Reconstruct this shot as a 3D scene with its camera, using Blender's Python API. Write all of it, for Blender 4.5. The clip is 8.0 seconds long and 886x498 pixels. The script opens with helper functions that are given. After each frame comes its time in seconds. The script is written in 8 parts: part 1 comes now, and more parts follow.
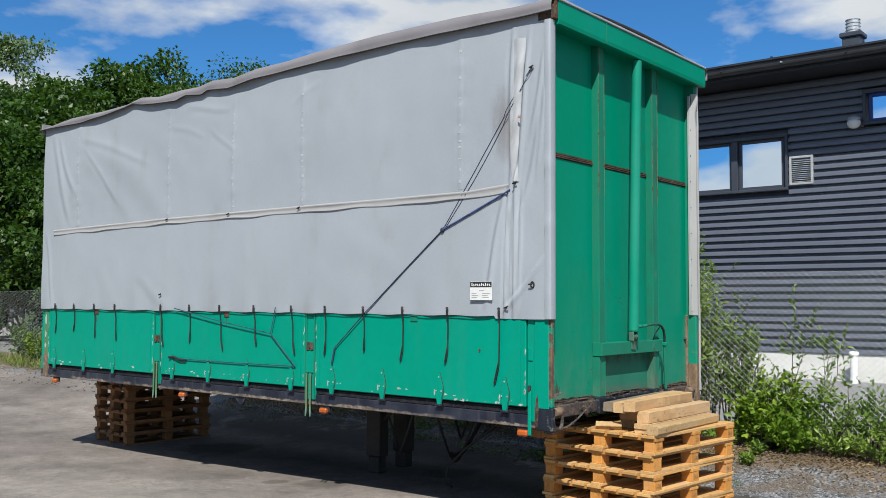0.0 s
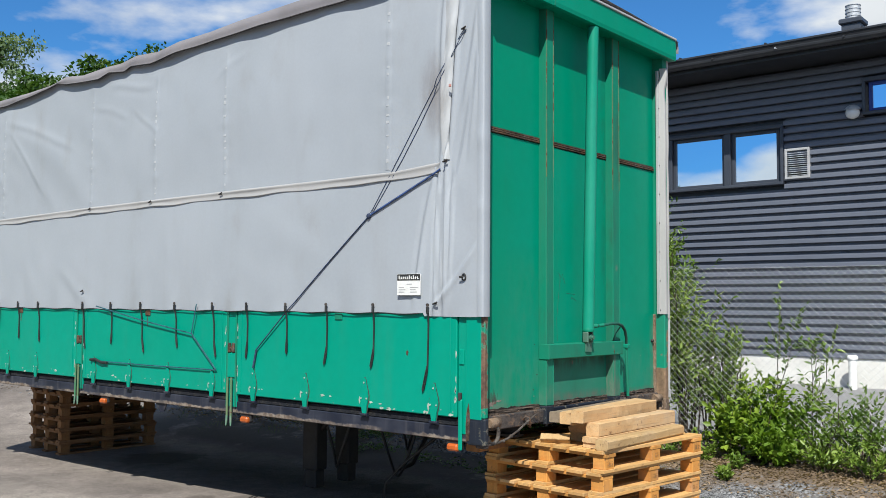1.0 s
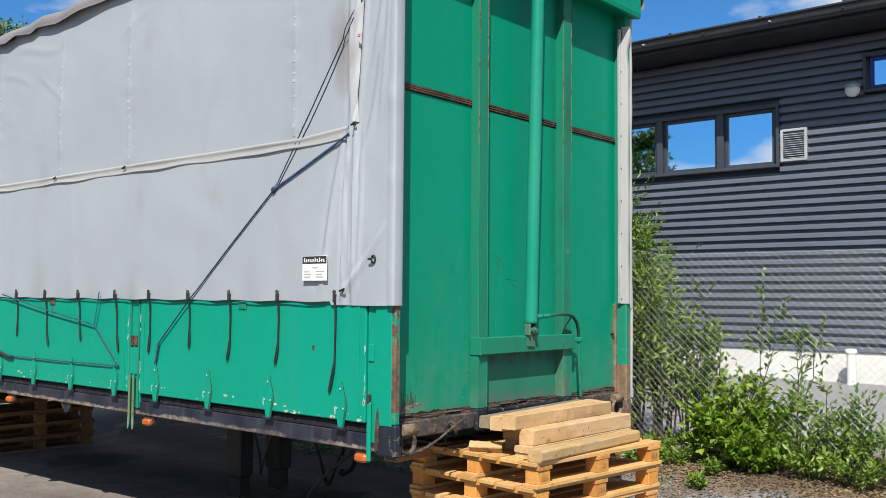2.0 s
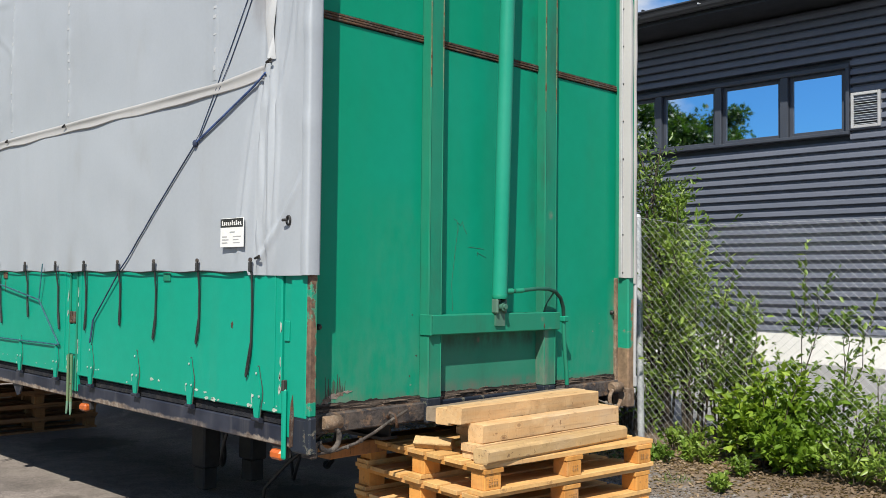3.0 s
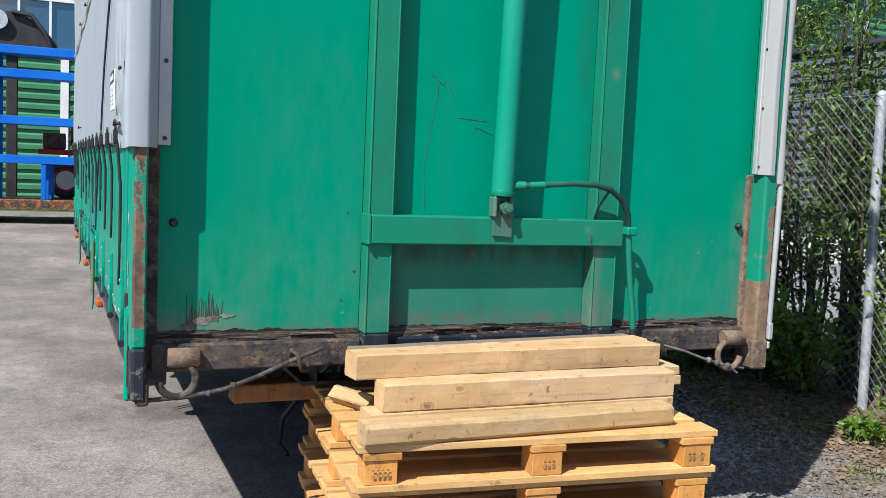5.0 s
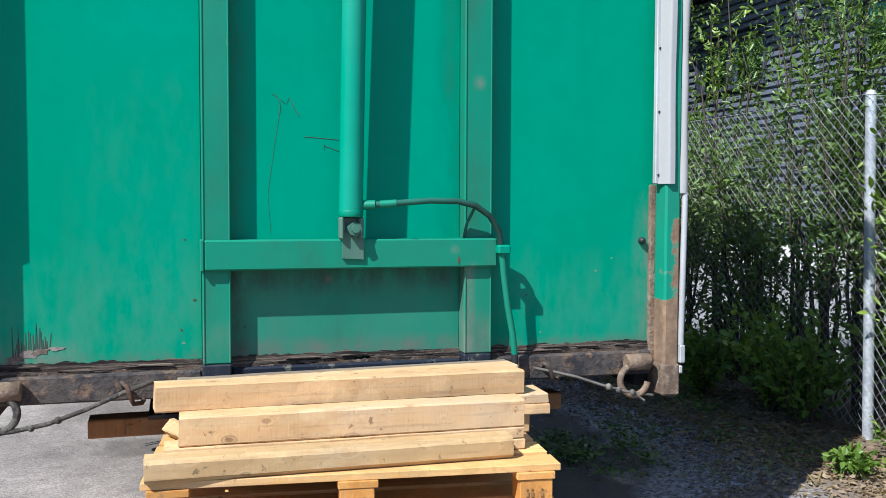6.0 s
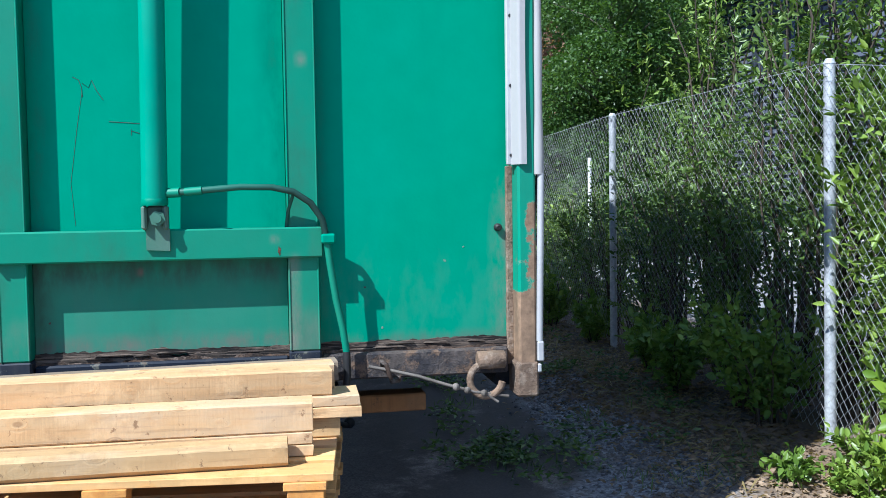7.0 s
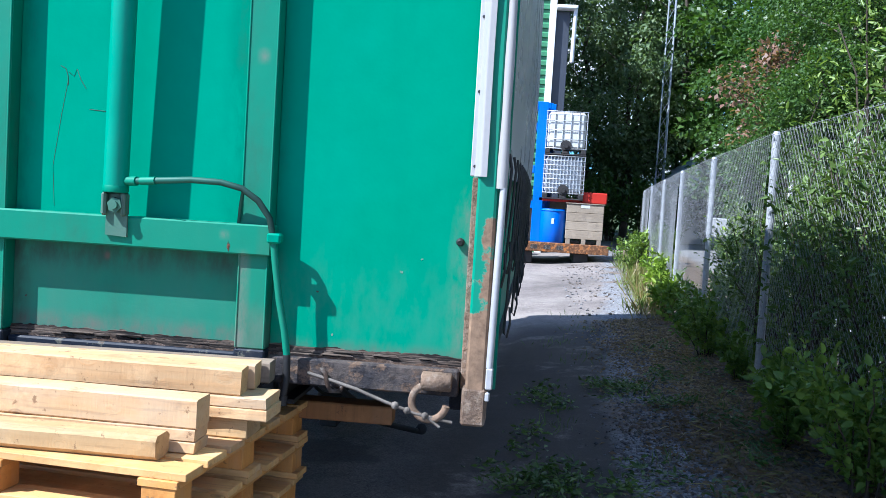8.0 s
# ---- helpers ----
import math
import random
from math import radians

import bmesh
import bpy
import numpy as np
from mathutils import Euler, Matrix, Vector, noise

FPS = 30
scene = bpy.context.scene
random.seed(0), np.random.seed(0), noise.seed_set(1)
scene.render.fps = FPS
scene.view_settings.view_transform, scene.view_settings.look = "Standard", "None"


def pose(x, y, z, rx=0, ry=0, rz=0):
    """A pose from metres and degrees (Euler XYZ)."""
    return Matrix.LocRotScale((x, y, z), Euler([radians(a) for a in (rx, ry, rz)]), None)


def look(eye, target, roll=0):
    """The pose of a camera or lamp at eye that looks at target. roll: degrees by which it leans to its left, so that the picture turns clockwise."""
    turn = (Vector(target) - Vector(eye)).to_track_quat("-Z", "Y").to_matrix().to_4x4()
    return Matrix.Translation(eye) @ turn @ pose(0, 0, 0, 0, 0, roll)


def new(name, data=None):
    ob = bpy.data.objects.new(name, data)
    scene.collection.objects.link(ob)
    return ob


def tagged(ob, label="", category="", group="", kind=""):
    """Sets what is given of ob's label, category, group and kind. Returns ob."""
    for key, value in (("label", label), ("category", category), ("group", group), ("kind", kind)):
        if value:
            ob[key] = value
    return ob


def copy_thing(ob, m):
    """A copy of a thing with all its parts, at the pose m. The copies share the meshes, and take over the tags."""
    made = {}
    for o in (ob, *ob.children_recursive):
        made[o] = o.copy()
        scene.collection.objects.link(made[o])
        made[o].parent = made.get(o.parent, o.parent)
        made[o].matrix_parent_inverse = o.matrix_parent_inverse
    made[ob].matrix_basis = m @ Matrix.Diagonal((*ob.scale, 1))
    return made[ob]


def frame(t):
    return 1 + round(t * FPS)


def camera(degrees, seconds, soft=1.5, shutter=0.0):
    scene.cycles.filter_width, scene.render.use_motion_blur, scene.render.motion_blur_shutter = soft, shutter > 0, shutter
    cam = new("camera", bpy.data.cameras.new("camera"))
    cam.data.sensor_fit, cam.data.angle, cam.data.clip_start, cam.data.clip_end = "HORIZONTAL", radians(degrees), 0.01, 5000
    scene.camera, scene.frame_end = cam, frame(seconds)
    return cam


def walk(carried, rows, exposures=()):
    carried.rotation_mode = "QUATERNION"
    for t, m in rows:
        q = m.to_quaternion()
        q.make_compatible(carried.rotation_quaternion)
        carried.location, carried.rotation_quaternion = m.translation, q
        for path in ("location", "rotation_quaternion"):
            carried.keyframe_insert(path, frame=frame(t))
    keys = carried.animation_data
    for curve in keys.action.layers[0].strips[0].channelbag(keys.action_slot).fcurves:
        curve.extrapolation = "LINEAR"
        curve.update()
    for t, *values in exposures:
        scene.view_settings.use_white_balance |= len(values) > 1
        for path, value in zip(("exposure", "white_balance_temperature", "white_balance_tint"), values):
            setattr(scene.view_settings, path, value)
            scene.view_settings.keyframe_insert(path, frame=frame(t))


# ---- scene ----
cam = camera(50.9, 8.0, soft=0.5)
PATH = [
    (0, (3.582, -5.639, 1.655), (2.318, -4.093, 1.769), 0.3),
    (0.5, (3.581, -5.098, 1.632), (2.311, -3.558, 1.748), 0.4),
    (1, (3.482, -4.615, 1.606), (2.203, -3.082, 1.727), 0.4),
    (1.5, (3.402, -4.106, 1.59), (2.116, -2.578, 1.706), 0.5),
    (2.8, (3.324, -2.731, 1.568), (1.953, -1.277, 1.635), 0.5),
    (3, (3.331, -2.491, 1.521), (1.905, -1.09, 1.588), 0.6),
    (3.5, (3.276, -1.93, 1.494), (1.724, -0.67, 1.428), 1.0),
    (4, (3.131, -1.417, 1.464), (1.501, -0.262, 1.363), 1.9),
    (4.2, (3.091, -1.218, 1.451), (1.414, -0.134, 1.343), 1.6),
    (5.3, (2.979, 0.023, 1.514), (1.106, 0.708, 1.363), 1.4),
    (5.5, (2.978, 0.172, 1.463), (1.087, 0.812, 1.348), -0.3),
    (6, (3.134, 0.677, 1.472), (1.213, 1.223, 1.373), 0.2),
    (6.5, (3.135, 1.144, 1.425), (1.2, 1.638, 1.328), -0.4),
    (7, (3.088, 1.626, 1.442), (1.124, 1.981, 1.328), -0.8),
    (7.5, (3.056, 2.165, 1.486), (1.061, 2.226, 1.37), -0.4),
    (8, (2.957, 2.643, 1.483), (0.97, 2.453, 1.366), 3.5),
]
walk(cam, [(t, look(eye, target, roll)) for t, eye, target, roll in PATH],
     exposures=[(0.0, 0.28, 6380, 7), (1.0, 0.45, 6430, 7), (3.0, 0.53, 6750, 8), (4.2, 0.55, 6480, 8), (5.3, 0.70, 6000, 8), (6.5, 0.92, 5680, 8), (7.3, 1.07, 5430, 8), (8.0, 1.24, 5420, 11)])

# ---- light ----
# the sun stands high on the side of the long grey curtain and ahead of the green front wall
SUN = Vector((1.0, -1.5, 2.05)).normalized()
world = bpy.data.worlds.new("sky")
scene.world = world
world.use_nodes = True
wn, wl = world.node_tree.nodes, world.node_tree.links
wn.clear()
w_out = wn.new("ShaderNodeOutputWorld")
w_bg = wn.new("ShaderNodeBackground")
w_sky = wn.new("ShaderNodeTexSky")
w_sky.sky_type, w_sky.sun_disc = "NISHITA", False
w_sky.sun_elevation = math.asin(SUN.z)
w_sky.sun_rotation = math.atan2(SUN.x, SUN.y)
w_sky.air_density, w_sky.dust_density, w_sky.ozone_density = 1.0, 0.05, 2.5
w_co = wn.new("ShaderNodeTexCoord")
w_sep = wn.new("ShaderNodeSeparateXYZ")
wl.new(w_co.outputs["Generated"], w_sep.inputs[0])


def w_math(op, a, b):
    n = wn.new("ShaderNodeMath")
    n.operation = op
    for i, v in enumerate((a, b)):
        if isinstance(v, (int, float)):
            n.inputs[i].default_value = v
        else:
            wl.new(v, n.inputs[i])
    return n.outputs[0]


# heaped clouds, drawn on the dome of the sky and flattened towards the horizon
w_h = w_math("ADD", w_math("MULTIPLY", w_math("MAXIMUM", w_sep.outputs[2], 0.0), 0.9), 0.55)
w_vec = wn.new("ShaderNodeCombineXYZ")
wl.new(w_math("DIVIDE", w_sep.outputs[0], w_h), w_vec.inputs[0])
wl.new(w_math("DIVIDE", w_sep.outputs[1], w_h), w_vec.inputs[1])
wl.new(w_math("ADD", w_math("MULTIPLY", w_sep.outputs[2], 2.6), 4.3), w_vec.inputs[2])
w_n = wn.new("ShaderNodeTexNoise")
w_n.inputs["Scale"].default_value, w_n.inputs["Detail"].default_value, w_n.inputs["Roughness"].default_value = 2.1, 10.0, 0.52
wl.new(w_vec.outputs[0], w_n.inputs["Vector"])
w_ramp = wn.new("ShaderNodeValToRGB")
w_ramp.color_ramp.elements[0].position, w_ramp.color_ramp.elements[1].position = 0.5, 0.585
# cumulus is denser in the haze low over the horizon
w_low = w_math("MULTIPLY", w_math("MAXIMUM", w_math("SUBTRACT", 0.3, w_sep.outputs[2]), 0.0), 0.36)
wl.new(w_math("ADD", w_n.outputs["Fac"], w_low), w_ramp.inputs[0])
w_shade = wn.new("ShaderNodeTexNoise")
w_shade.inputs["Scale"].default_value, w_shade.inputs["Detail"].default_value = 3.2, 5.0
wl.new(w_vec.outputs[0], w_shade.inputs["Vector"])
w_cc = wn.new("ShaderNodeMix")
w_cc.data_type = "RGBA"
w_cc.inputs[6].default_value, w_cc.inputs[7].default_value = (8.0, 8.6, 9.6, 1), (19.0, 19.2, 19.5, 1)
wl.new(w_shade.outputs["Fac"], w_cc.inputs[0])
w_mix = wn.new("ShaderNodeMix")
w_mix.data_type = "RGBA"
wl.new(w_ramp.outputs["Color"], w_mix.inputs[0])
w_tint = wn.new("ShaderNodeMix")
w_tint.data_type, w_tint.blend_type = "RGBA", "MULTIPLY"
w_tint.inputs[0].default_value, w_tint.inputs[7].default_value = 1.0, (0.64, 1.42, 2.15, 1)
wl.new(w_sky.outputs[0], w_tint.inputs[6])
wl.new(w_tint.outputs[2], w_mix.inputs[6])
wl.new(w_cc.outputs[2], w_mix.inputs[7])
wl.new(w_mix.outputs[2], w_bg.inputs["Color"])
w_bg.inputs["Strength"].default_value = 0.043
wl.new(w_bg.outputs[0], w_out.inputs[0])

sun = new("sun", bpy.data.lights.new("sun", "SUN"))
sun.data.energy, sun.data.angle, sun.data.color = 5.0, radians(0.55), (1.0, 0.96, 0.89)
sun.matrix_world = look(SUN * 60, (0, 0, 0))

# ---- materials ----
class Nodes:
    """Short hand for a material's node tree."""

    def __init__(self, name):
        self.m = bpy.data.materials.new(name)
        self.m.use_nodes = True
        self.t = self.m.node_tree
        self.t.nodes.clear()
        self.out = self.t.nodes.new("ShaderNodeOutputMaterial")
        self.bsdf = self.t.nodes.new("ShaderNodeBsdfPrincipled")
        self.t.links.new(self.bsdf.outputs[0], self.out.inputs[0])
        co = self.t.nodes.new("ShaderNodeTexCoord")
        info = self.t.nodes.new("ShaderNodeObjectInfo")
        self.rand = info.outputs["Random"]
        shift = self.vmath("MULTIPLY", self.rand, (9.0, 5.0, 7.0))
        self.raw = co.outputs["Object"]
        self.co = self.vmath("ADD", co.outputs["Object"], shift)

    def put(self, socket, v):
        if isinstance(v, bpy.types.NodeSocket):
            self.t.links.new(v, socket)
        elif isinstance(v, (tuple, list)) and socket.type == "RGBA":
            socket.default_value = (*v[:3], 1)
        else:
            socket.default_value = v

    def vmath(self, op, a, b):
        n = self.t.nodes.new("ShaderNodeVectorMath")
        n.operation = op
        self.put(n.inputs[0], a), self.put(n.inputs[1], b)
        return n.outputs[0]

    def math(self, op, a, b=0.0, clamp=False):
        n = self.t.nodes.new("ShaderNodeMath")
        n.operation, n.use_clamp = op, clamp
        self.put(n.inputs[0], a), self.put(n.inputs[1], b)
        return n.outputs[0]

    def noise(self, scale, detail=4.0, rough=0.55, stretch=(1, 1, 1), co=None):
        n = self.t.nodes.new("ShaderNodeTexNoise")
        self.put(n.inputs["Vector"], self.vmath("MULTIPLY", co or self.co, stretch))
        n.inputs["Scale"].default_value, n.inputs["Detail"].default_value, n.inputs["Roughness"].default_value = scale, detail, rough
        return n.outputs["Fac"]

    def voronoi(self, scale, feature="F1", out="Distance"):
        n = self.t.nodes.new("ShaderNodeTexVoronoi")
        n.feature = feature
        self.put(n.inputs["Vector"], self.co)
        n.inputs["Scale"].default_value = scale
        return n.outputs[out]

    def ramp(self, v, lo, hi):
        n = self.t.nodes.new("ShaderNodeMapRange")
        n.interpolation_type = "SMOOTHSTEP"
        self.put(n.inputs[0], v)
        n.inputs[1].default_value, n.inputs[2].default_value = lo, hi
        return n.outputs[0]

    def mix(self, f, a, b, blend="MIX"):
        n = self.t.nodes.new("ShaderNodeMix")
        n.data_type, n.blend_type = "RGBA", blend
        self.put(n.inputs[0], f), self.put(n.inputs[6], a), self.put(n.inputs[7], b)
        return n.outputs[2]

    def vary(self, colour, v, amount):
        """Brightness up and down with v (about 0.5), by amount."""
        k = self.math("ADD", self.math("MULTIPLY", self.math("SUBTRACT", v, 0.5), 2 * amount), 1.0)
        n = self.t.nodes.new("ShaderNodeVectorMath")
        n.operation = "SCALE"
        self.put(n.inputs[0], colour), self.put(n.inputs["Scale"], k)
        return n.outputs[0]

    def axis(self, i, co=None):
        n = self.t.nodes.new("ShaderNodeSeparateXYZ")
        self.put(n.inputs[0], co or self.raw)
        return n.outputs[i]

    def finish(self, colour, rough=0.6, metal=0.0, bump=None, strength=0.2, distance=0.01, spec=0.5):
        b = self.bsdf
        self.put(b.inputs["Base Color"], colour), self.put(b.inputs["Roughness"], rough), self.put(b.inputs["Metallic"], metal)
        b.inputs["Specular IOR Level"].default_value = spec
        if bump is not None:
            n = self.t.nodes.new("ShaderNodeBump")
            n.inputs["Strength"].default_value, n.inputs["Distance"].default_value = strength, distance
            self.put(n.inputs["Height"], bump)
            self.put(b.inputs["Normal"], n.outputs[0])
        return self.m


RUST_A, RUST_B = (0.115, 0.06, 0.034), (0.05, 0.031, 0.022)


def simple(name, a, b=None, rough=0.6, metal=0.0, big=2.0, small=40.0, grain=0.15, strength=0.15, distance=0.004, spec=0.5):
    n = Nodes(name)
    b = b or tuple(0.8 * c for c in a)
    fine = n.noise(small, 3)
    col = n.vary(n.mix(n.ramp(n.noise(big, 5), 0.35, 0.65), a, b), fine, grain)
    return n.finish(col, n.math("ADD", rough - 0.06, n.math("MULTIPLY", n.noise(big * 3, 3), 0.12)), metal, fine, strength, distance, spec)


def painted(name, colour, faded, rust=0.7, dirt=0.25, rough=0.42, dirt_colour=(0.10, 0.08, 0.06), scabs=(), dust_tints=(), rust_colours=None, spec=0.24, grime=0.0):
    """Old machine paint: faded in patches, streaked downwards, with rust breaking through.
    scabs: (y0, y1, z0, z1, more) where rust has eaten through; dusty zones and darker strips: (y0, y1, z0, z1, soft,
    amount, colour)."""
    n = Nodes(name)
    fine = n.noise(90, 3)
    col = n.mix(n.ramp(n.noise(1.1, 5), 0.35, 0.7), colour, faded)
    col = n.vary(col, n.noise(14, 4), 0.08)
    streak = n.ramp(n.noise(6.0, 5, 0.6, (1, 1, 0.08)), 0.5, 0.8)
    col = n.mix(n.math("MULTIPLY", streak, dirt), col, dirt_colour)
    if grime:
        cloud = n.ramp(n.noise(3.2, 7, 0.65, (1, 1, 0.45)), 0.48, 0.78)
        col = n.mix(n.math("MULTIPLY", cloud, grime), col, (0.035, 0.06, 0.045))

    def zone(y0, y1, z0, z1, soft):
        m = n.math("MULTIPLY", n.ramp(n.axis(2), z0 - soft, z0 + soft), n.ramp(n.axis(2), z1 + soft, z1 - soft))
        return n.math("MULTIPLY", m, n.math("MULTIPLY", n.ramp(n.axis(1), y0 - soft, y0 + soft), n.ramp(n.axis(1), y1 + soft, y1 - soft)))
    for y0, y1, z0, z1, soft, amount, tint in dust_tints:
        cloud = n.ramp(n.noise(11, 7, 0.7, (1, 1, 0.4)), 0.3, 0.68)
        col = n.mix(n.math("MULTIPLY", n.math("MULTIPLY", zone(y0, y1, z0, z1, soft), cloud), amount), col, tint)
    seed = n.noise(13, 9, 0.72)
    for y0, y1, z0, z1, more in scabs:
        seed = n.math("ADD", seed, n.math("MULTIPLY", zone(y0, y1, z0, z1, 0.02), more))
    spots = n.ramp(seed, rust, rust + 0.035)
    ra, rb = rust_colours or (RUST_A, RUST_B)
    flake = n.noise(38, 6, 0.7)
    rusty = n.vary(n.mix(n.ramp(n.noise(16, 6, 0.7), 0.35, 0.65), ra, rb), flake, 0.5)
    # bare primer shows at the rim of a scab
    rim = n.math("MULTIPLY", n.ramp(seed, rust - 0.03, rust), 0.45)
    col = n.mix(n.math("MULTIPLY", rim, n.math("SUBTRACT", 1.0, spots)), col, (0.22, 0.22, 0.16))
    col = n.mix(spots, col, rusty)
    r = n.math("ADD", n.math("MULTIPLY", spots, 0.35), n.math("ADD", rough - 0.05, n.math("MULTIPLY", n.noise(5, 4), 0.14)))
    relief = n.math("ADD", n.math("MULTIPLY", fine, 0.25), n.noise(4.0, 2))
    relief = n.math("ADD", relief, n.math("MULTIPLY", n.math("MULTIPLY", spots, flake), 1.2))
    return n.finish(col, r, 0.0, relief, 0.14, 0.01, spec)


GREEN, GREEN_FADED = (0.0006, 0.215, 0.122), (0.002, 0.228, 0.142)
GREEN_SIDE = (0.0003, 0.25, 0.164)
EARTH, DARK_GREEN, PINK = (0.115, 0.115, 0.095), (0.025, 0.042, 0.034), (0.185, 0.165, 0.14)
SANDY = ((0.245, 0.16, 0.10), (0.15, 0.10, 0.065))
# darker strips run up the panels beside the ribs
green = painted("green_paint", GREEN, GREEN_FADED, 0.80, 0.05, 0.36, spec=0.13, dust_tints=((-0.1, 2.5, 0.88, 1.25, 0.18, 0.20, (0.12, 0.20, 0.16)), (0.36, 0.78, 0.9, 1.9, 0.15, 0.12, (0.10, 0.19, 0.145)), (0.0, 2.5, 0.90, 0.955, 0.03, 0.8, EARTH), (2.40, 2.5, 0.95, 1.50, 0.05, 0.85, PINK), (0.0, 0.36, 0.90, 1.0, 0.05, 0.6, PINK), (0.84, 0.90, 0.95, 3.6, 0.04, 0.4, DARK_GREEN), (1.60, 1.67, 0.95, 3.6, 0.05, 0.4, DARK_GREEN), (1.77, 1.80, 0.95, 3.6, 0.03, 0.35, DARK_GREEN)), grime=0.05)
green_side = painted("green_side_paint", GREEN_SIDE, (0.001, 0.262, 0.178), 0.80, 0.08, 0.40)
green_old = painted("worn_green_paint", (0.004, 0.185, 0.11), (0.014, 0.175, 0.108), 0.77, 0.25, 0.5, dust_tints=((1.712, 1.735, 1.885, 1.92, 0.018, 0.85, PINK), (1.615, 1.64, 1.295, 1.315, 0.014, 0.8, PINK), (0.7, 1.8, 0.9, 1.05, 0.05, 0.5, (0.12, 0.15, 0.12)), (1.66, 1.70, 0.9, 1.25, 0.02, 0.7, PINK)), grime=0.55)
green_post = painted("rusting_green_paint", (0.05, 0.19, 0.10), (0.13, 0.17, 0.085), 0.58, 0.5, 0.55, (0.13, 0.10, 0.05), rust_colours=((0.15, 0.09, 0.05), (0.09, 0.055, 0.035)))
green_left = painted("corner_post_paint", (0.004, 0.22, 0.135), (0.012, 0.19, 0.12), 0.66, 0.2, 0.5, scabs=((-0.06, 0.012, 0.98, 1.30, 0.31), (-0.06, 0.012, 1.28, 1.58, 0.2), (-0.06, 0.02, 3.2, 3.7, 0.15), (-0.06, 0.01, 0.9, 1.03, 0.1)), rust_colours=((0.17, 0.105, 0.07), (0.08, 0.052, 0.04)))
green_right = painted("far_corner_post_paint", (0.006, 0.22, 0.135), (0.02, 0.18, 0.115), 0.68, 0.25, 0.5, scabs=((2.4, 2.56, 0.6, 1.10, 0.5), (2.485, 2.56, 1.08, 1.42, 0.26), (2.4, 2.45, 1.05, 1.6, 0.15)), rust_colours=SANDY)
# darker band under the cross bar, darker strip beside the rib
green_chalk = painted("chalky_green_paint", (0.012, 0.165, 0.105), (0.035, 0.175, 0.12), 0.80, 0.2, 0.6, (0.10, 0.13, 0.11), dust_tints=((0.8, 1.7, 0.93, 0.985, 0.03, 0.9, EARTH), (0.8, 1.7, 1.16, 1.26, 0.05, 0.75, DARK_GREEN), (1.175, 1.195, 1.19, 1.215, 0.01, 0.5, (0.2, 0.10, 0.09)), (0.84, 0.90, 0.95, 1.26, 0.03, 0.6, DARK_GREEN)), grime=0.4)
navy = painted("navy_paint", (0.010, 0.014, 0.024), (0.017, 0.022, 0.032), 0.60, 0.5, 0.5, (0.13, 0.12, 0.11), rust_colours=((0.17, 0.14, 0.12), (0.09, 0.07, 0.055)))


def rusty(name, a=RUST_A, b=RUST_B, c=(0.10, 0.085, 0.075)):
    n = Nodes(name)
    rough_noise = n.noise(24, 9, 0.75)
    col = n.mix(n.ramp(n.noise(9, 8, 0.7), 0.4, 0.6), a, b)
    col = n.mix(n.ramp(n.noise(17, 7, 0.7), 0.5, 0.62), col, c)
    col = n.vary(col, rough_noise, 0.75)
    return n.finish(col, 0.85, 0.0, rough_noise, 0.9, 0.02, 0.3)


rust = rusty("rusted_steel")
rust_dark = rusty("dark_rusted_steel", (0.07, 0.056, 0.048), (0.032, 0.03, 0.03), (0.125, 0.11, 0.095))
dusty_rust = rusty("dusty_rust", (0.22, 0.15, 0.10), (0.135, 0.092, 0.064), (0.25, 0.19, 0.14))
rot_pale = rusty("pale_rotten_plywood", (0.17, 0.125, 0.10), (0.07, 0.052, 0.042), (0.21, 0.17, 0.14))
rail_mat = rusty("side_rail_steel", (0.014, 0.015, 0.02), (0.008, 0.01, 0.015), (0.03, 0.028, 0.028))


def flange_material():
    """Navy rail paint with pale runs; sandy rust eats up from its lower edge in a ragged line."""
    n = Nodes("side_rail_flange")
    z = n.axis(2)
    base = n.mix(n.ramp(n.noise(3, 5), 0.4, 0.65), (0.011, 0.014, 0.026), (0.03, 0.034, 0.05))
    runs = n.ramp(n.noise(16, 5, 0.6, (1, 1, 0.06)), 0.5, 0.8)
    base = n.mix(n.math("MULTIPLY", runs, 0.4), base, (0.13, 0.125, 0.125))
    rag = n.math("ADD", z, n.math("MULTIPLY", n.math("SUBTRACT", n.noise(7, 8, 0.7, (1, 1, 0.5)), 0.5), -0.09))
    eaten = n.math("MULTIPLY", n.ramp(rag, 0.786, 0.772), n.ramp(n.noise(1.4, 5, 0.6), 0.38, 0.55))
    flake = n.noise(40, 7, 0.72)
    sand = n.vary(n.mix(n.ramp(n.noise(11, 6, 0.7), 0.4, 0.62), (0.23, 0.19, 0.155), (0.11, 0.08, 0.06)), flake, 0.5)
    col = n.mix(eaten, base, sand)
    return n.finish(col, n.math("ADD", 0.5, n.math("MULTIPLY", eaten, 0.35)), 0.0, n.math("MULTIPLY", eaten, flake), 0.5, 0.012, 0.35)


flange_mat = flange_material()
primer = simple("whitish_bare_primer", (0.42, 0.45, 0.39), (0.26, 0.33, 0.27), 0.75, 0, 30, 120, 0.3)
sill_mat = rusty("weathered_sill_steel", (0.085, 0.07, 0.062), (0.032, 0.03, 0.034), (0.16, 0.105, 0.07))
rot_wood = rusty("rotten_plywood", (0.12, 0.075, 0.05), (0.03, 0.022, 0.018), (0.19, 0.14, 0.11))


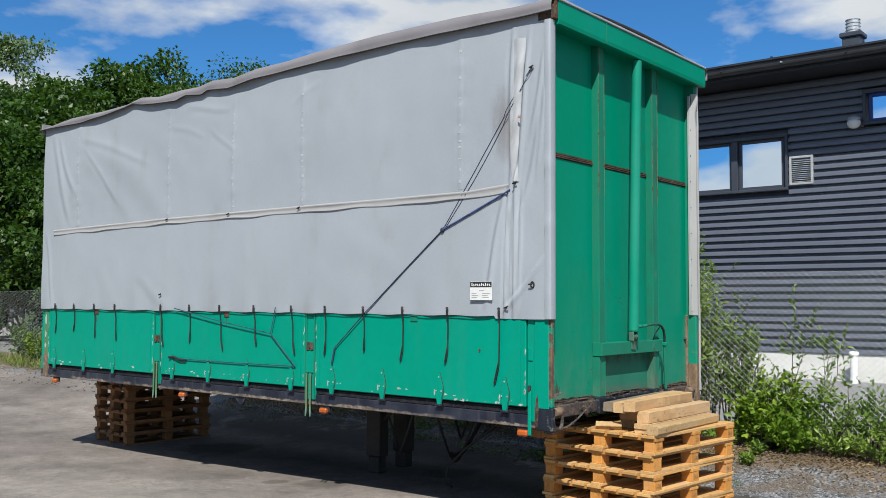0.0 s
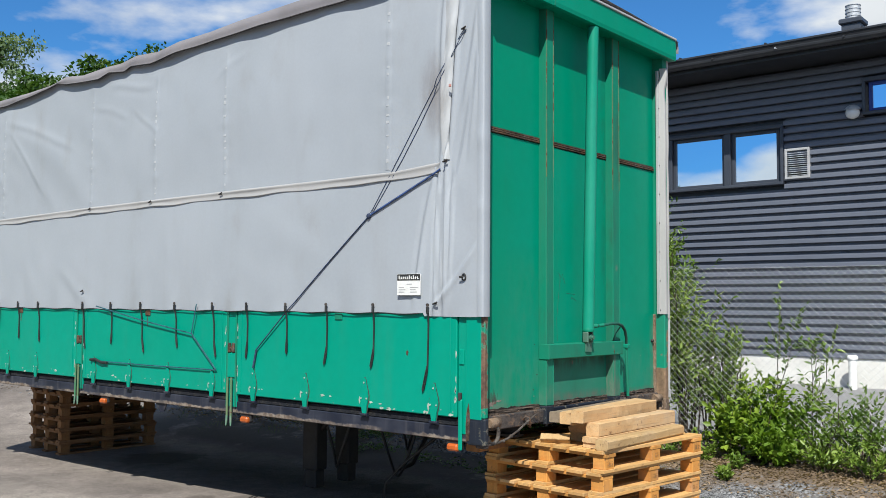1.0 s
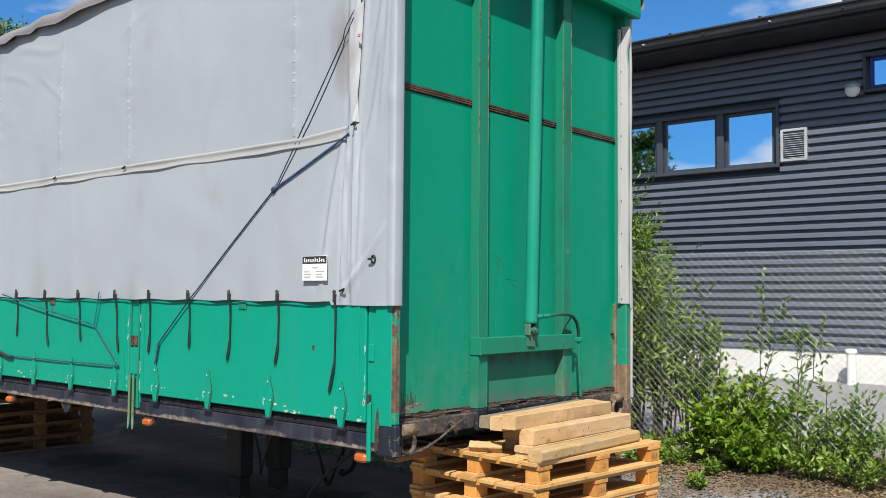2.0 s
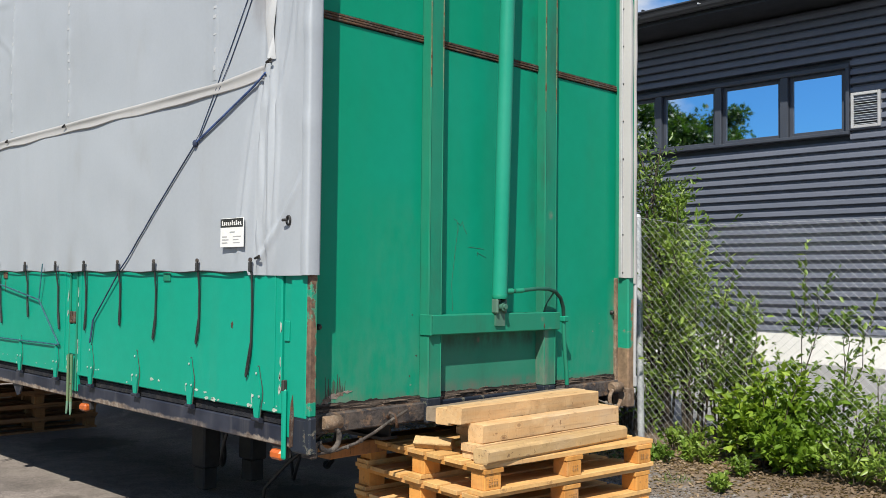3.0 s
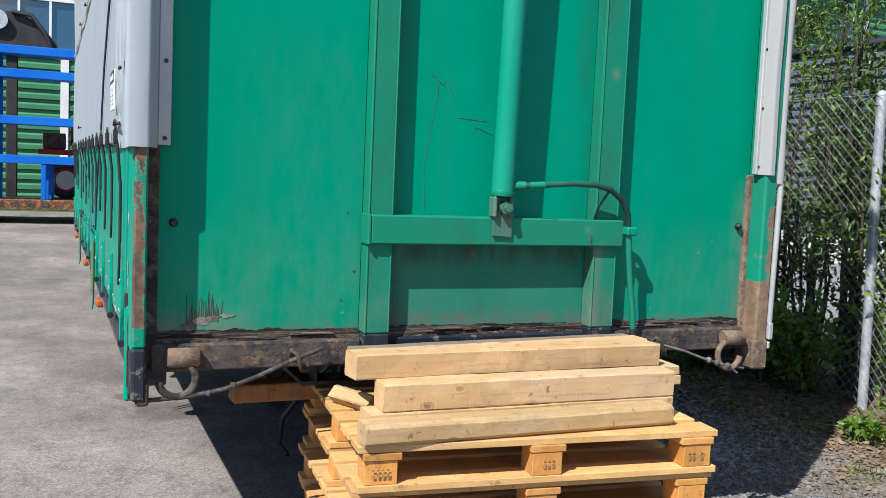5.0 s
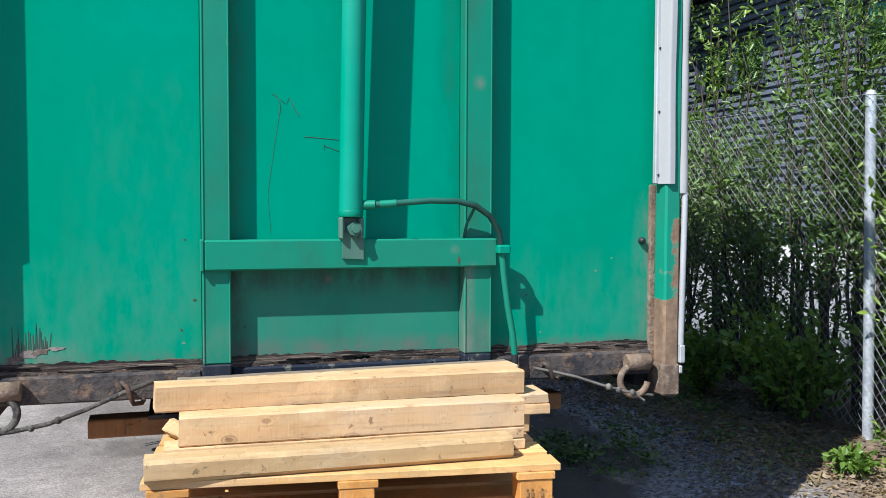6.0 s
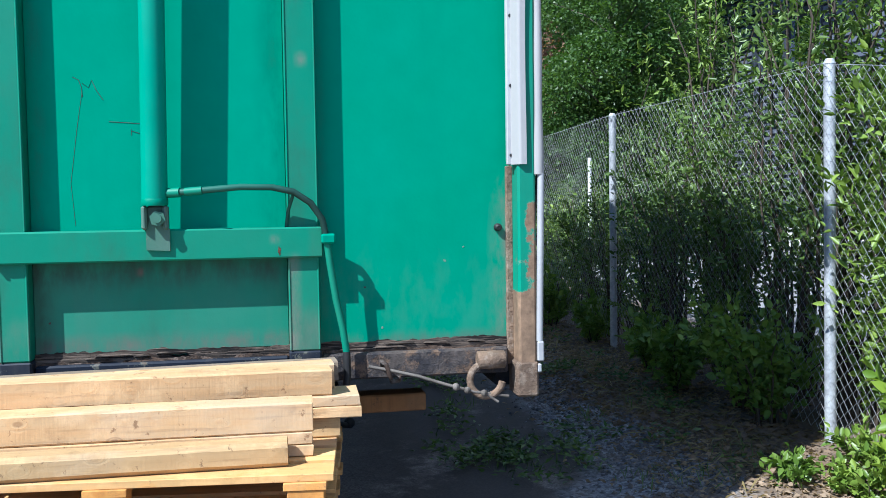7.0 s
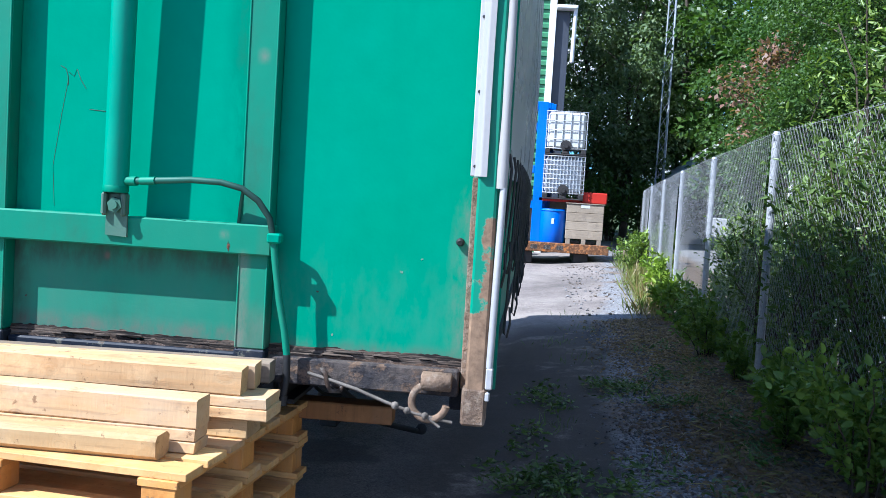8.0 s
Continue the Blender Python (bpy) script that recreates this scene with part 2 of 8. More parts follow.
def plywood_layers():
    """Rotten plywood seen edge on: dark gaps between pale plies."""
    n = Nodes("rotten_plywood_layers")
    ply = n.noise(7, 7, 0.7, (1, 0.5, 14))
    col = n.mix(n.ramp(ply, 0.42, 0.6), (0.016, 0.014, 0.013), (0.15, 0.115, 0.09))
    col = n.mix(n.ramp(n.noise(12, 5), 0.5, 0.75), col, (0.045, 0.03, 0.023))
    return n.finish(col, 0.9, 0.0, ply, 0.8, 0.012, 0.2)


ply_layers = plywood_layers()


def tarp(name, base, other, dirt, shine=0.42):
    """Coated cloth: weathered grey with rain streaks and a fine weave."""
    n = Nodes(name)
    col = n.mix(n.ramp(n.noise(0.7, 5, co=n.raw), 0.3, 0.7), base, other)
    col = n.mix(n.math("MULTIPLY", n.ramp(n.noise(3.0, 6, 0.65, (1, 1, 0.12), n.raw), 0.5, 0.9), 0.3), col, dirt)
    col = n.mix(n.math("MULTIPLY", n.ramp(n.noise(2.2, 6, 0.6, (1, 1, 0.5), n.raw), 0.55, 0.8), 0.45), col, dirt)
    # a brown smear where the rope chafes below the upper corner
    d = n.vmath("MULTIPLY", n.vmath("SUBTRACT", n.raw, (-0.42, -0.04, 2.98)), (4.6, 0.0, 2.6))
    ln = n.t.nodes.new("ShaderNodeVectorMath")
    ln.operation = "LENGTH"
    n.put(ln.inputs[0], d)
    smear = n.math("MULTIPLY", n.ramp(n.math("ADD", ln.outputs["Value"], n.math("MULTIPLY", n.noise(7, 6, 0.7, (1, 1, 0.3)), 1.2)), 1.45, 0.6), 0.58)
    col = n.mix(smear, col, (0.13, 0.10, 0.085))
    weave = n.noise(260, 2)
    col = n.vary(col, n.noise(55, 3), 0.05)
    return n.finish(col, n.math("ADD", shine, n.math("MULTIPLY", n.noise(3, 4), 0.16)), 0.0, n.math("ADD", n.math("MULTIPLY", weave, 0.15), n.noise(5, 3, 0.5, (1, 1, 0.6))), 0.18, 0.012)


curtain_mat = tarp("grey_curtain_cloth", (0.331, 0.356, 0.388), (0.305, 0.33, 0.36), (0.235, 0.232, 0.222))
alu_cloth = tarp("soiled_curtain_edge_cloth", (0.36, 0.35, 0.34), (0.30, 0.29, 0.28), (0.19, 0.165, 0.14))
edge_cloth = tarp("pale_edge_cloth", (0.36, 0.355, 0.35), (0.31, 0.305, 0.30), (0.25, 0.23, 0.21))
# satin curtain cloth, lightened to stand in for sky sheen along the far side
sheen_cloth = tarp("satin_curtain_cloth", (0.50, 0.51, 0.52), (0.44, 0.45, 0.46), (0.33, 0.32, 0.30), 0.2)
roof_mat = tarp("dark_roof_cloth", (0.19, 0.178, 0.188), (0.225, 0.212, 0.222), (0.12, 0.112, 0.112), 0.55)
seam_mat = tarp("curtain_seam_cloth", (0.42, 0.432, 0.444), (0.38, 0.392, 0.404), (0.27, 0.265, 0.25))
alu = simple("dull_aluminium", (0.46, 0.46, 0.46), (0.38, 0.38, 0.38), 0.5, 0.25, 3, 60, 0.12)
zinc = simple("galvanised_steel", (0.50, 0.52, 0.54), (0.36, 0.38, 0.41), 0.5, 0.35, 14, 70, 0.3)
wire_mat = simple("fence_wire_steel", (0.40, 0.41, 0.42), (0.31, 0.32, 0.33), 0.45, 0.3, 3, 30, 0.15)
rubber = simple("black_rubber", (0.013, 0.013, 0.014), (0.022, 0.022, 0.022), 0.55, 0, 8, 60, 0.2)
rope_mat = simple("dark_blue_rope", (0.03, 0.05, 0.115), (0.014, 0.022, 0.05), 0.8, 0, 20, 240, 0.4, 0.5)
rope_blue = simple("blue_rope", (0.04, 0.085, 0.24), (0.02, 0.04, 0.11), 0.8, 0, 20, 240, 0.4, 0.5)
rope_green = simple("faded_teal_rope", (0.02, 0.12, 0.15), (0.012, 0.05, 0.07), 0.8, 0, 20, 240, 0.4, 0.5)
hose_mat = painted("overpainted_hose", (0.012, 0.035, 0.028), (0.02, 0.13, 0.09), 0.8, 0.1, 0.5)
pale_wear = simple("worn_pale_paint", (0.15, 0.20, 0.15), (0.09, 0.21, 0.14), 0.7, 0, 30, 120, 0.3)
bare_mat = simple("bare_scraped_metal", (0.23, 0.195, 0.17), (0.12, 0.095, 0.08), 0.75, 0, 14, 90, 0.35)
scratch_shadow_mat = simple("scratch_shadow", (0.03, 0.05, 0.04), (0.06, 0.035, 0.025), 0.8)
red_mark = simple("faded_red_print", (0.42, 0.16, 0.13), (0.40, 0.30, 0.28), 0.6, 0, 40, 120, 0.3)
green_cyl = painted("cylinder_paint", (0.006, 0.232, 0.148), (0.018, 0.245, 0.165), 0.75, 0.15, 0.38, grime=0.3)
cord_mat = simple("grey_cord", (0.15, 0.13, 0.11), (0.07, 0.06, 0.05), 0.85, 0, 20, 200, 0.4, 0.5)
steel_grey = painted("grey_green_steel", (0.04, 0.14, 0.095), (0.09, 0.14, 0.115), 0.62, 0.4, 0.5)
amber = simple("amber_plastic", (0.48, 0.10, 0.015), (0.36, 0.08, 0.014), 0.35, 0, 6, 50, 0.1)
sticker_white = simple("sticker_white", (0.72, 0.72, 0.70), (0.66, 0.66, 0.64), 0.4)
sticker_black = simple("sticker_black", (0.02, 0.02, 0.02), (0.035, 0.035, 0.035), 0.4)
sticker_grey = simple("sticker_print", (0.30, 0.30, 0.30), (0.36, 0.36, 0.36), 0.5)
under_mat = simple("black_chassis", (0.014, 0.014, 0.015), (0.03, 0.026, 0.024), 0.7, 0, 3, 30, 0.4, 0.4)


def wood(name, a, b, dark, axis=1, spread=0.16, marks=0.3):
    """Sawn softwood: grain drawn out along one axis, knots with rings, saw marks and dirt."""
    n = Nodes(name)
    st = [16, 16, 16]
    st[axis] = 0.9
    knots = n.t.nodes.new("ShaderNodeTexVoronoi")
    ks = [15, 15, 15]
    ks[axis] = 9.0
    n.put(knots.inputs["Vector"], n.vmath("MULTIPLY", n.co, tuple(ks)))
    knots.inputs["Scale"].default_value, knots.inputs["Randomness"].default_value = 1.0, 1.0
    near = n.ramp(knots.outputs["Distance"], 0.42, 0.1)
    # the grain bends round the knots
    warp = n.math("MULTIPLY", near, 0.9)
    g = n.t.nodes.new("ShaderNodeTexNoise")
    n.put(g.inputs["Vector"], n.vmath("ADD", n.vmath("MULTIPLY", n.co, tuple(st)), warp))
    g.inputs["Scale"].default_value, g.inputs["Detail"].default_value, g.inputs["Roughness"].default_value = 1.6, 6.0, 0.6
    grain = g.outputs["Fac"]
    col = n.vary(n.mix(n.ramp(grain, 0.35, 0.65), a, b), grain, 0.45)
    tone = n.mix(n.rand, tuple(1 - spread * k for k in (1.0, 1.15, 1.35)), tuple(1 + spread * k for k in (0.4, 0.3, 0.1)))
    col = n.mix(1.0, col, tone, "MULTIPLY")
    col = n.vary(col, n.noise(2.3, 5), 0.22)
    col = n.mix(n.math("MULTIPLY", n.ramp(n.noise(5.0, 6, 0.7), 0.5, 0.62), 0.3), col, tuple(1.25 * k for k in a))
    core = n.ramp(knots.outputs["Distance"], 0.17, 0.07)
    ring = n.math("MULTIPLY", n.ramp(knots.outputs["Distance"], 0.24, 0.19), n.ramp(knots.outputs["Distance"], 0.13, 0.19))
    rare = n.t.nodes.new("ShaderNodeSeparateColor")
    n.put(rare.inputs[0], knots.outputs["Color"])
    some = n.ramp(rare.outputs[0], 0.70, 0.73)
    col = n.mix(n.math("MULTIPLY", n.math("MULTIPLY", core, some), 0.75), col, dark)
    col = n.mix(n.math("MULTIPLY", n.math("MULTIPLY", ring, some), 0.5), col, dark)
    stain = n.ramp(n.noise(4.5, 7, 0.7), 0.56, 0.74)
    col = n.mix(n.math("MULTIPLY", stain, marks), col, dark)
    # dark pores drawn out along the grain, and weathered grey patches
    pores = n.ramp(n.noise(60, 5, 0.7, tuple(0.05 if i == axis else 1.0 for i in range(3))), 0.52, 0.68)
    col = n.mix(n.math("MULTIPLY", pores, 0.3), col, dark)
    grey = n.ramp(n.noise(3.2, 6, 0.65, tuple(0.4 if i == axis else 1.0 for i in range(3))), 0.48, 0.7)
    col = n.mix(n.math("MULTIPLY", grey, 0.3), col, tuple(0.9 * k for k in (a[1] * 1.12, a[1] * 1.0, a[1] * 0.82)))
    spots = n.ramp(n.noise(24, 6, 0.75), 0.60, 0.67)
    col = n.mix(n.math("MULTIPLY", spots, 0.75), col, dark)
    saw = n.noise(9, 3, 0.5, tuple(14 if i == axis else 1.0 for i in range(3)))
    col = n.vary(col, saw, 0.03)
    return n.finish(col, 0.75, 0.0, n.math("ADD", grain, n.math("MULTIPLY", saw, 0.5)), 0.35, 0.004, 0.25)


timber = wood("pale_sawn_timber", (0.615, 0.415, 0.222), (0.50, 0.31, 0.15), (0.17, 0.09, 0.045), marks=0.5)
timber_grey = wood("greyed_sawn_timber", (0.27, 0.215, 0.16), (0.19, 0.15, 0.11), (0.08, 0.06, 0.045), marks=0.6)
crate_wood = wood("weathered_crate_wood", (0.34, 0.285, 0.22), (0.24, 0.20, 0.155), (0.10, 0.08, 0.065), marks=0.6)
timber_old = wood("old_sawn_timber", (0.50, 0.345, 0.175), (0.38, 0.25, 0.12), (0.12, 0.072, 0.04), marks=0.55)
pallet_y = wood("pallet_wood", (0.645, 0.405, 0.17), (0.53, 0.298, 0.105), (0.26, 0.14, 0.065), spread=0.26)
pallet_x = wood("pallet_cross_wood", (0.61, 0.315, 0.09), (0.48, 0.22, 0.055), (0.24, 0.13, 0.06), 0, spread=0.26)
pallet_b = wood("pallet_block_wood", (0.62, 0.30, 0.08), (0.48, 0.21, 0.05), (0.26, 0.13, 0.05), 2, spread=0.22)
old_y = wood("weathered_pallet_wood", (0.30, 0.15, 0.066), (0.21, 0.105, 0.046), (0.07, 0.045, 0.03), marks=0.5)
old_x = wood("weathered_cross_wood", (0.29, 0.145, 0.062), (0.20, 0.10, 0.043), (0.07, 0.045, 0.03), 0, marks=0.5)
old_b = wood("weathered_block_wood", (0.34, 0.165, 0.066), (0.24, 0.118, 0.047), (0.07, 0.045, 0.03), 2, marks=0.5)
stamp_mat = simple("faded_stamp_ink", (0.22, 0.115, 0.045), (0.36, 0.18, 0.06), 0.8, 0, 40, 160, 0.4)


def leafy(name, a, b, c, shine=0.45, through_light=0.3):
    """Leaves: tone differs from leaf to leaf, light passes through."""
    n = Nodes(name)
    geo = n.t.nodes.new("ShaderNodeNewGeometry")
    isl = geo.outputs["Random Per Island"]
    col = n.mix(isl, a, b)
    col = n.mix(n.ramp(n.noise(0.8, 3), 0.4, 0.7), col, c)
    n.finish(col, shine, 0.0, spec=0.4)
    tr = n.t.nodes.new("ShaderNodeBsdfTranslucent")
    n.put(tr.inputs["Color"], n.vmath("MULTIPLY", col, (1.5, 1.6, 0.6)))
    mx = n.t.nodes.new("ShaderNodeMixShader")
    mx.inputs[0].default_value = through_light
    n.t.links.new(n.bsdf.outputs[0], mx.inputs[1])
    n.t.links.new(tr.outputs[0], mx.inputs[2])
    n.t.links.new(mx.outputs[0], n.out.inputs[0])
    return n.m


leaf_willow = leafy("willow_leaves", (0.085, 0.15, 0.02), (0.22, 0.305, 0.052), (0.08, 0.145, 0.02), 0.4, 0.22)
leaf_bush = leafy("bush_leaves", (0.085, 0.16, 0.014), (0.28, 0.38, 0.045), (0.11, 0.195, 0.02))
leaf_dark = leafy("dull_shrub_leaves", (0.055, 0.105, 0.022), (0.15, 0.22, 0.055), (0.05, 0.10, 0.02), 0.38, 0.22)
# duller copy of the bush leaves, its tone set for the shaded stretch
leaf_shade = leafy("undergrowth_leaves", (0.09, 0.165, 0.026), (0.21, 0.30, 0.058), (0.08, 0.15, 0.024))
leaf_tree = leafy("tree_leaves", (0.028, 0.068, 0.012), (0.078, 0.14, 0.027), (0.033, 0.082, 0.015))
leaf_birch = leafy("birch_leaves", (0.085, 0.135, 0.06), (0.14, 0.20, 0.09), (0.08, 0.13, 0.055))
leaf_dead = leafy("withered_leaves", (0.20, 0.115, 0.075), (0.27, 0.16, 0.11), (0.16, 0.09, 0.06))
grass_mat = leafy("grass_blades", (0.12, 0.18, 0.03), (0.24, 0.27, 0.08), (0.15, 0.19, 0.045))
straw_mat = leafy("dry_grass", (0.30, 0.24, 0.11), (0.22, 0.17, 0.07), (0.16, 0.15, 0.05))
litter_mat = leafy("leaf_litter", (0.19, 0.13, 0.084), (0.37, 0.275, 0.19), (0.13, 0.09, 0.06), 0.8)
bark = simple("brown_bark", (0.085, 0.065, 0.05), (0.05, 0.04, 0.03), 0.85, 0, 4, 40, 0.35, 0.6, 0.02)
twig = simple("twig_bark", (0.065, 0.05, 0.032), (0.04, 0.03, 0.022), 0.8, 0, 6, 60, 0.3)

cladding = simple("dark_grey_cladding", (0.118, 0.130, 0.165), (0.106, 0.118, 0.15), 0.42, 0.0, 1.2, 40, 0.06, 0.04, 0.002)
cladding_trim = simple("dark_grey_trim", (0.045, 0.052, 0.068), (0.038, 0.044, 0.058), 0.4, 0, 2, 40, 0.08)
roof_black = simple("black_roof_steel", (0.018, 0.019, 0.022), (0.028, 0.029, 0.032), 0.4, 0.0, 2, 40, 0.15)
plinth_mat = simple("white_plinth_concrete", (0.62, 0.61, 0.58), (0.54, 0.53, 0.50), 0.8, 0, 2, 30, 0.12, 0.3)
white_paint = simple("white_paint", (0.74, 0.74, 0.73), (0.66, 0.66, 0.65), 0.45, 0, 2, 40, 0.06)
blue_paint = painted("blue_paint", (0.008, 0.12, 0.52), (0.012, 0.15, 0.55), 0.75, 0.1, 0.4)
blue_frame = simple("blue_window_paint", (0.01, 0.04, 0.25), (0.01, 0.035, 0.2), 0.4)
orange_paint = painted("orange_paint", (0.55, 0.17, 0.02), (0.48, 0.17, 0.04), 0.6, 0.4, 0.5)
red_paint = painted("red_paint", (0.42, 0.025, 0.015), (0.36, 0.03, 0.02), 0.7, 0.2, 0.45)
hall_green = simple("green_cladding", (0.045, 0.19, 0.085), (0.055, 0.21, 0.10), 0.5, 0, 0.8, 20, 0.08, 0.05)
drum_blue = simple("blue_plastic", (0.006, 0.11, 0.55), (0.008, 0.13, 0.6), 0.35, 0, 2, 40, 0.05)
tank_mat = simple("milky_plastic", (0.62, 0.63, 0.60), (0.52, 0.53, 0.50), 0.5, 0, 2, 30, 0.1)
crate_mat = wood("grey_crate_wood", (0.40, 0.31, 0.21), (0.30, 0.24, 0.17), (0.16, 0.12, 0.09))
tyre_mat = simple("tyre_rubber", (0.015, 0.015, 0.016), (0.03, 0.028, 0.026), 0.8, 0, 6, 50, 0.3, 0.4)
mast_mat = simple("dull_mast_steel", (0.40, 0.44, 0.48), (0.30, 0.33, 0.37), 0.5, 0.3)
house_mat = simple("white_boarding", (0.68, 0.69, 0.72), (0.6, 0.61, 0.64), 0.6)


def glass(name, tint, rough=0.02):
    n = Nodes(name)
    n.finish(tint, rough, 0.0, n.noise(1.3, 2), 0.015, 0.02, 1.0)
    n.bsdf.inputs["Coat Weight"].default_value = 1.0
    n.bsdf.inputs["Coat Roughness"].default_value = 0.01
    n.bsdf.inputs["IOR"].default_value = 1.6
    return n.m


window_glass = glass("mirror_window_glass", (0.66, 0.77, 0.88))
window_glass.node_tree.nodes["Principled BSDF"].inputs["Metallic"].default_value = 1.0
dull_glass = glass("hall_window_glass", (0.03, 0.06, 0.08), 0.1)


def ground_material():
    """Worn asphalt that gives way to gravel and earth along the fence."""
    n = Nodes("ground")
    x, y = n.axis(0), n.axis(1)
    wob = n.math("MULTIPLY", n.math("SUBTRACT", n.noise(0.9, 6, 0.65), 0.5), 1.1)
    # the verge narrows towards the rear
    y = n.math("ADD", y, n.math("MULTIPLY", n.math("MINIMUM", n.math("ADD", x, 2.0), 0.0), 0.06))
    # asphalt
    agg = n.noise(120, 3, 0.6)
    tar = n.mix(n.ramp(n.noise(0.55, 6, 0.6), 0.35, 0.7), (0.236, 0.205, 0.183), (0.150, 0.130, 0.118))
    chip = n.t.nodes.new("ShaderNodeRGBToBW")
    n.put(chip.inputs[0], n.voronoi(130, "F1", "Color"))
    tar = n.vary(tar, agg, 0.42)
    tar = n.vary(tar, chip.outputs[0], 0.42)
    tar = n.vary(tar, n.noise(26, 6, 0.8), 0.25)
    tar = n.vary(tar, n.noise(7, 6, 0.75), 0.4)
    tar = n.vary(tar, n.noise(1.7, 7, 0.7), 0.5)
    tar = n.vary(tar, n.noise(1.0, 6, 0.65, (0.35, 2.2, 1)), 0.3)
    worn = n.ramp(n.noise(0.9, 7, 0.7), 0.52, 0.66)
    tar = n.mix(n.math("MULTIPLY", worn, 0.45), tar, (0.255, 0.23, 0.2))
    oil = n.ramp(n.noise(1.15, 7, 0.68), 0.57, 0.66)
    tar = n.mix(n.math("MULTIPLY", oil, 0.35), tar, (0.085, 0.075, 0.066))
    # damp patches beside the parked body
    for px, py, pr in ((-2.8, 0.42, 0.26), (-5.6, 1.4, 0.5), (-3.25, 0.24, 0.14), (-2.17, 1.57, 0.3)):
        away = n.t.nodes.new("ShaderNodeVectorMath")
        away.operation = "DISTANCE"
        n.put(away.inputs[0], n.raw), n.put(away.inputs[1], (px, py, 0.0))
        damp = n.ramp(n.math("ADD", n.math("DIVIDE", away.outputs["Value"], pr), n.math("MULTIPLY", n.noise(5, 6, 0.65), 1.3)), 1.75, 1.35)
        tar = n.mix(n.math("MULTIPLY", damp, 0.55), tar, (0.065, 0.055, 0.048))
    crack = n.ramp(n.math("ABSOLUTE", n.math("SUBTRACT", n.noise(1.4, 7, 0.6), 0.5)), 0.006, 0.0)
    tar = n.mix(n.math("MULTIPLY", crack, 0.5), tar, (0.06, 0.055, 0.05))
    # gravel and earth
    cell = n.voronoi(58, "F1", "Color")
    grey = n.t.nodes.new("ShaderNodeRGBToBW")
    n.put(grey.inputs[0], cell)
    stone = n.vary((0.185, 0.185, 0.19), grey.outputs[0], 0.8)
    earth = n.vary(n.mix(n.noise(2.0, 5), (0.185, 0.135, 0.092), (0.11, 0.08, 0.056)), n.noise(60, 5), 0.5)
    gravel = n.mix(n.ramp(n.noise(1.3, 6, 0.65), 0.5, 0.68), stone, earth)
    yard = n.mix(n.noise(0.8, 5), (0.19, 0.19, 0.195), (0.24, 0.238, 0.235))
    yard = n.vary(yard, agg, 0.25)
    edge = n.ramp(n.math("ADD", n.math("ADD", y, n.math("MULTIPLY", n.ramp(x, -1.6, -0.4), 0.82)), n.math("MULTIPLY", wob, 0.8)), 3.14, 3.32)
    far = n.ramp(n.math("ADD", x, n.math("MULTIPLY", wob, 2.0)), -10.0, -13.0)
    far = n.math("MULTIPLY", far, n.ramp(n.math("ADD", y, wob), 4.0, 4.5))
    fence_side = n.ramp(n.math("ADD", y, n.math("MULTIPLY", wob, 0.6)), 3.62, 3.85)
    gravel = n.mix(n.math("MULTIPLY", fence_side, 0.9), gravel, earth)
    soil = n.math("MULTIPLY", n.math("MULTIPLY", n.ramp(x, -0.9, -0.3), n.ramp(n.math("ADD", y, wob), 3.1, 3.5)), n.ramp(n.noise(2.2, 6, 0.65), 0.36, 0.56))
    gravel = n.mix(n.math("MULTIPLY", soil, 0.85), gravel, earth)
    # dark mossy damp in patches, with the far side's shade put into the colour
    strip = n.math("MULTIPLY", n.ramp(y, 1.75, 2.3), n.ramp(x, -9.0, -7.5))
    moss_shade = n.math("MULTIPLY", strip, n.ramp(n.noise(1.6, 7, 0.7), 0.3, 0.46))
    tar = n.mix(n.math("MULTIPLY", moss_shade, 0.85), tar, (0.045, 0.042, 0.037))
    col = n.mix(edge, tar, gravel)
    col = n.mix(n.ramp(n.math("ADD", y, n.math("MULTIPLY", wob, 0.5)), 5.3, 5.7), col, yard)
    hills = n.math("MAXIMUM", n.ramp(y, 24.0, 30.0), n.ramp(x, -27.0, -33.0))
    col = n.mix(hills, col, (0.05, 0.075, 0.025))
    rock = n.math("MULTIPLY", n.math("SUBTRACT", 1.0, n.voronoi(58)), edge)
    return n.finish(col, 0.9, 0.0, n.math("ADD", n.math("MULTIPLY", agg, 0.2), rock), 0.5, 0.012, 0.25)


ground_mat = ground_material()


def stones():
    """Loose stones, each of its own tone."""
    n = Nodes("grey_gravel")
    geo = n.t.nodes.new("ShaderNodeNewGeometry")
    isl = geo.outputs["Random Per Island"]
    col = n.mix(n.math("POWER", isl, 1.6), (0.065, 0.067, 0.072), (0.27, 0.27, 0.275))
    col = n.vary(n.mix(n.ramp(n.noise(2.0, 5), 0.4, 0.62), col, (0.125, 0.098, 0.075)), n.noise(90, 3), 0.3)
    return n.finish(col, 0.85, 0.0, n.noise(90, 3), 0.3, 0.003, 0.3)


stone_mat = stones()

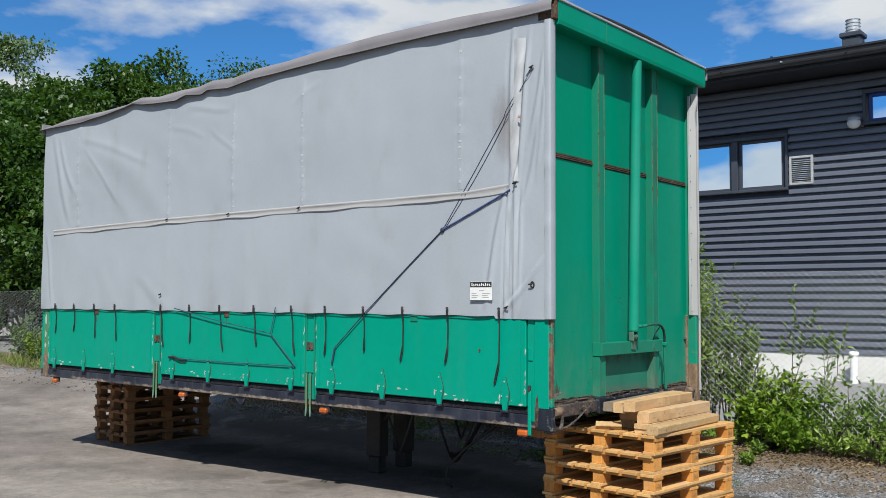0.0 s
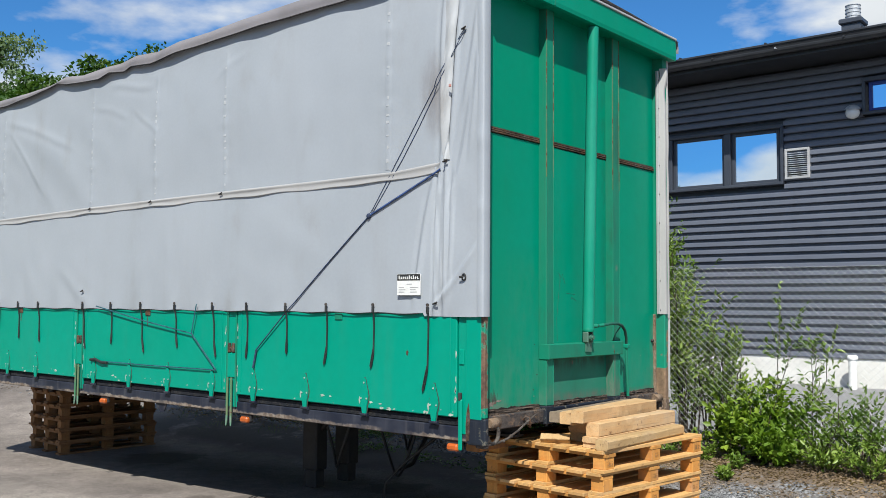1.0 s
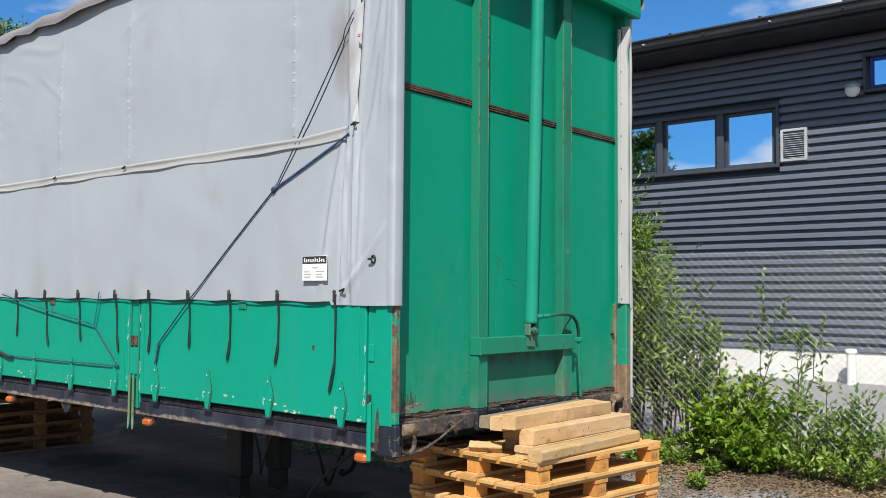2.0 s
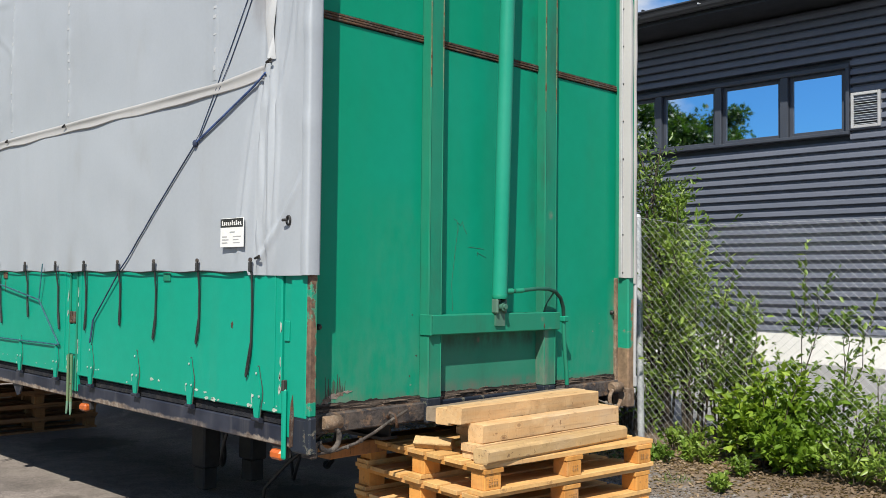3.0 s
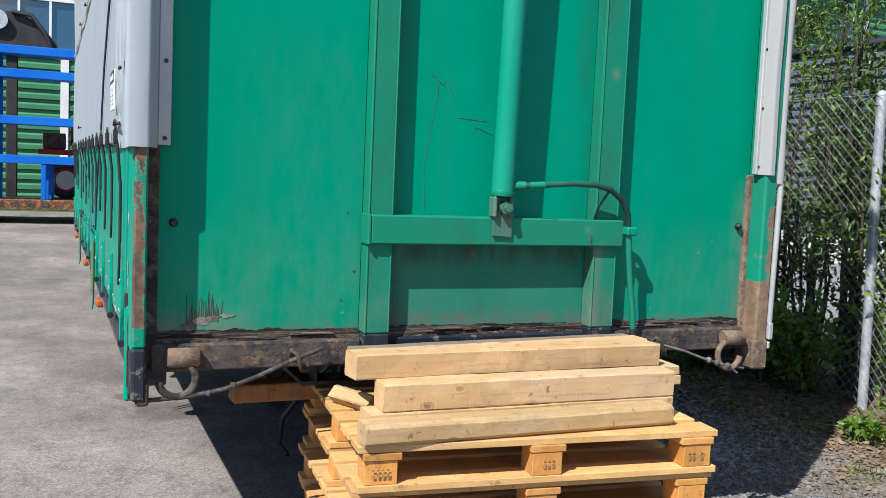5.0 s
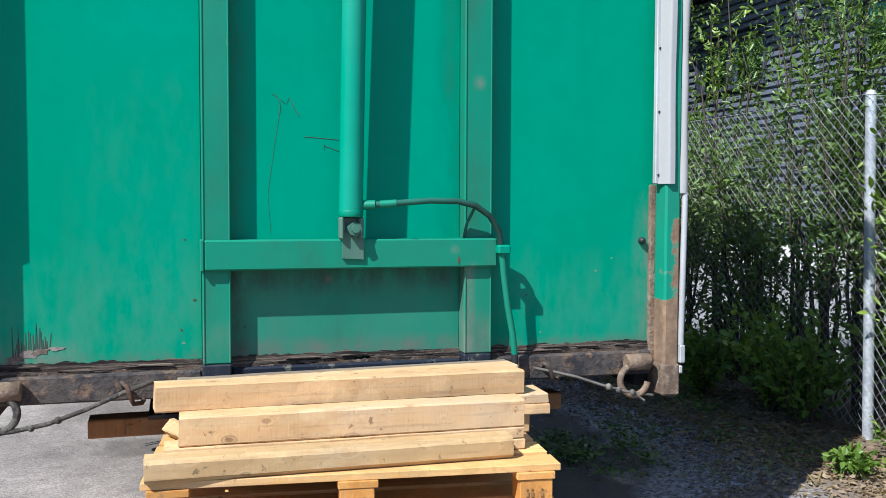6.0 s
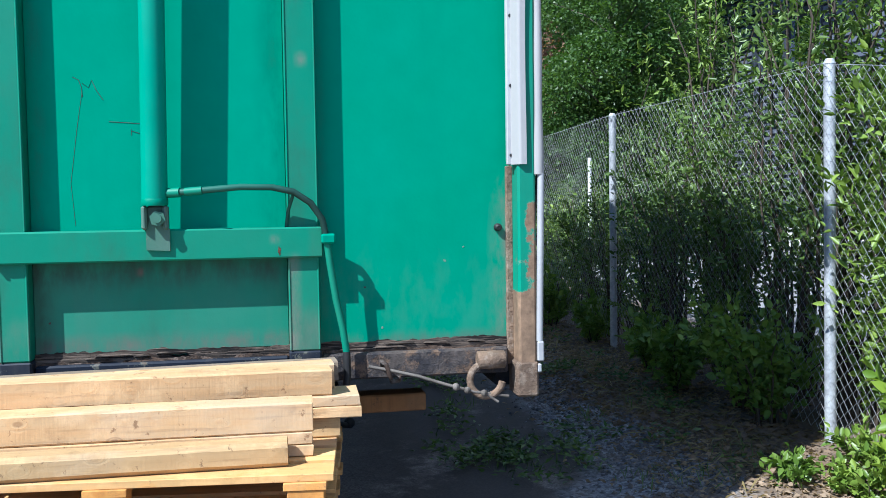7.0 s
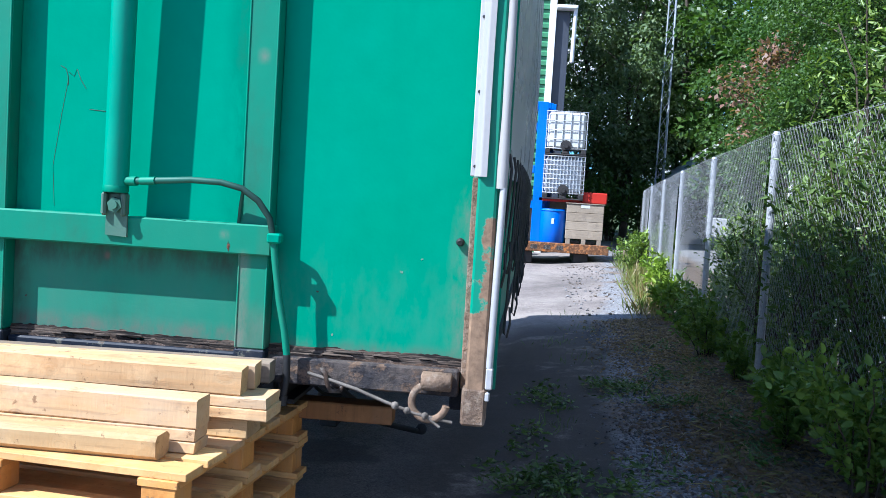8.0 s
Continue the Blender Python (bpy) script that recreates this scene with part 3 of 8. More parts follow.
# ---- shapes ----
class Shape:
    """Gathers vertices and faces of one part."""

    def __init__(self):
        self.v, self.f, self.s = [], [], []

    def add(self, verts, faces, smooth=False, m=None):
        o = len(self.v)
        self.v += [tuple(m @ Vector(p)) for p in verts] if m is not None else [tuple(p) for p in verts]
        self.f += [tuple(i + o for i in f) for f in faces]
        self.s += [smooth] * len(faces)
        return self

    def box(self, lo, hi, b=0.0, m=None):
        """A box with its edges chamfered by b."""
        (x0, y0, z0), (x1, y1, z1) = lo, hi
        b = min(b, 0.45 * min(x1 - x0, y1 - y0, z1 - z0))
        if b <= 0:
            v = [(x, y, z) for x in (x0, x1) for y in (y0, y1) for z in (z0, z1)]
            return self.add(v, [(0, 1, 3, 2), (4, 6, 7, 5), (0, 4, 5, 1), (2, 3, 7, 6), (0, 2, 6, 4), (1, 5, 7, 3)], False, m)
        v, idx = [], {}
        for sx in (0, 1):
            for sy in (0, 1):
                for sz in (0, 1):
                    c = ((x0, x1)[sx], (y0, y1)[sy], (z0, z1)[sz])
                    d = (b - 2 * b * sx, b - 2 * b * sy, b - 2 * b * sz)
                    for k in range(3):
                        idx[sx, sy, sz, k] = len(v)
                        v.append(tuple(c[i] if i == k else c[i] + d[i] for i in range(3)))
        f = []
        for k in range(3):
            a, c = [(1, 2), (2, 0), (0, 1)][k]
            for s in (0, 1):
                ring = []
                for p, q in ((0, 0), (1, 0), (1, 1), (0, 1)):
                    key = [0, 0, 0]
                    key[k], key[a], key[c] = s, p, q
                    ring.append(idx[(*key, k)])
                f.append(tuple(ring if s else ring[::-1]))
            # edges along axis k
            for p in (0, 1):
                for q in (0, 1):
                    e = []
                    for s in (0, 1):
                        key = [0, 0, 0]
                        key[k], key[a], key[c] = s, p, q
                        e.append((idx[(*key, a)], idx[(*key, c)]))
                    quad = (e[0][0], e[1][0], e[1][1], e[0][1])
                    f.append(quad if (p + q) % 2 == 0 else quad[::-1])
        for sx in (0, 1):
            for sy in (0, 1):
                for sz in (0, 1):
                    t = [idx[sx, sy, sz, k] for k in range(3)]
                    f.append(tuple(t if (sx + sy + sz) % 2 else t[::-1]))
        return self.add(v, f, False, m)

    def tube(self, pts, r, n=8, m=None, caps=True):
        """A round bar along points; r may be a list."""
        pts = [Vector(p) for p in pts]
        rs = r if isinstance(r, (list, tuple)) else [r] * len(pts)
        v, f, up = [], [], None
        for i, p in enumerate(pts):
            d = (pts[min(i + 1, len(pts) - 1)] - pts[max(i - 1, 0)]).normalized()
            if up is None:
                up = d.orthogonal().normalized()
            up = (up - d * up.dot(d))
            up = up.normalized() if up.length > 1e-5 else d.orthogonal().normalized()
            w = d.cross(up)
            v += [p + rs[i] * (math.cos(a) * up + math.sin(a) * w) for a in (2 * math.pi * k / n for k in range(n))]
        for i in range(len(pts) - 1):
            f += [(i * n + k, i * n + (k + 1) % n, (i + 1) * n + (k + 1) % n, (i + 1) * n + k) for k in range(n)]
        self.add(v, f, True, m)
        if caps:
            self.add(v[:n], [tuple(reversed(range(n)))], False, m)
            self.add(v[-n:], [tuple(range(n))], False, m)
        return self

    def prism(self, poly, axis, a, b, m=None):
        """A closed outline in the two other axes, drawn out along axis from a to b."""
        n = len(poly)

        def at(p, q):
            c = list(p)
            c.insert(axis, q)
            return tuple(c)

        v = [at(p, a) for p in poly] + [at(p, b) for p in poly]
        f = [tuple(reversed(range(n))), tuple(range(n, 2 * n))] + [(i, (i + 1) % n, n + (i + 1) % n, n + i) for i in range(n)]
        return self.add(v, f, False, m)

    def sheet(self, fn, nu, nv, smooth=True, m=None):
        v = [fn(i / nu, j / nv) for i in range(nu + 1) for j in range(nv + 1)]
        w = nv + 1
        f = [(i * w + j, (i + 1) * w + j, (i + 1) * w + j + 1, i * w + j + 1) for i in range(nu) for j in range(nv)]
        return self.add(v, f, smooth, m)

    def ball(self, c, r, n=12, m=None):
        rx, ry, rz = r if isinstance(r, (tuple, list)) else (r, r, r)
        h = n // 2
        return self.sheet(lambda u, w: (c[0] + rx * math.cos(2 * math.pi * u) * math.sin(math.pi * w), c[1] + ry * math.sin(2 * math.pi * u) * math.sin(math.pi * w), c[2] + rz * math.cos(math.pi * w)), n, h, True, m)

    def mesh(self, name):
        me = bpy.data.meshes.new(name)
        me.from_pydata(self.v, [], self.f)
        me.polygons.foreach_set("use_smooth", self.s)
        bm = bmesh.new()
        bm.from_mesh(me)
        bmesh.ops.recalc_face_normals(bm, faces=bm.faces)
        bm.to_mesh(me)
        bm.free()
        return me


def part(name, shape, material, parent=None, label="", data=None):
    """One mesh object, under a thing or a part; mesh data may be shared."""
    me = data or shape.mesh(name)
    if not me.materials:
        me.materials.append(material)
    ob = new(name, me)
    if parent is not None:
        ob.parent = parent
    return tagged(ob, label) if label else ob


def thing(name, label, category, at=(0, 0, 0), turn=0.0, group="", kind=""):
    ob = new(name)
    ob.empty_display_size = 0.2
    ob.matrix_basis = pose(*at, 0, 0, turn)
    return tagged(ob, label, category, group, kind)


def one(name, shape, material, label, category, group="", kind="", at=(0, 0, 0), turn=0.0):
    """A thing that is a single mesh."""
    ob = part(name, shape, material)
    ob.matrix_basis = pose(*at, 0, 0, turn)
    return tagged(ob, label, category, group, kind)



def lerp(table, x):
    return float(np.interp(x, [p[0] for p in table], [p[1] for p in table]))


def quads_mesh(name, verts, material, smooth=False):
    """A mesh of separate four-cornered faces from an array (n, 4, 3)."""
    n = len(verts)
    me = bpy.data.meshes.new(name)
    me.vertices.add(4 * n)
    me.vertices.foreach_set("co", np.asarray(verts, np.float32).ravel())
    me.loops.add(4 * n)
    me.loops.foreach_set("vertex_index", np.arange(4 * n, dtype=np.int32))
    me.polygons.add(n)
    me.polygons.foreach_set("loop_start", np.arange(0, 4 * n, 4, dtype=np.int32))
    me.polygons.foreach_set("loop_total", np.full(n, 4, np.int32))
    me.update(calc_edges=True)
    me.materials.append(material)
    return me


# ---- ground ----
def ground_z(x, y):
    """The lot is flat; it rises a little under the fence to the neighbour's yard."""
    s = min(max((y - 2.7) / 1.8, 0.0), 1.0)
    rise = 0.14 * s * s * (3 - 2 * s)
    # a shallow hollow under the rear of the parked body
    q = min(max((-1.0 - x) / 5.6, 0.0), 1.0) * min(max((13.0 + x) / 4.5, 0.0), 1.0) * min(max((2.9 - y) / 0.8, 0.0), 1.0) * min(max((y + 6.0) / 4.0, 0.0), 1.0)
    rise -= 0.118 * q * q * (3 - 2 * q)
    return rise + 0.2 * min(max((y - 4.5) / 6.5, 0.0), 1.0)


def build_ground():
    xs = sorted({*np.linspace(-400, -40, 10), *np.arange(-40, 12.01, 1.0), *np.linspace(12, 400, 10)})
    ys = sorted({*np.linspace(-400, -12, 10), *np.arange(-12, 1.6, 1.0), *np.arange(1.75, 2.5, 0.25), *np.arange(2.5, 5.01, 0.2), *np.arange(5, 14.01, 1.0), *np.linspace(14, 400, 12)})
    v = [(x, y, ground_z(x, y) + (0.012 * noise.noise((x * 0.7, y * 0.7, 0)) if 2.6 < y < 5.5 else 0)) for x in xs for y in ys]
    w = len(ys)
    f = [(i * w + j, (i + 1) * w + j, (i + 1) * w + j + 1, i * w + j + 1) for i in range(len(xs) - 1) for j in range(w - 1)]
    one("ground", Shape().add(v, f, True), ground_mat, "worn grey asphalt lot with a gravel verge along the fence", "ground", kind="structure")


build_ground()


# ---- the dark building behind the fence ----
WALL_Y, EAVE_Y, WALL_X0, WALL_X1 = 11.1, 10.2, -15.6, 7.0


def build_dark_building():
    b = thing("office_building", "dark grey office building with ribbed metal cladding and black roof", "building", (WALL_X0, WALL_Y, 0.3))
    ox, oz = WALL_X0, 0.3

    def sh():
        return Shape()

    def put(name, s, m, parent=b, label=""):
        s.v = [(x - ox, y - WALL_Y, z - oz) for x, y, z in s.v]
        return part(name, s, m, parent, label)

    bands = [([(-6.32, -5.44), (-5.20, -4.33), (-4.10, -3.23), (-2.99, -2.26)], 3.74, 4.66, cladding_trim), ([(-9.32, -8.4), (-8.15, -7.3)], 3.74, 4.66, cladding_trim), ([(-14.1, -13.2), (-12.95, -12.0)], 3.74, 4.66, cladding_trim), ([(-0.70, 0.7), (0.9, 2.3)], 4.76, 5.25, blue_frame)]
    holes = [(p[0][0] - 0.09, p[-1][1] + 0.09, z0, z1) for p, z0, z1, _ in bands]
    # masonry core behind the cladding, in strips round the openings
    core = sh()
    core.box((WALL_X0, WALL_Y + 0.14, 0.2), (WALL_X1, WALL_Y + 0.4, 3.74))
    core.box((WALL_X0, WALL_Y + 0.14, 5.28), (WALL_X1, WALL_Y + 0.4, 5.75))
    xs = sorted([WALL_X0, WALL_X1] + [v for h in holes for v in h[:2]])
    for x0, x1 in zip(xs, xs[1:]):
        h = [q for q in holes if q[0] <= x0 and x1 <= q[1]]
        z = 3.74
        for q in h:
            if q[2] > z:
                core.box((x0, WALL_Y + 0.14, z), (x1, WALL_Y + 0.4, q[2]))
            z = q[3]
        core.box((x0, WALL_Y + 0.14, z), (x1, WALL_Y + 0.4, 5.28))
    core.box((WALL_X0, WALL_Y + 0.4, 0.2), (WALL_X0 + 0.25, WALL_Y + 12, 5.9))
    core.box((WALL_X1 - 0.25, WALL_Y + 0.4, 0.2), (WALL_X1, WALL_Y + 12, 5.9))
    core.box((WALL_X0 + 0.25, WALL_Y + 11.8, 0.2), (WALL_X1 - 0.25, WALL_Y + 12, 5.9))
    put("wall", core, cladding_trim)
    part_floor = sh().box((WALL_X0 + 0.3, WALL_Y + 0.5, 3.0), (WALL_X1 - 0.3, WALL_Y + 11.7, 3.1))
    put("upper_floor", part_floor, cladding_trim)
    put("plinth", sh().box((WALL_X0 - 0.02, WALL_Y + 0.03, 0.1), (WALL_X1, WALL_Y + 0.139, 0.80), 0.01), plinth_mat, label="white concrete plinth")
    # each rib of the cladding is a board with a broad face and a deep groove above it
    pitch, z0 = 0.134, 0.80
    for i in range(36):
        z = z0 + i * pitch
        spans = [(WALL_X0, WALL_X1)]
        for h in holes:
            if z + pitch > h[2] - 0.05 and z < h[3] + 0.05:
                spans = [s for a, c in spans for s in ((a, min(c, h[0] - 0.05)), (max(a, h[1] + 0.05), c)) if s[1] - s[0] > 0.02]
        for a, c in spans:
            s = sh().prism([(WALL_Y + 0.138, z + 0.003), (WALL_Y + 0.02, z + 0.003), (WALL_Y, z + 0.010), (WALL_Y, z + 0.066), (WALL_Y + 0.004, z + 0.07), (WALL_Y + 0.004, z + 0.084), (WALL_Y + 0.085, z + 0.088), (WALL_Y + 0.085, z + pitch), (WALL_Y + 0.138, z + pitch)], 0, a, c)
            put("cladding_rib", s, cladding)
    # window bands
    for panes, z0, z1, fm in bands:
        x0, x1 = panes[0][0] - 0.09, panes[-1][1] + 0.09
        w = put("window_band", sh().box((x0 - 0.05, WALL_Y - 0.04, z1), (x1 + 0.05, WALL_Y + 0.16, z1 + 0.07), 0.008).box((x0 - 0.05, WALL_Y - 0.06, z0 - 0.05), (x1 + 0.05, WALL_Y + 0.16, z0), 0.008).box((x0 - 0.05, WALL_Y - 0.04, z0), (x0, WALL_Y + 0.16, z1), 0.005).box((x1, WALL_Y - 0.04, z0), (x1 + 0.05, WALL_Y + 0.16, z1), 0.005), cladding_trim, b, "row of windows with mirror glass")
        for i, (a, c) in enumerate(panes):
            if i:
                m0, m1 = panes[i - 1][1] + 0.06, a - 0.06
                put("mullion", sh().box((m0, WALL_Y - 0.02, z0), (m1, WALL_Y + 0.16, z1), 0.006), fm, w)
            k, y = 0.06, WALL_Y + 0.05
            fr = sh()
            fr.box((a - k, y, z0), (a, y + 0.06, z1), 0.006).box((c, y, z0), (c + k, y + 0.06, z1), 0.006)
            fr.box((a, y, z0), (c, y + 0.06, z0 + k), 0.006).box((a, y, z1 - k), (c, y + 0.06, z1), 0.006)
            put("window_frame", fr, fm, w)
            put("pane", sh().box((a - 0.01, y + 0.025, z0 + k - 0.01), (c + 0.01, y + 0.045, z1 - k + 0.01)), window_glass, w)
    # roof with a deep eave
    r = sh()
    r.prism([(EAVE_Y, 5.62), (EAVE_Y, 5.80), (EAVE_Y - 0.02, 5.86), (WALL_Y + 13, 7.2), (WALL_Y + 13, 7.0), (WALL_Y + 0.3, 5.66)], 0, WALL_X0 - 0.6, WALL_X1 + 0.5)
    roof = put("roof", r, roof_black)
    g = sh()
    prof = [(EAVE_Y - 0.015 - 0.075 * (1 - math.cos(a)), 5.74 - 0.075 * math.sin(a)) for a in np.linspace(0, math.pi, 9)]
    inner = [(EAVE_Y - 0.021 - 0.069 * (1 - math.cos(a)), 5.74 - 0.067 * math.sin(a)) for a in np.linspace(math.pi, 0, 9)]
    g.prism(prof + inner, 0, WALL_X0 - 0.6, WALL_X1 + 0.5)
    put("gutter", g, roof_black, roof)
    for i in range(22):
        x = WALL_X0 + 0.1 + i * 1.05
        put("gutter_bracket", sh().box((x - 0.012, EAVE_Y - 0.19, 5.735), (x + 0.012, EAVE_Y, 5.76), 0.003), zinc if i % 2 else roof_black, roof)
    rail = sh().tube([(WALL_X0 - 0.5, EAVE_Y + 0.10, 5.912), (WALL_X1 + 0.4, EAVE_Y + 0.10, 5.912)], 0.010, 6)
    for i in range(16):
        x = WALL_X0 + i * 1.5
        rail.box((x - 0.015, EAVE_Y + 0.06, 5.85), (x + 0.015, EAVE_Y + 0.13, 5.935))
    put("snow_rail", rail, roof_black, roof)
    put("seam_line", sh().box((WALL_X0 - 0.6, EAVE_Y - 0.03, 5.85), (WALL_X1 + 0.5, EAVE_Y + 0.01, 5.875), 0.005), roof_black, roof)
    ch = put("chimney", sh().box((-1.56, 12.5, 5.9), (-1.24, 12.82, 6.66), 0.01).box((-1.60, 12.46, 6.66), (-1.20, 12.86, 6.76), 0.02), cladding_trim, roof, "square grey roof vent with a round steel flue")
    flue = sh()
    for k in range(4):
        flue.tube([(-1.4, 12.66, 6.76 + 0.065 * k), (-1.4, 12.66, 6.825 + 0.065 * k)], 0.125, 20).tube([(-1.4, 12.66, 6.813 + 0.065 * k), (-1.4, 12.66, 6.825 + 0.065 * k)], 0.134, 20)
    put("flue", flue, zinc, roof, "galvanised round flue")
    # louvred vent
    vx0, vx1, vz0, vz1 = -2.10, -1.685, 3.77, 4.285
    v = put("wall_vent", sh().box((vx0, WALL_Y - 0.03, vz0), (vx0 + 0.04, WALL_Y + 0.1, vz1), 0.005).box((vx1 - 0.04, WALL_Y - 0.03, vz0), (vx1, WALL_Y + 0.1, vz1), 0.005).box((vx0 + 0.04, WALL_Y - 0.03, vz0), (vx1 - 0.04, WALL_Y + 0.1, vz0 + 0.04), 0.005).box((vx0 + 0.04, WALL_Y - 0.03, vz1 - 0.04), (vx1 - 0.04, WALL_Y + 0.1, vz1), 0.005), alu, b, "pale louvred wall vent with dark gaps")
    put("backing", sh().box((vx0 + 0.04, WALL_Y + 0.04, vz0 + 0.04), (vx1 - 0.04, WALL_Y + 0.05, vz1 - 0.04)), roof_black, v)
    for i in range(12):
        z = vz0 + 0.05 + i * 0.0345
        put("slat", sh().prism([(WALL_Y - 0.022, z), (WALL_Y + 0.03, z + 0.016), (WALL_Y + 0.03, z + 0.02), (WALL_Y - 0.022, z + 0.006)], 0, vx0 + 0.04, vx1 - 0.04), zinc, v)
    # globe lamps: a grey upper bowl over a white lower one
    for lx, lz in ((-0.96, 4.77), (-10.7, 4.76)):
        lamp = put("wall_lamp", sh().tube([(lx, WALL_Y + 0.01, lz + 0.01), (lx, WALL_Y - 0.06, lz + 0.01)], 0.05, 14), zinc, b, "round wall lamp with a grey hood and a white bowl")
        put("globe", sh().ball((lx, WALL_Y - 0.13, lz - 0.025), (0.11, 0.10, 0.10), 20), white_paint, lamp)
        put("hood", sh().sheet(lambda u, w, lx=lx, lz=lz: (lx + 0.13 * math.cos(2 * math.pi * u) * math.sin(0.42 * math.pi * w), WALL_Y - 0.13 + 0.115 * math.sin(2 * math.pi * u) * math.sin(0.42 * math.pi * w), lz - 0.01 + 0.115 * math.cos(0.42 * math.pi * w)), 20, 8), zinc, lamp, "grey hood")
    # downpipe at the far end
    put("downpipe", sh().tube([(WALL_X0 - 0.3, EAVE_Y - 0.05, 5.68), (WALL_X0 - 0.15, EAVE_Y + 0.2, 5.4), (WALL_X0 - 0.08, WALL_Y - 0.08, 5.1), (WALL_X0 - 0.08, WALL_Y - 0.08, 0.4)], 0.045, 10), roof_black)
    # white vent pipe with a cap in front of the plinth
    p = thing("vent_pipe", "short white vent pipe with a cap beside the plinth", "pipe", (-1.0, WALL_Y - 0.25, 0.3))
    part("pipe", Shape().tube([(0, 0, 0), (0, 0, 0.5)], 0.062, 16), white_paint, p)
    part("cap", Shape().tube([(0, 0, 0.5), (0, 0, 0.52), (0, 0, 0.55), (0, 0, 0.565)], [0.076, 0.08, 0.08, 0.06], 16), white_paint, p)


build_dark_building()

# ---- the swap body ----
L, W = 7.22, 2.55          # length and width
HEM, DECK, RAIL = 1.55, 0.90, 0.755
PANEL, RIB = -0.13, -0.065  # depth of the front wall's panels and of its ribs
body = thing("swap_body", "old green truck swap body with grey tarpaulin, propped on pallets", "truck body", (0, 0, 0))

ROOF_EDGE = [(-7.2, 3.70), (-6.91, 3.70), (-6.4, 3.691), (-5.88, 3.712), (-5.48, 3.745), (-5.31, 3.772), (-5.14, 3.741), (-4.91, 3.719), (-4.51, 3.696), (-4.345, 3.732), (-4.1, 3.705), (-4.0, 3.736), (-3.67, 3.707), (-3.27, 3.74), (-2.47, 3.758), (-1.43, 3.768), (-0.85, 3.757), (0.03, 3.75)]
ROOF_TOP = [(-7.25, 3.715), (-7.05, 3.727), (-6.575, 3.765), (-5.88, 3.763), (-5.43, 3.774), (-5.15, 3.817), (-4.825, 3.781), (-4.43, 3.795), (-4.16, 3.788), (-3.91, 3.819), (-3.58, 3.797), (-3.27, 3.832), (-2.83, 3.835), (-2.47, 3.854), (-1.7, 3.872), (-0.85, 3.863), (-0.3, 3.835), (0.03, 3.84)]


def blot(name, axis, depth, u, z, ru, rz, material, parent, seed, label=""):
    """An irregular fleck on a painted face: facing x at depth, or facing -y at depth."""
    rnd = random.Random(seed)
    n = 11
    pts = []
    for k in range(n):
        a = 2 * math.pi * (k + 0.6 * rnd.random()) / n
        r = 0.45 + 0.6 * rnd.random()
        pts.append((u + ru * r * math.cos(a), z + rz * r * math.sin(a)))
    s = Shape()
    if axis == "x":
        s.prism(pts, 0, depth - 0.001, depth + 0.0008)
    else:
        s.prism(pts, 1, depth - 0.0008, depth + 0.001)
    return part(name, s, material, parent, label)


rusted_edge = painted("rust_eaten_edge_paint", (0.03, 0.15, 0.085), (0.10, 0.13, 0.06), 0.53, 0.5, 0.6, rust_colours=((0.13, 0.072, 0.036), (0.075, 0.045, 0.026)))


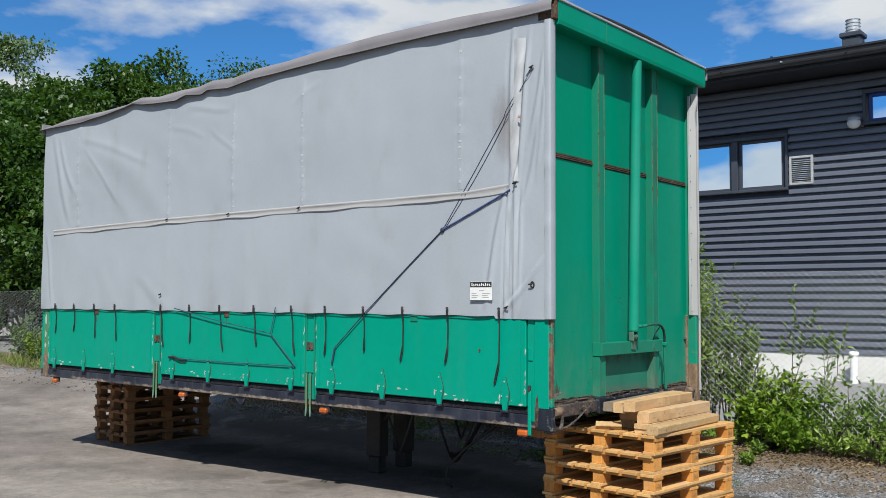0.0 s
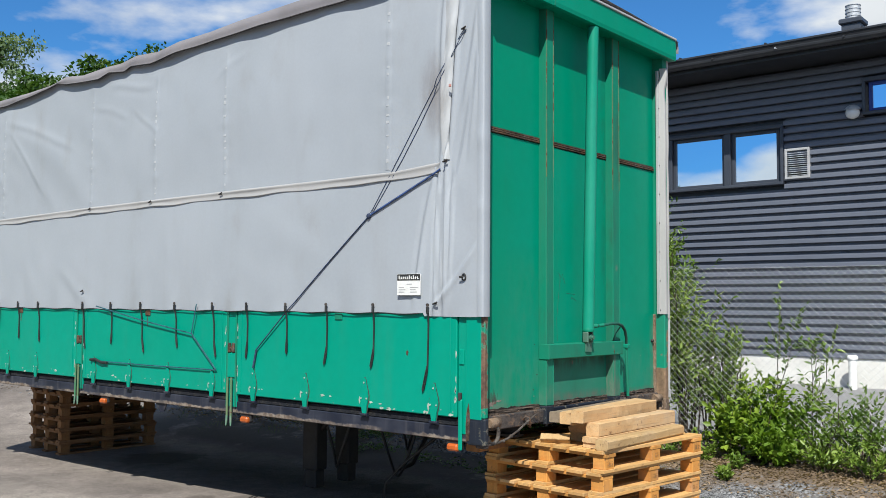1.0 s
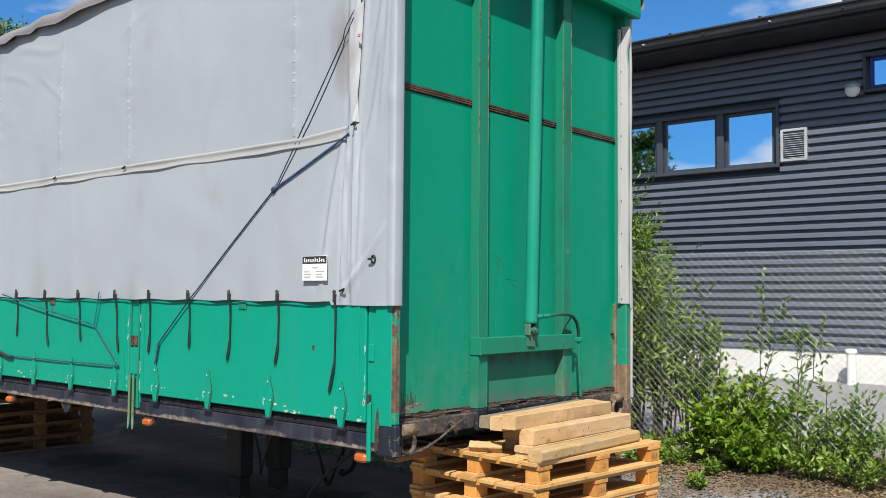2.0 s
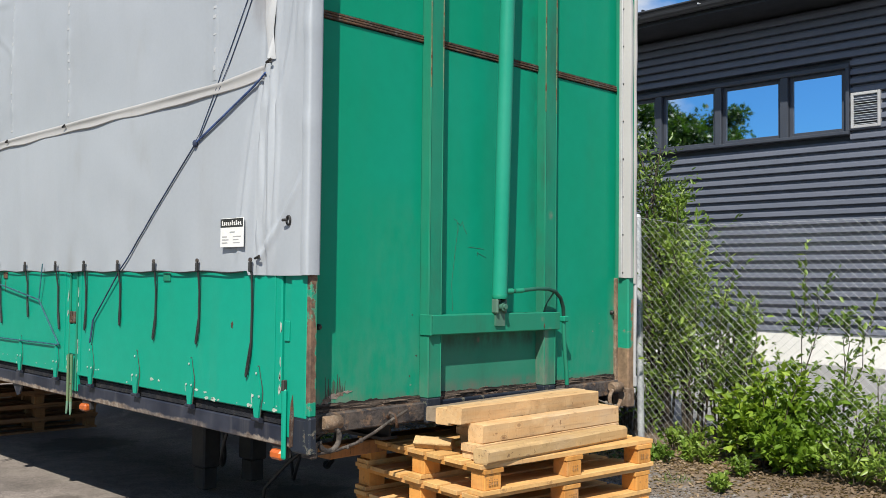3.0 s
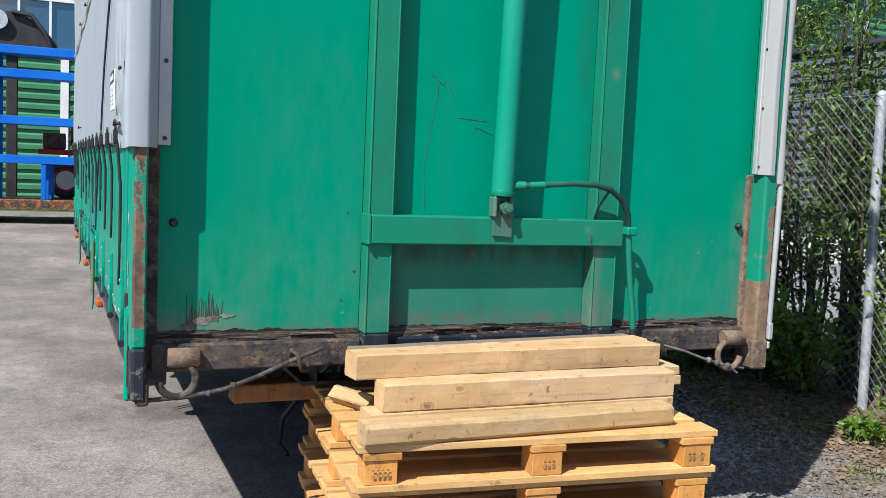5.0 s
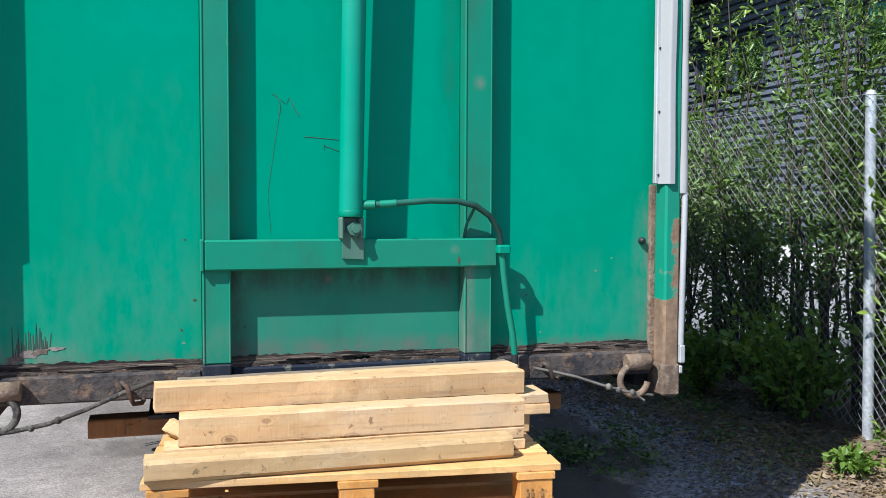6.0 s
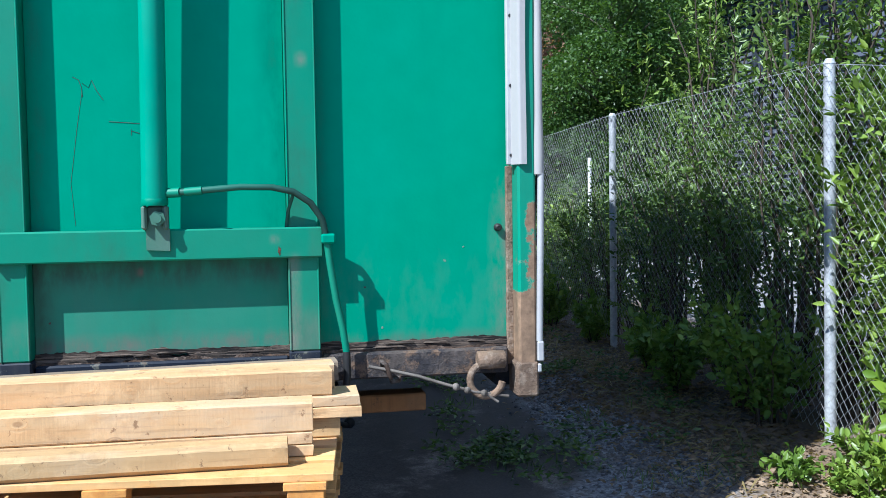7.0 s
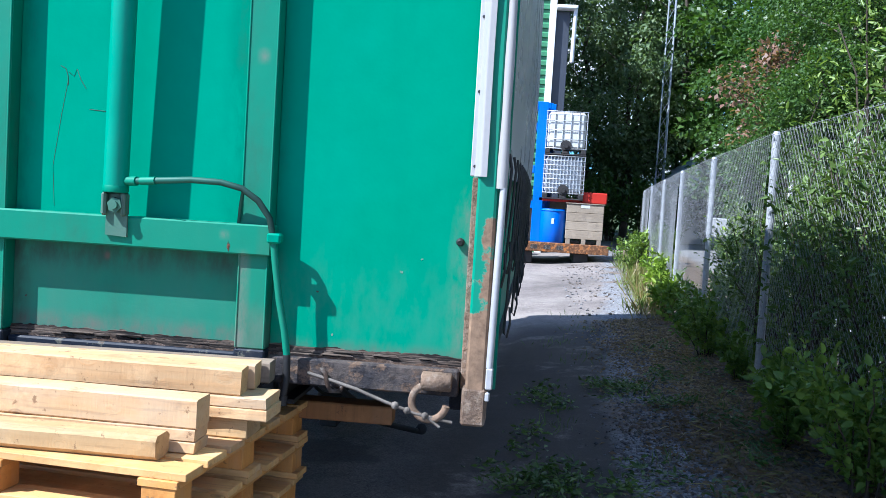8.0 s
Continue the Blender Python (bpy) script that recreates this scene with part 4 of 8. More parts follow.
def build_front():
    # backing wall, then the plates between the ribs
    part("bulkhead", Shape().box((-0.19, 0.0, 0.84), (-0.145, W, 3.80)), green_old, body)
    plates = [(0.045, 0.752), (0.845, 1.668), (1.772, 2.452)]
    for k, (a, b) in enumerate(plates):
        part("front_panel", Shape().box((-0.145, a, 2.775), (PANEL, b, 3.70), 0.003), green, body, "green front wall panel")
        low = 1.25 if k == 1 else 0.935
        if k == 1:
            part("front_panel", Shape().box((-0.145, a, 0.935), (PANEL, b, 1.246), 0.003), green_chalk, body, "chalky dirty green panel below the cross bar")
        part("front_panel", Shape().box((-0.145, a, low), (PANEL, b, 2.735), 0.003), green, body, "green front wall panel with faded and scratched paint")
        s = Shape()
        rnd = random.Random(k)
        for j in range(3):
            s.box((PANEL - 0.01, a + 0.002, 2.739 + j * 0.0125), (PANEL + 0.006 + 0.004 * rnd.random(), b - 0.002, 2.749 + j * 0.0125), 0.002)
        part("seam_strip", s, rust, body, "rusted joint strip")
        # splintered lower edge of the plywood: two ragged plies
        for dep, hi, lo, mt in ((0.004, 0.940, 0.920, ply_layers), (0.009, 0.926, 0.904, ply_layers), (0.014, 0.911, 0.895, rot_wood)):
            m = int((b - a) / 0.011)
            sd = 10 * rnd.random()
            top_ = [(a + (b - a) * q / m, hi + 0.012 * noise.noise((q * 0.13, sd, 0)) + 0.006 * (rnd.random() - 0.5)) for q in range(m + 1)]
            low_ = [(a + (b - a) * q / m, lo + 0.010 * noise.noise((q * 0.2, sd, 4)) + 0.006 * (rnd.random() - 0.5)) for q in range(m + 1)]
            part("plywood_edge", Shape().prism(top_ + low_[::-1], 0, PANEL - 0.012, PANEL + dep), mt, body, "rotten splintered plywood edge")
        for q in range(7):
            y = a + 0.02 + (b - a - 0.16) * rnd.random()
            w = 0.05 + 0.10 * rnd.random()
            z = 0.905 + 0.028 * rnd.random()
            part("splinter", Shape().prism([(y, z), (y + w, z + 0.006 * (rnd.random() - 0.5)), (y + w * 0.9, z + 0.004), (y + 0.01, z + 0.003)], 0, PANEL, PANEL + 0.010 + 0.012 * rnd.random()), ply_layers, body)
    # ribs: a channel with a lip, navy at the foot
    for a, b in ((0.752, 0.845), (1.668, 1.772)):
        r = part("rib", Shape().box((-0.145, a, 0.925), (RIB - 0.005, b, 3.69), 0.005), green_old, body, "upright steel rib")
        for y in (a + 0.004, b - 0.004):
            part("edge_bead", Shape().tube([(RIB - 0.005, y, 0.93), (RIB - 0.005, y, 2.5)], 0.0035, 6), green_old, r)
            part("edge_bead", Shape().tube([(RIB - 0.005, y, 2.5), (RIB - 0.005, y, 3.69)], 0.0042, 6), rusted_edge, r, "rusted edge bead")
        part("foot", Shape().box((-0.145, a - 0.002, 0.80), (RIB - 0.003, b + 0.002, 0.925), 0.006), navy, r, "navy painted foot")
    blot("rust_spot", "x", -0.0448, 1.64, 1.268, 0.007, 0.018, rust, body, 3, "rusty worn spot")
    # sill beam across the foot of the wall
    part("sill_beam", Shape().box((-0.19, 0.04, 0.815), (-0.085, 0.748, 0.905), 0.006), sill_mat, body, "dark rusted sill beam")
    part("sill_beam", Shape().box((-0.19, 0.849, 0.815), (-0.095, 1.664, 0.905), 0.006), navy, body, "navy sill beam")
    part("sill_beam", Shape().box((-0.19, 1.776, 0.815), (-0.085, 2.43, 0.905), 0.006), sill_mat, body, "dark rusted sill beam")
    # cross bar that carries the cylinder
    bar = part("cross_bar", Shape().box((-0.128, 0.757, 1.243), (-0.045, 1.785, 1.345), 0.005), green_old, body, "green steel cross bar")
    part("end_plate", Shape().box((-0.126, 0.745, 1.241), (-0.043, 0.757, 1.347), 0.003), green_old, bar)
    # hydraulic cylinder on a bracket; it leans a little towards the header
    def cy(z):
        k = (z - 1.43) / 2.2
        return (-0.036 + 0.028 * k, 1.248 + 0.032 * k, z)
    cyl = part("hydraulic_cylinder", Shape().tube([cy(z) for z in (1.435, 2.0, 2.6, 3.2, 3.66)], 0.041, 32), green_cyl, body, "green hydraulic lifting cylinder")
    part("end_ring", Shape().tube([cy(z) for z in (1.424, 1.428, 1.442, 1.446)], [0.041, 0.0425, 0.0425, 0.041], 32), green_old, cyl)
    part("clevis", Shape().box((-0.06, 1.206, 1.345), (-0.014, 1.224, 1.424), 0.007).box((-0.06, 1.272, 1.345), (-0.014, 1.29, 1.424), 0.007).box((-0.062, 1.22, 1.345), (-0.04, 1.276, 1.423), 0.006), steel_grey, cyl, "worn steel clevis")
    part("bracket", Shape().prism([(1.218, 1.280), (1.292, 1.276), (1.292, 1.345), (1.275, 1.40), (1.242, 1.40), (1.218, 1.35)], 0, -0.0448, -0.034), steel_grey, cyl, "flat steel bracket")
    part("bolt", Shape().tube([(-0.034, 1.258, 1.382), (-0.008, 1.258, 1.382)], 0.026, 6).tube([(-0.008, 1.258, 1.382), (0.004, 1.258, 1.382)], 0.014, 12), steel_grey, cyl, "large hexagon bolt")
    part("bleed_screw", Shape().tube([(-0.012, 1.31, 3.55), (-0.005, 1.335, 3.55)], 0.012, 8), zinc, cyl)
    part("rust_streak", Shape().sheet(lambda u, v: (cy(2.2 + v * 1.0)[0] + 0.0417 * math.cos(1.1 + 0.3 * u), cy(2.2 + v * 1.0)[1] + 0.0417 * math.sin(1.1 + 0.3 * u + 0.06 * math.sin(19 * v)), 2.2 + v * 1.0), 4, 24), dusty_rust, cyl, "long rust streak")
    # hose
    pts = [(-0.03, 1.285, 1.463), (-0.012, 1.34, 1.466), (0.0, 1.42, 1.472), (0.0, 1.52, 1.48), (-0.002, 1.62, 1.478), (-0.006, 1.69, 1.462), (-0.012, 1.745, 1.425), (-0.022, 1.783, 1.37), (-0.03, 1.797, 1.30), (-0.035, 1.806, 1.22), (-0.04, 1.824, 1.10), (-0.045, 1.845, 1.0), (-0.05, 1.856, 0.92), (-0.05, 1.858, 0.84), (-0.055, 1.848, 0.775)]
    hose = part("hose", Shape().tube(pts[:9], 0.011, 10), hose_mat, body, "black hydraulic hose flecked with green paint")
    part("lower_hose", Shape().tube(pts[8:13], 0.012, 10), green_old, hose, "green painted hose")
    part("hose_end", Shape().tube(pts[12:], 0.0128, 10).tube([(-0.055, 1.848, 0.782), (-0.056, 1.846, 0.748)], 0.017, 8), rubber, hose, "black hose end")
    part("fitting", Shape().tube([(-0.03, 1.283, 1.463), (-0.014, 1.33, 1.465)], 0.016, 8).tube([(-0.01, 1.345, 1.466), (0, 1.40, 1.47)], 0.0135, 10), green_old, hose)
    part("clamp", Shape().box((-0.05, 1.778, 1.288), (-0.01, 1.825, 1.322), 0.006), green, hose)
    part("tie", Shape().tube([(-0.068, 1.665, 1.345), (-0.055, 1.672, 1.40), (-0.02, 1.69, 1.455)], 0.006, 6), hose_mat, hose)
    # header cap over the front, with a bright rim
    cap = part("front_header", Shape().prism([(-0.19, 3.70), (0.012, 3.668), (0.03, 3.672), (0.034, 3.70), (0.030, 3.842), (-0.19, 3.85)], 1, 0.012, W + 0.012), green, body, "green header over the front wall")
    part("rim", Shape().box((-0.15, -0.02, 3.844), (0.04, W + 0.02, 3.862), 0.004), alu, cap, "bright metal rim")
    part("corner_piece", Shape().box((-0.12, -0.035, 3.70), (0.03, 0.012, 3.842), 0.006), rust, cap, "rusted corner piece")
    part("joint", Shape().box((0.03, 0.70, 3.675), (0.036, 0.712, 3.84), 0.001), green_old, cap)
    # corner posts
    p = part("corner_post", Shape().box((-0.145, -0.0235, 0.91), (-0.010, 0.017, 3.70), 0.006), green_left, body, "rusting green corner post")
    part("foot", Shape().box((-0.145, -0.0245, 0.742), (-0.004, 0.019, 0.91), 0.008), navy, p, "navy painted foot")
    part("foot_lug", Shape().box((-0.09, -0.01, 0.725), (-0.01, 0.03, 0.80), 0.006), rust_dark, p)
    part("inner_channel", Shape().box((-0.135, 0.017, 0.84), (-0.10, 0.06, 3.70), 0.003), rust_dark, p, "dark rusted inner channel")
    p = part("corner_post", Shape().box((-0.145, 2.456, 0.74), (-0.035, 2.520, 3.70), 0.008), green_right, body, "rusting green corner post")
    part("inner_channel", Shape().box((-0.135, 2.434, 0.84), (-0.112, 2.458, 1.545), 0.003), dusty_rust, p, "dusty rusted channel")
    part("foot", Shape().box((-0.148, 2.446, 0.735), (-0.03, 2.526, 0.86), 0.008), dusty_rust, p)
    part("edge_strip", Shape().tube([(-0.04, 2.531, 0.93), (-0.04, 2.540, 1.515)], 0.012, 10).box((-0.06, 2.521, 0.86), (-0.025, 2.544, 0.93), 0.004).box((-0.055, 2.521, 0.82), (-0.03, 2.537, 0.85), 0.004), alu, p, "bright tensioning tube")
    # small black plugs
    for y, z in ((0.108, 1.30), (2.405, 1.328)):
        part("plug", Shape().tube([(PANEL, y, z), (PANEL + 0.012, y, z), (PANEL + 0.02, y, z - 0.002)], [0.014, 0.014, 0.008], 12), rubber, body, "black rubber plug")
    # curtain edges turned round the corners and screwed down behind strips
    def wrap(u, v):
        z = HEM - 0.012 + v * 2.16
        a = u * 3.0
        fold = 0.006 * max(0.0, math.sin(9.5 * z + 2.0 * math.sin(2.7 * z))) ** 3 * (0.4 + v)
        if a < 1:
            return (-0.05 + 0.049 * a, -0.052 - 0.003 * math.sin(math.pi * a) - fold, z)
        if a < 2:
            return (-0.001 + 0.004 * math.sin(math.pi * (a - 1)) + fold * 0.5, -0.05 + 0.068 * (a - 1), z)
        return (-0.001 - 0.101 * (a - 2), 0.018 + 0.034 * (a - 2), z)
    part("curtain_wrap", Shape().sheet(wrap, 24, 120), curtain_mat, body, "curtain edge wrapped round the corner post")

    def far_wrap(u, v):
        z = 1.512 + v * 2.19
        a = math.radians(-115 + 230 * u)
        r = 0.016 + 0.003 * math.sin(5 * z) * math.sin(13 * z)
        return (-0.045 + r * math.cos(a), 2.533 + r * math.sin(a), z)
    part("curtain_wrap", Shape().sheet(far_wrap, 14, 70), alu_cloth, body, "dusty curtain edge rolled round the tensioning tube")
    st = part("fixing_strip", Shape().box((-0.108, 0.052, HEM - 0.002), (-0.098, 0.092, 3.66), 0.002), alu, body, "metal fixing strip")
    for i in range(9):
        part("screw", Shape().tube([(-0.1, 0.073, 1.57 + i * 0.243), (-0.092, 0.073, 1.57 + i * 0.243)], 0.007, 8), rubber, st)
    def rflap(u, v):
        z = 1.547 + v * 2.05
        w = 0.004 * math.sin(9 * z) + (0.03 * max(0, v - 0.8) / 0.2) * math.sin(20 * z)
        return (-0.072 + 0.050 * min(1.0, 2.2 * u) + 0.5 * w, 2.440 + 0.044 * u + 0.2 * w, z)
    part("front_flap", Shape().sheet(rflap, 8, 60), edge_cloth, body, "pale curtain edge flap")
    st = part("fixing_strip", Shape().box((-0.092, 2.428, 1.547), (-0.068, 2.454, 3.58), 0.003), alu, body, "metal fixing strip")
    for i in range(9):
        part("screw", Shape().tube([(-0.07, 2.441, 1.58 + i * 0.24), (-0.064, 2.441, 1.58 + i * 0.24)], 0.0055, 8), rubber, st)
    # lashing rings, hooks and tied cords below the sill
    for y, sgn in ((0.14, 1), (2.36, -1)):
        br = part("ring_bracket", Shape().tube([(-0.06, y - 0.05, 0.868), (-0.06, y - 0.046, 0.868), (-0.06, y + 0.046, 0.868), (-0.06, y + 0.05, 0.868)], [0.026, 0.032, 0.032, 0.026], 16), dusty_rust, body, "rusted ring bracket")
        ring = [(-0.05, y - sgn * 0.02 + 0.058 * math.cos(a), 0.80 + 0.058 * math.sin(a)) for a in np.linspace(-math.pi * 0.95, math.pi * 0.35, 18)]
        if sgn < 0:
            ring = [(p[0], 2 * y - p[1] , p[2]) for p in ring]
        part("lashing_ring", Shape().tube(ring, 0.0125, 10), dusty_rust if sgn < 0 else rust_dark, br, "rusted lashing ring")
    for y, sgn in ((0.50, 1), (1.98, 1)):
        hk = [(-0.085, y, 0.855), (-0.06, y - 0.005, 0.88), (-0.045, y + 0.01, 0.87), (-0.04, y + 0.02, 0.835), (-0.05, y + 0.03, 0.81), (-0.07, y + 0.055, 0.808), (-0.085, y + 0.06, 0.815)]
        part("cord_hook", Shape().tube(hk, 0.008, 8), rust, body, "bent rusty hook")
    part("cord", Shape().tube([(-0.05, 0.60, 0.885), (-0.045, 0.5, 0.85), (-0.04, 0.38, 0.80), (-0.04, 0.27, 0.762), (-0.045, 0.16, 0.742), (-0.05, 0.03, 0.735)], 0.0075, 6).ball((-0.04, 0.30, 0.772), 0.013, 8).ball((-0.04, 0.22, 0.75), 0.011, 8), rust_dark, body, "knotted tie cord")
    part("cord", Shape().tube([(-0.05, 1.93, 0.865), (-0.045, 2.0, 0.85), (-0.04, 2.1, 0.825), (-0.04, 2.2, 0.79), (-0.042, 2.3, 0.76), (-0.05, 2.42, 0.738)], 0.006, 6).ball((-0.04, 2.23, 0.782), 0.014, 8).ball((-0.04, 2.27, 0.768), 0.013, 8).ball((-0.042, 2.33, 0.755), 0.013, 8).tube([(-0.042, 2.33, 0.755), (-0.04, 2.38, 0.722)], 0.005, 6), cord_mat, body, "knotted tie cord")
    # scraped patch and scratches low on the panels
    rnd = random.Random(8)
    for i in range(18):
        y = 0.156 + 0.0065 * i + 0.004 * (rnd.random() - 0.5)
        h = (0.03 + 0.075 * rnd.random() ** 1.3) * (1.0 if i < 14 else 0.55)
        lean = 0.010 * (rnd.random() - 0.5)
        z = 0.965 + 0.0016 * i
        w = 0.0028 + 0.003 * rnd.random()
        part("scratch", Shape().prism([(y, z), (y + w, z), (y + 0.6 * w + lean + 0.0012, z + h), (y + 0.4 * w + lean, z + h)], 0, PANEL - 0.001, PANEL + 0.001), scratch_shadow_mat, body)
    for i, (y, z, ry, rz) in enumerate(((0.165, 0.960, 0.030, 0.020), (0.198, 0.972, 0.038, 0.019), (0.24, 0.982, 0.038, 0.015), (0.285, 0.990, 0.032, 0.010), (0.15, 0.945, 0.022, 0.014))):
        blot("bare_patch", "x", PANEL + 0.0004 * i, y, z, ry, rz, bare_mat if i % 2 else rot_pale, body, 20 + i, "bare scraped patch")
    # nicks along the ribs, the bar and the panels' feet
    for i in range(26):
        y = rnd.choice((0.757, 0.84, 1.673, 1.768)) + 0.003 * (rnd.random() - 0.5)
        blot("paint_nick", "x", RIB - 0.005, y, 0.95 + 2.2 * rnd.random() ** 1.5, 0.0025, 0.008 + 0.014 * rnd.random(), pale_wear if i % 3 else rust, body, 40 + i)
    for i in range(9):
        blot("paint_nick", "x", PANEL, 0.06 + 2.3 * rnd.random(), 0.95 + 0.5 * rnd.random() ** 2, 0.004 + 0.004 * rnd.random(), 0.003 + 0.004 * rnd.random(), pale_wear if i % 2 else scratch_shadow_mat, body, 80 + i)

    def scratch(q, r=0.0014):
        part("scratch", Shape().tube([(PANEL, y, z) for y, z in q], r, 4), scratch_shadow_mat, body)
    scratch([(0.985, 1.36), (0.975, 1.5), (1.0, 1.68), (1.02, 1.80)], 0.0009)
    scratch([(1.02, 1.78), (1.018, 1.81), (1.01, 1.835), (0.99, 1.845)])
    scratch([(1.02, 1.825), (1.04, 1.81), (1.05, 1.835), (1.065, 1.80), (1.085, 1.77)])
    scratch([(1.10, 1.70), (1.15, 1.697), (1.22, 1.692)])
    scratch([(1.17, 1.67), (1.20, 1.66), (1.24, 1.645)])
    scratch([(1.17, 1.655), (1.17, 1.675)])


build_front()


# creases of the long curtain: from, to, width, height
FOLDS_CORNER = [
    ((-0.365, 2.46), (-0.415, 1.60), 0.013, 0.020), ((-0.335, 2.46), (-0.37, 1.72), 0.010, 0.015), ((-0.30, 2.52), (-0.335, 1.60), 0.016, 0.018),
    ((-0.42, 2.40), (-0.58, 1.68), 0.022, 0.011), ((-0.25, 2.45), (-0.30, 1.66), 0.012, 0.010), ((-0.19, 3.55), (-0.30, 2.52), 0.016, 0.016),
    ((-0.33, 3.60), (-0.36, 2.55), 0.018, 0.012),
]
FOLDS_STRIP = [
    ((-0.09, 2.95), (-0.28, 2.25), 0.022, 0.011), ((-0.08, 1.96), (-0.40, 1.60), 0.017, 0.013),
    ((-0.06, 3.45), (-0.16, 2.9), 0.018, 0.012), ((-0.05, 3.2), (-0.12, 2.6), 0.014, 0.010),
]
FOLDS_REAR = [
    ((-6.40, 3.56), (-4.75, 2.62), 0.15, 0.012), ((-6.35, 3.30), (-5.3, 2.56), 0.10, 0.008), ((-5.5, 3.62), (-4.3, 3.0), 0.12, 0.004),
    ((-4.55, 3.5), (-3.7, 2.7), 0.12, 0.003), ((-7.0, 3.55), (-6.6, 2.6), 0.05, 0.014), ((-6.85, 3.5), (-6.5, 2.9), 0.04, 0.012),
    ((-3.4, 3.55), (-2.8, 3.0), 0.08, 0.002), ((-2.2, 2.4), (-1.2, 1.75), 0.10, 0.003),
]
FOLDS_MIDDLE = [
    ((-6.30, 3.50), (-5.1, 3.15), 0.035, 0.006), ((-6.25, 3.35), (-5.6, 2.75), 0.03, 0.006), ((-4.6, 3.45), (-4.1, 3.3), 0.03, 0.004),
    ((-3.95, 3.35), (-3.6, 3.1), 0.025, 0.004), ((-4.3, 3.6), (-3.7, 3.53), 0.03, 0.006), ((-2.4, 3.6), (-2.75, 3.45), 0.03, 0.004),
    ((-7.12, 2.4), (-6.95, 1.65), 0.03, 0.010), ((-5.2, 1.9), (-4.6, 1.6), 0.06, 0.006),
]
CREASES = FOLDS_CORNER + FOLDS_STRIP + FOLDS_REAR + FOLDS_MIDDLE


def curtain_y(x, z):
    """Where the cloth stands beside the body."""
    y = -0.034
    billow = 0.5 - 0.5 * math.cos(2 * math.pi * min(max((z - 2.5) / 1.25, 0), 1)) if z > 2.5 else 0.3 * math.sin(math.pi * min(max((z - HEM) / 0.95, 0), 1))
    y -= 0.018 * billow * (0.6 + 0.4 * math.sin(1.9 * x + 0.6))
    for (x0, z0), (x1, z1), w, h in CREASES:
        h *= 0.6 if x0 < -2 else 1.45 if x0 < -0.21 else 0.95
        dx, dz = x1 - x0, z1 - z0
        if not (min(x0, x1) - 3 * w < x < max(x0, x1) + 3 * w):
            continue
        n = math.hypot(dx, dz)
        t = ((x - x0) * dx + (z - z0) * dz) / (n * n)
        if -0.15 < t < 1.15:
            d = ((x - x0) * dz - (z - z0) * dx) / n
            d += 0.5 * w * math.sin(4.3 * t + 7 * x0)
            fade = min(1.0, (t + 0.15) / 0.3, (1.15 - t) / 0.3)
            y -= h * fade * (math.exp(-((d / w) ** 2)) - 0.45 * math.exp(-(((d - 1.7 * w) / w) ** 2)))
    # the welded seams pucker the cloth
    for xs in (-6.42, -4.66, -3.60, -2.62, -0.83):
        d = (x - xs) / 0.07
        if abs(d) < 3 and z > 2.5:
            y -= (0.0045 * noise.noise((xs, z * 11, 2.0)) + 0.002) * math.exp(-d * d)
    # tie points pull the hem in
    y += 0.006 * math.sin(2 * math.pi * x / 0.46) * math.exp(-(z - HEM) / 0.12)
    y -= 0.006 * noise.noise((x * 1.3, z * 1.6, 3.0)) + 0.0022 * noise.noise((x * 6, z * 4, 1.0))
    return y


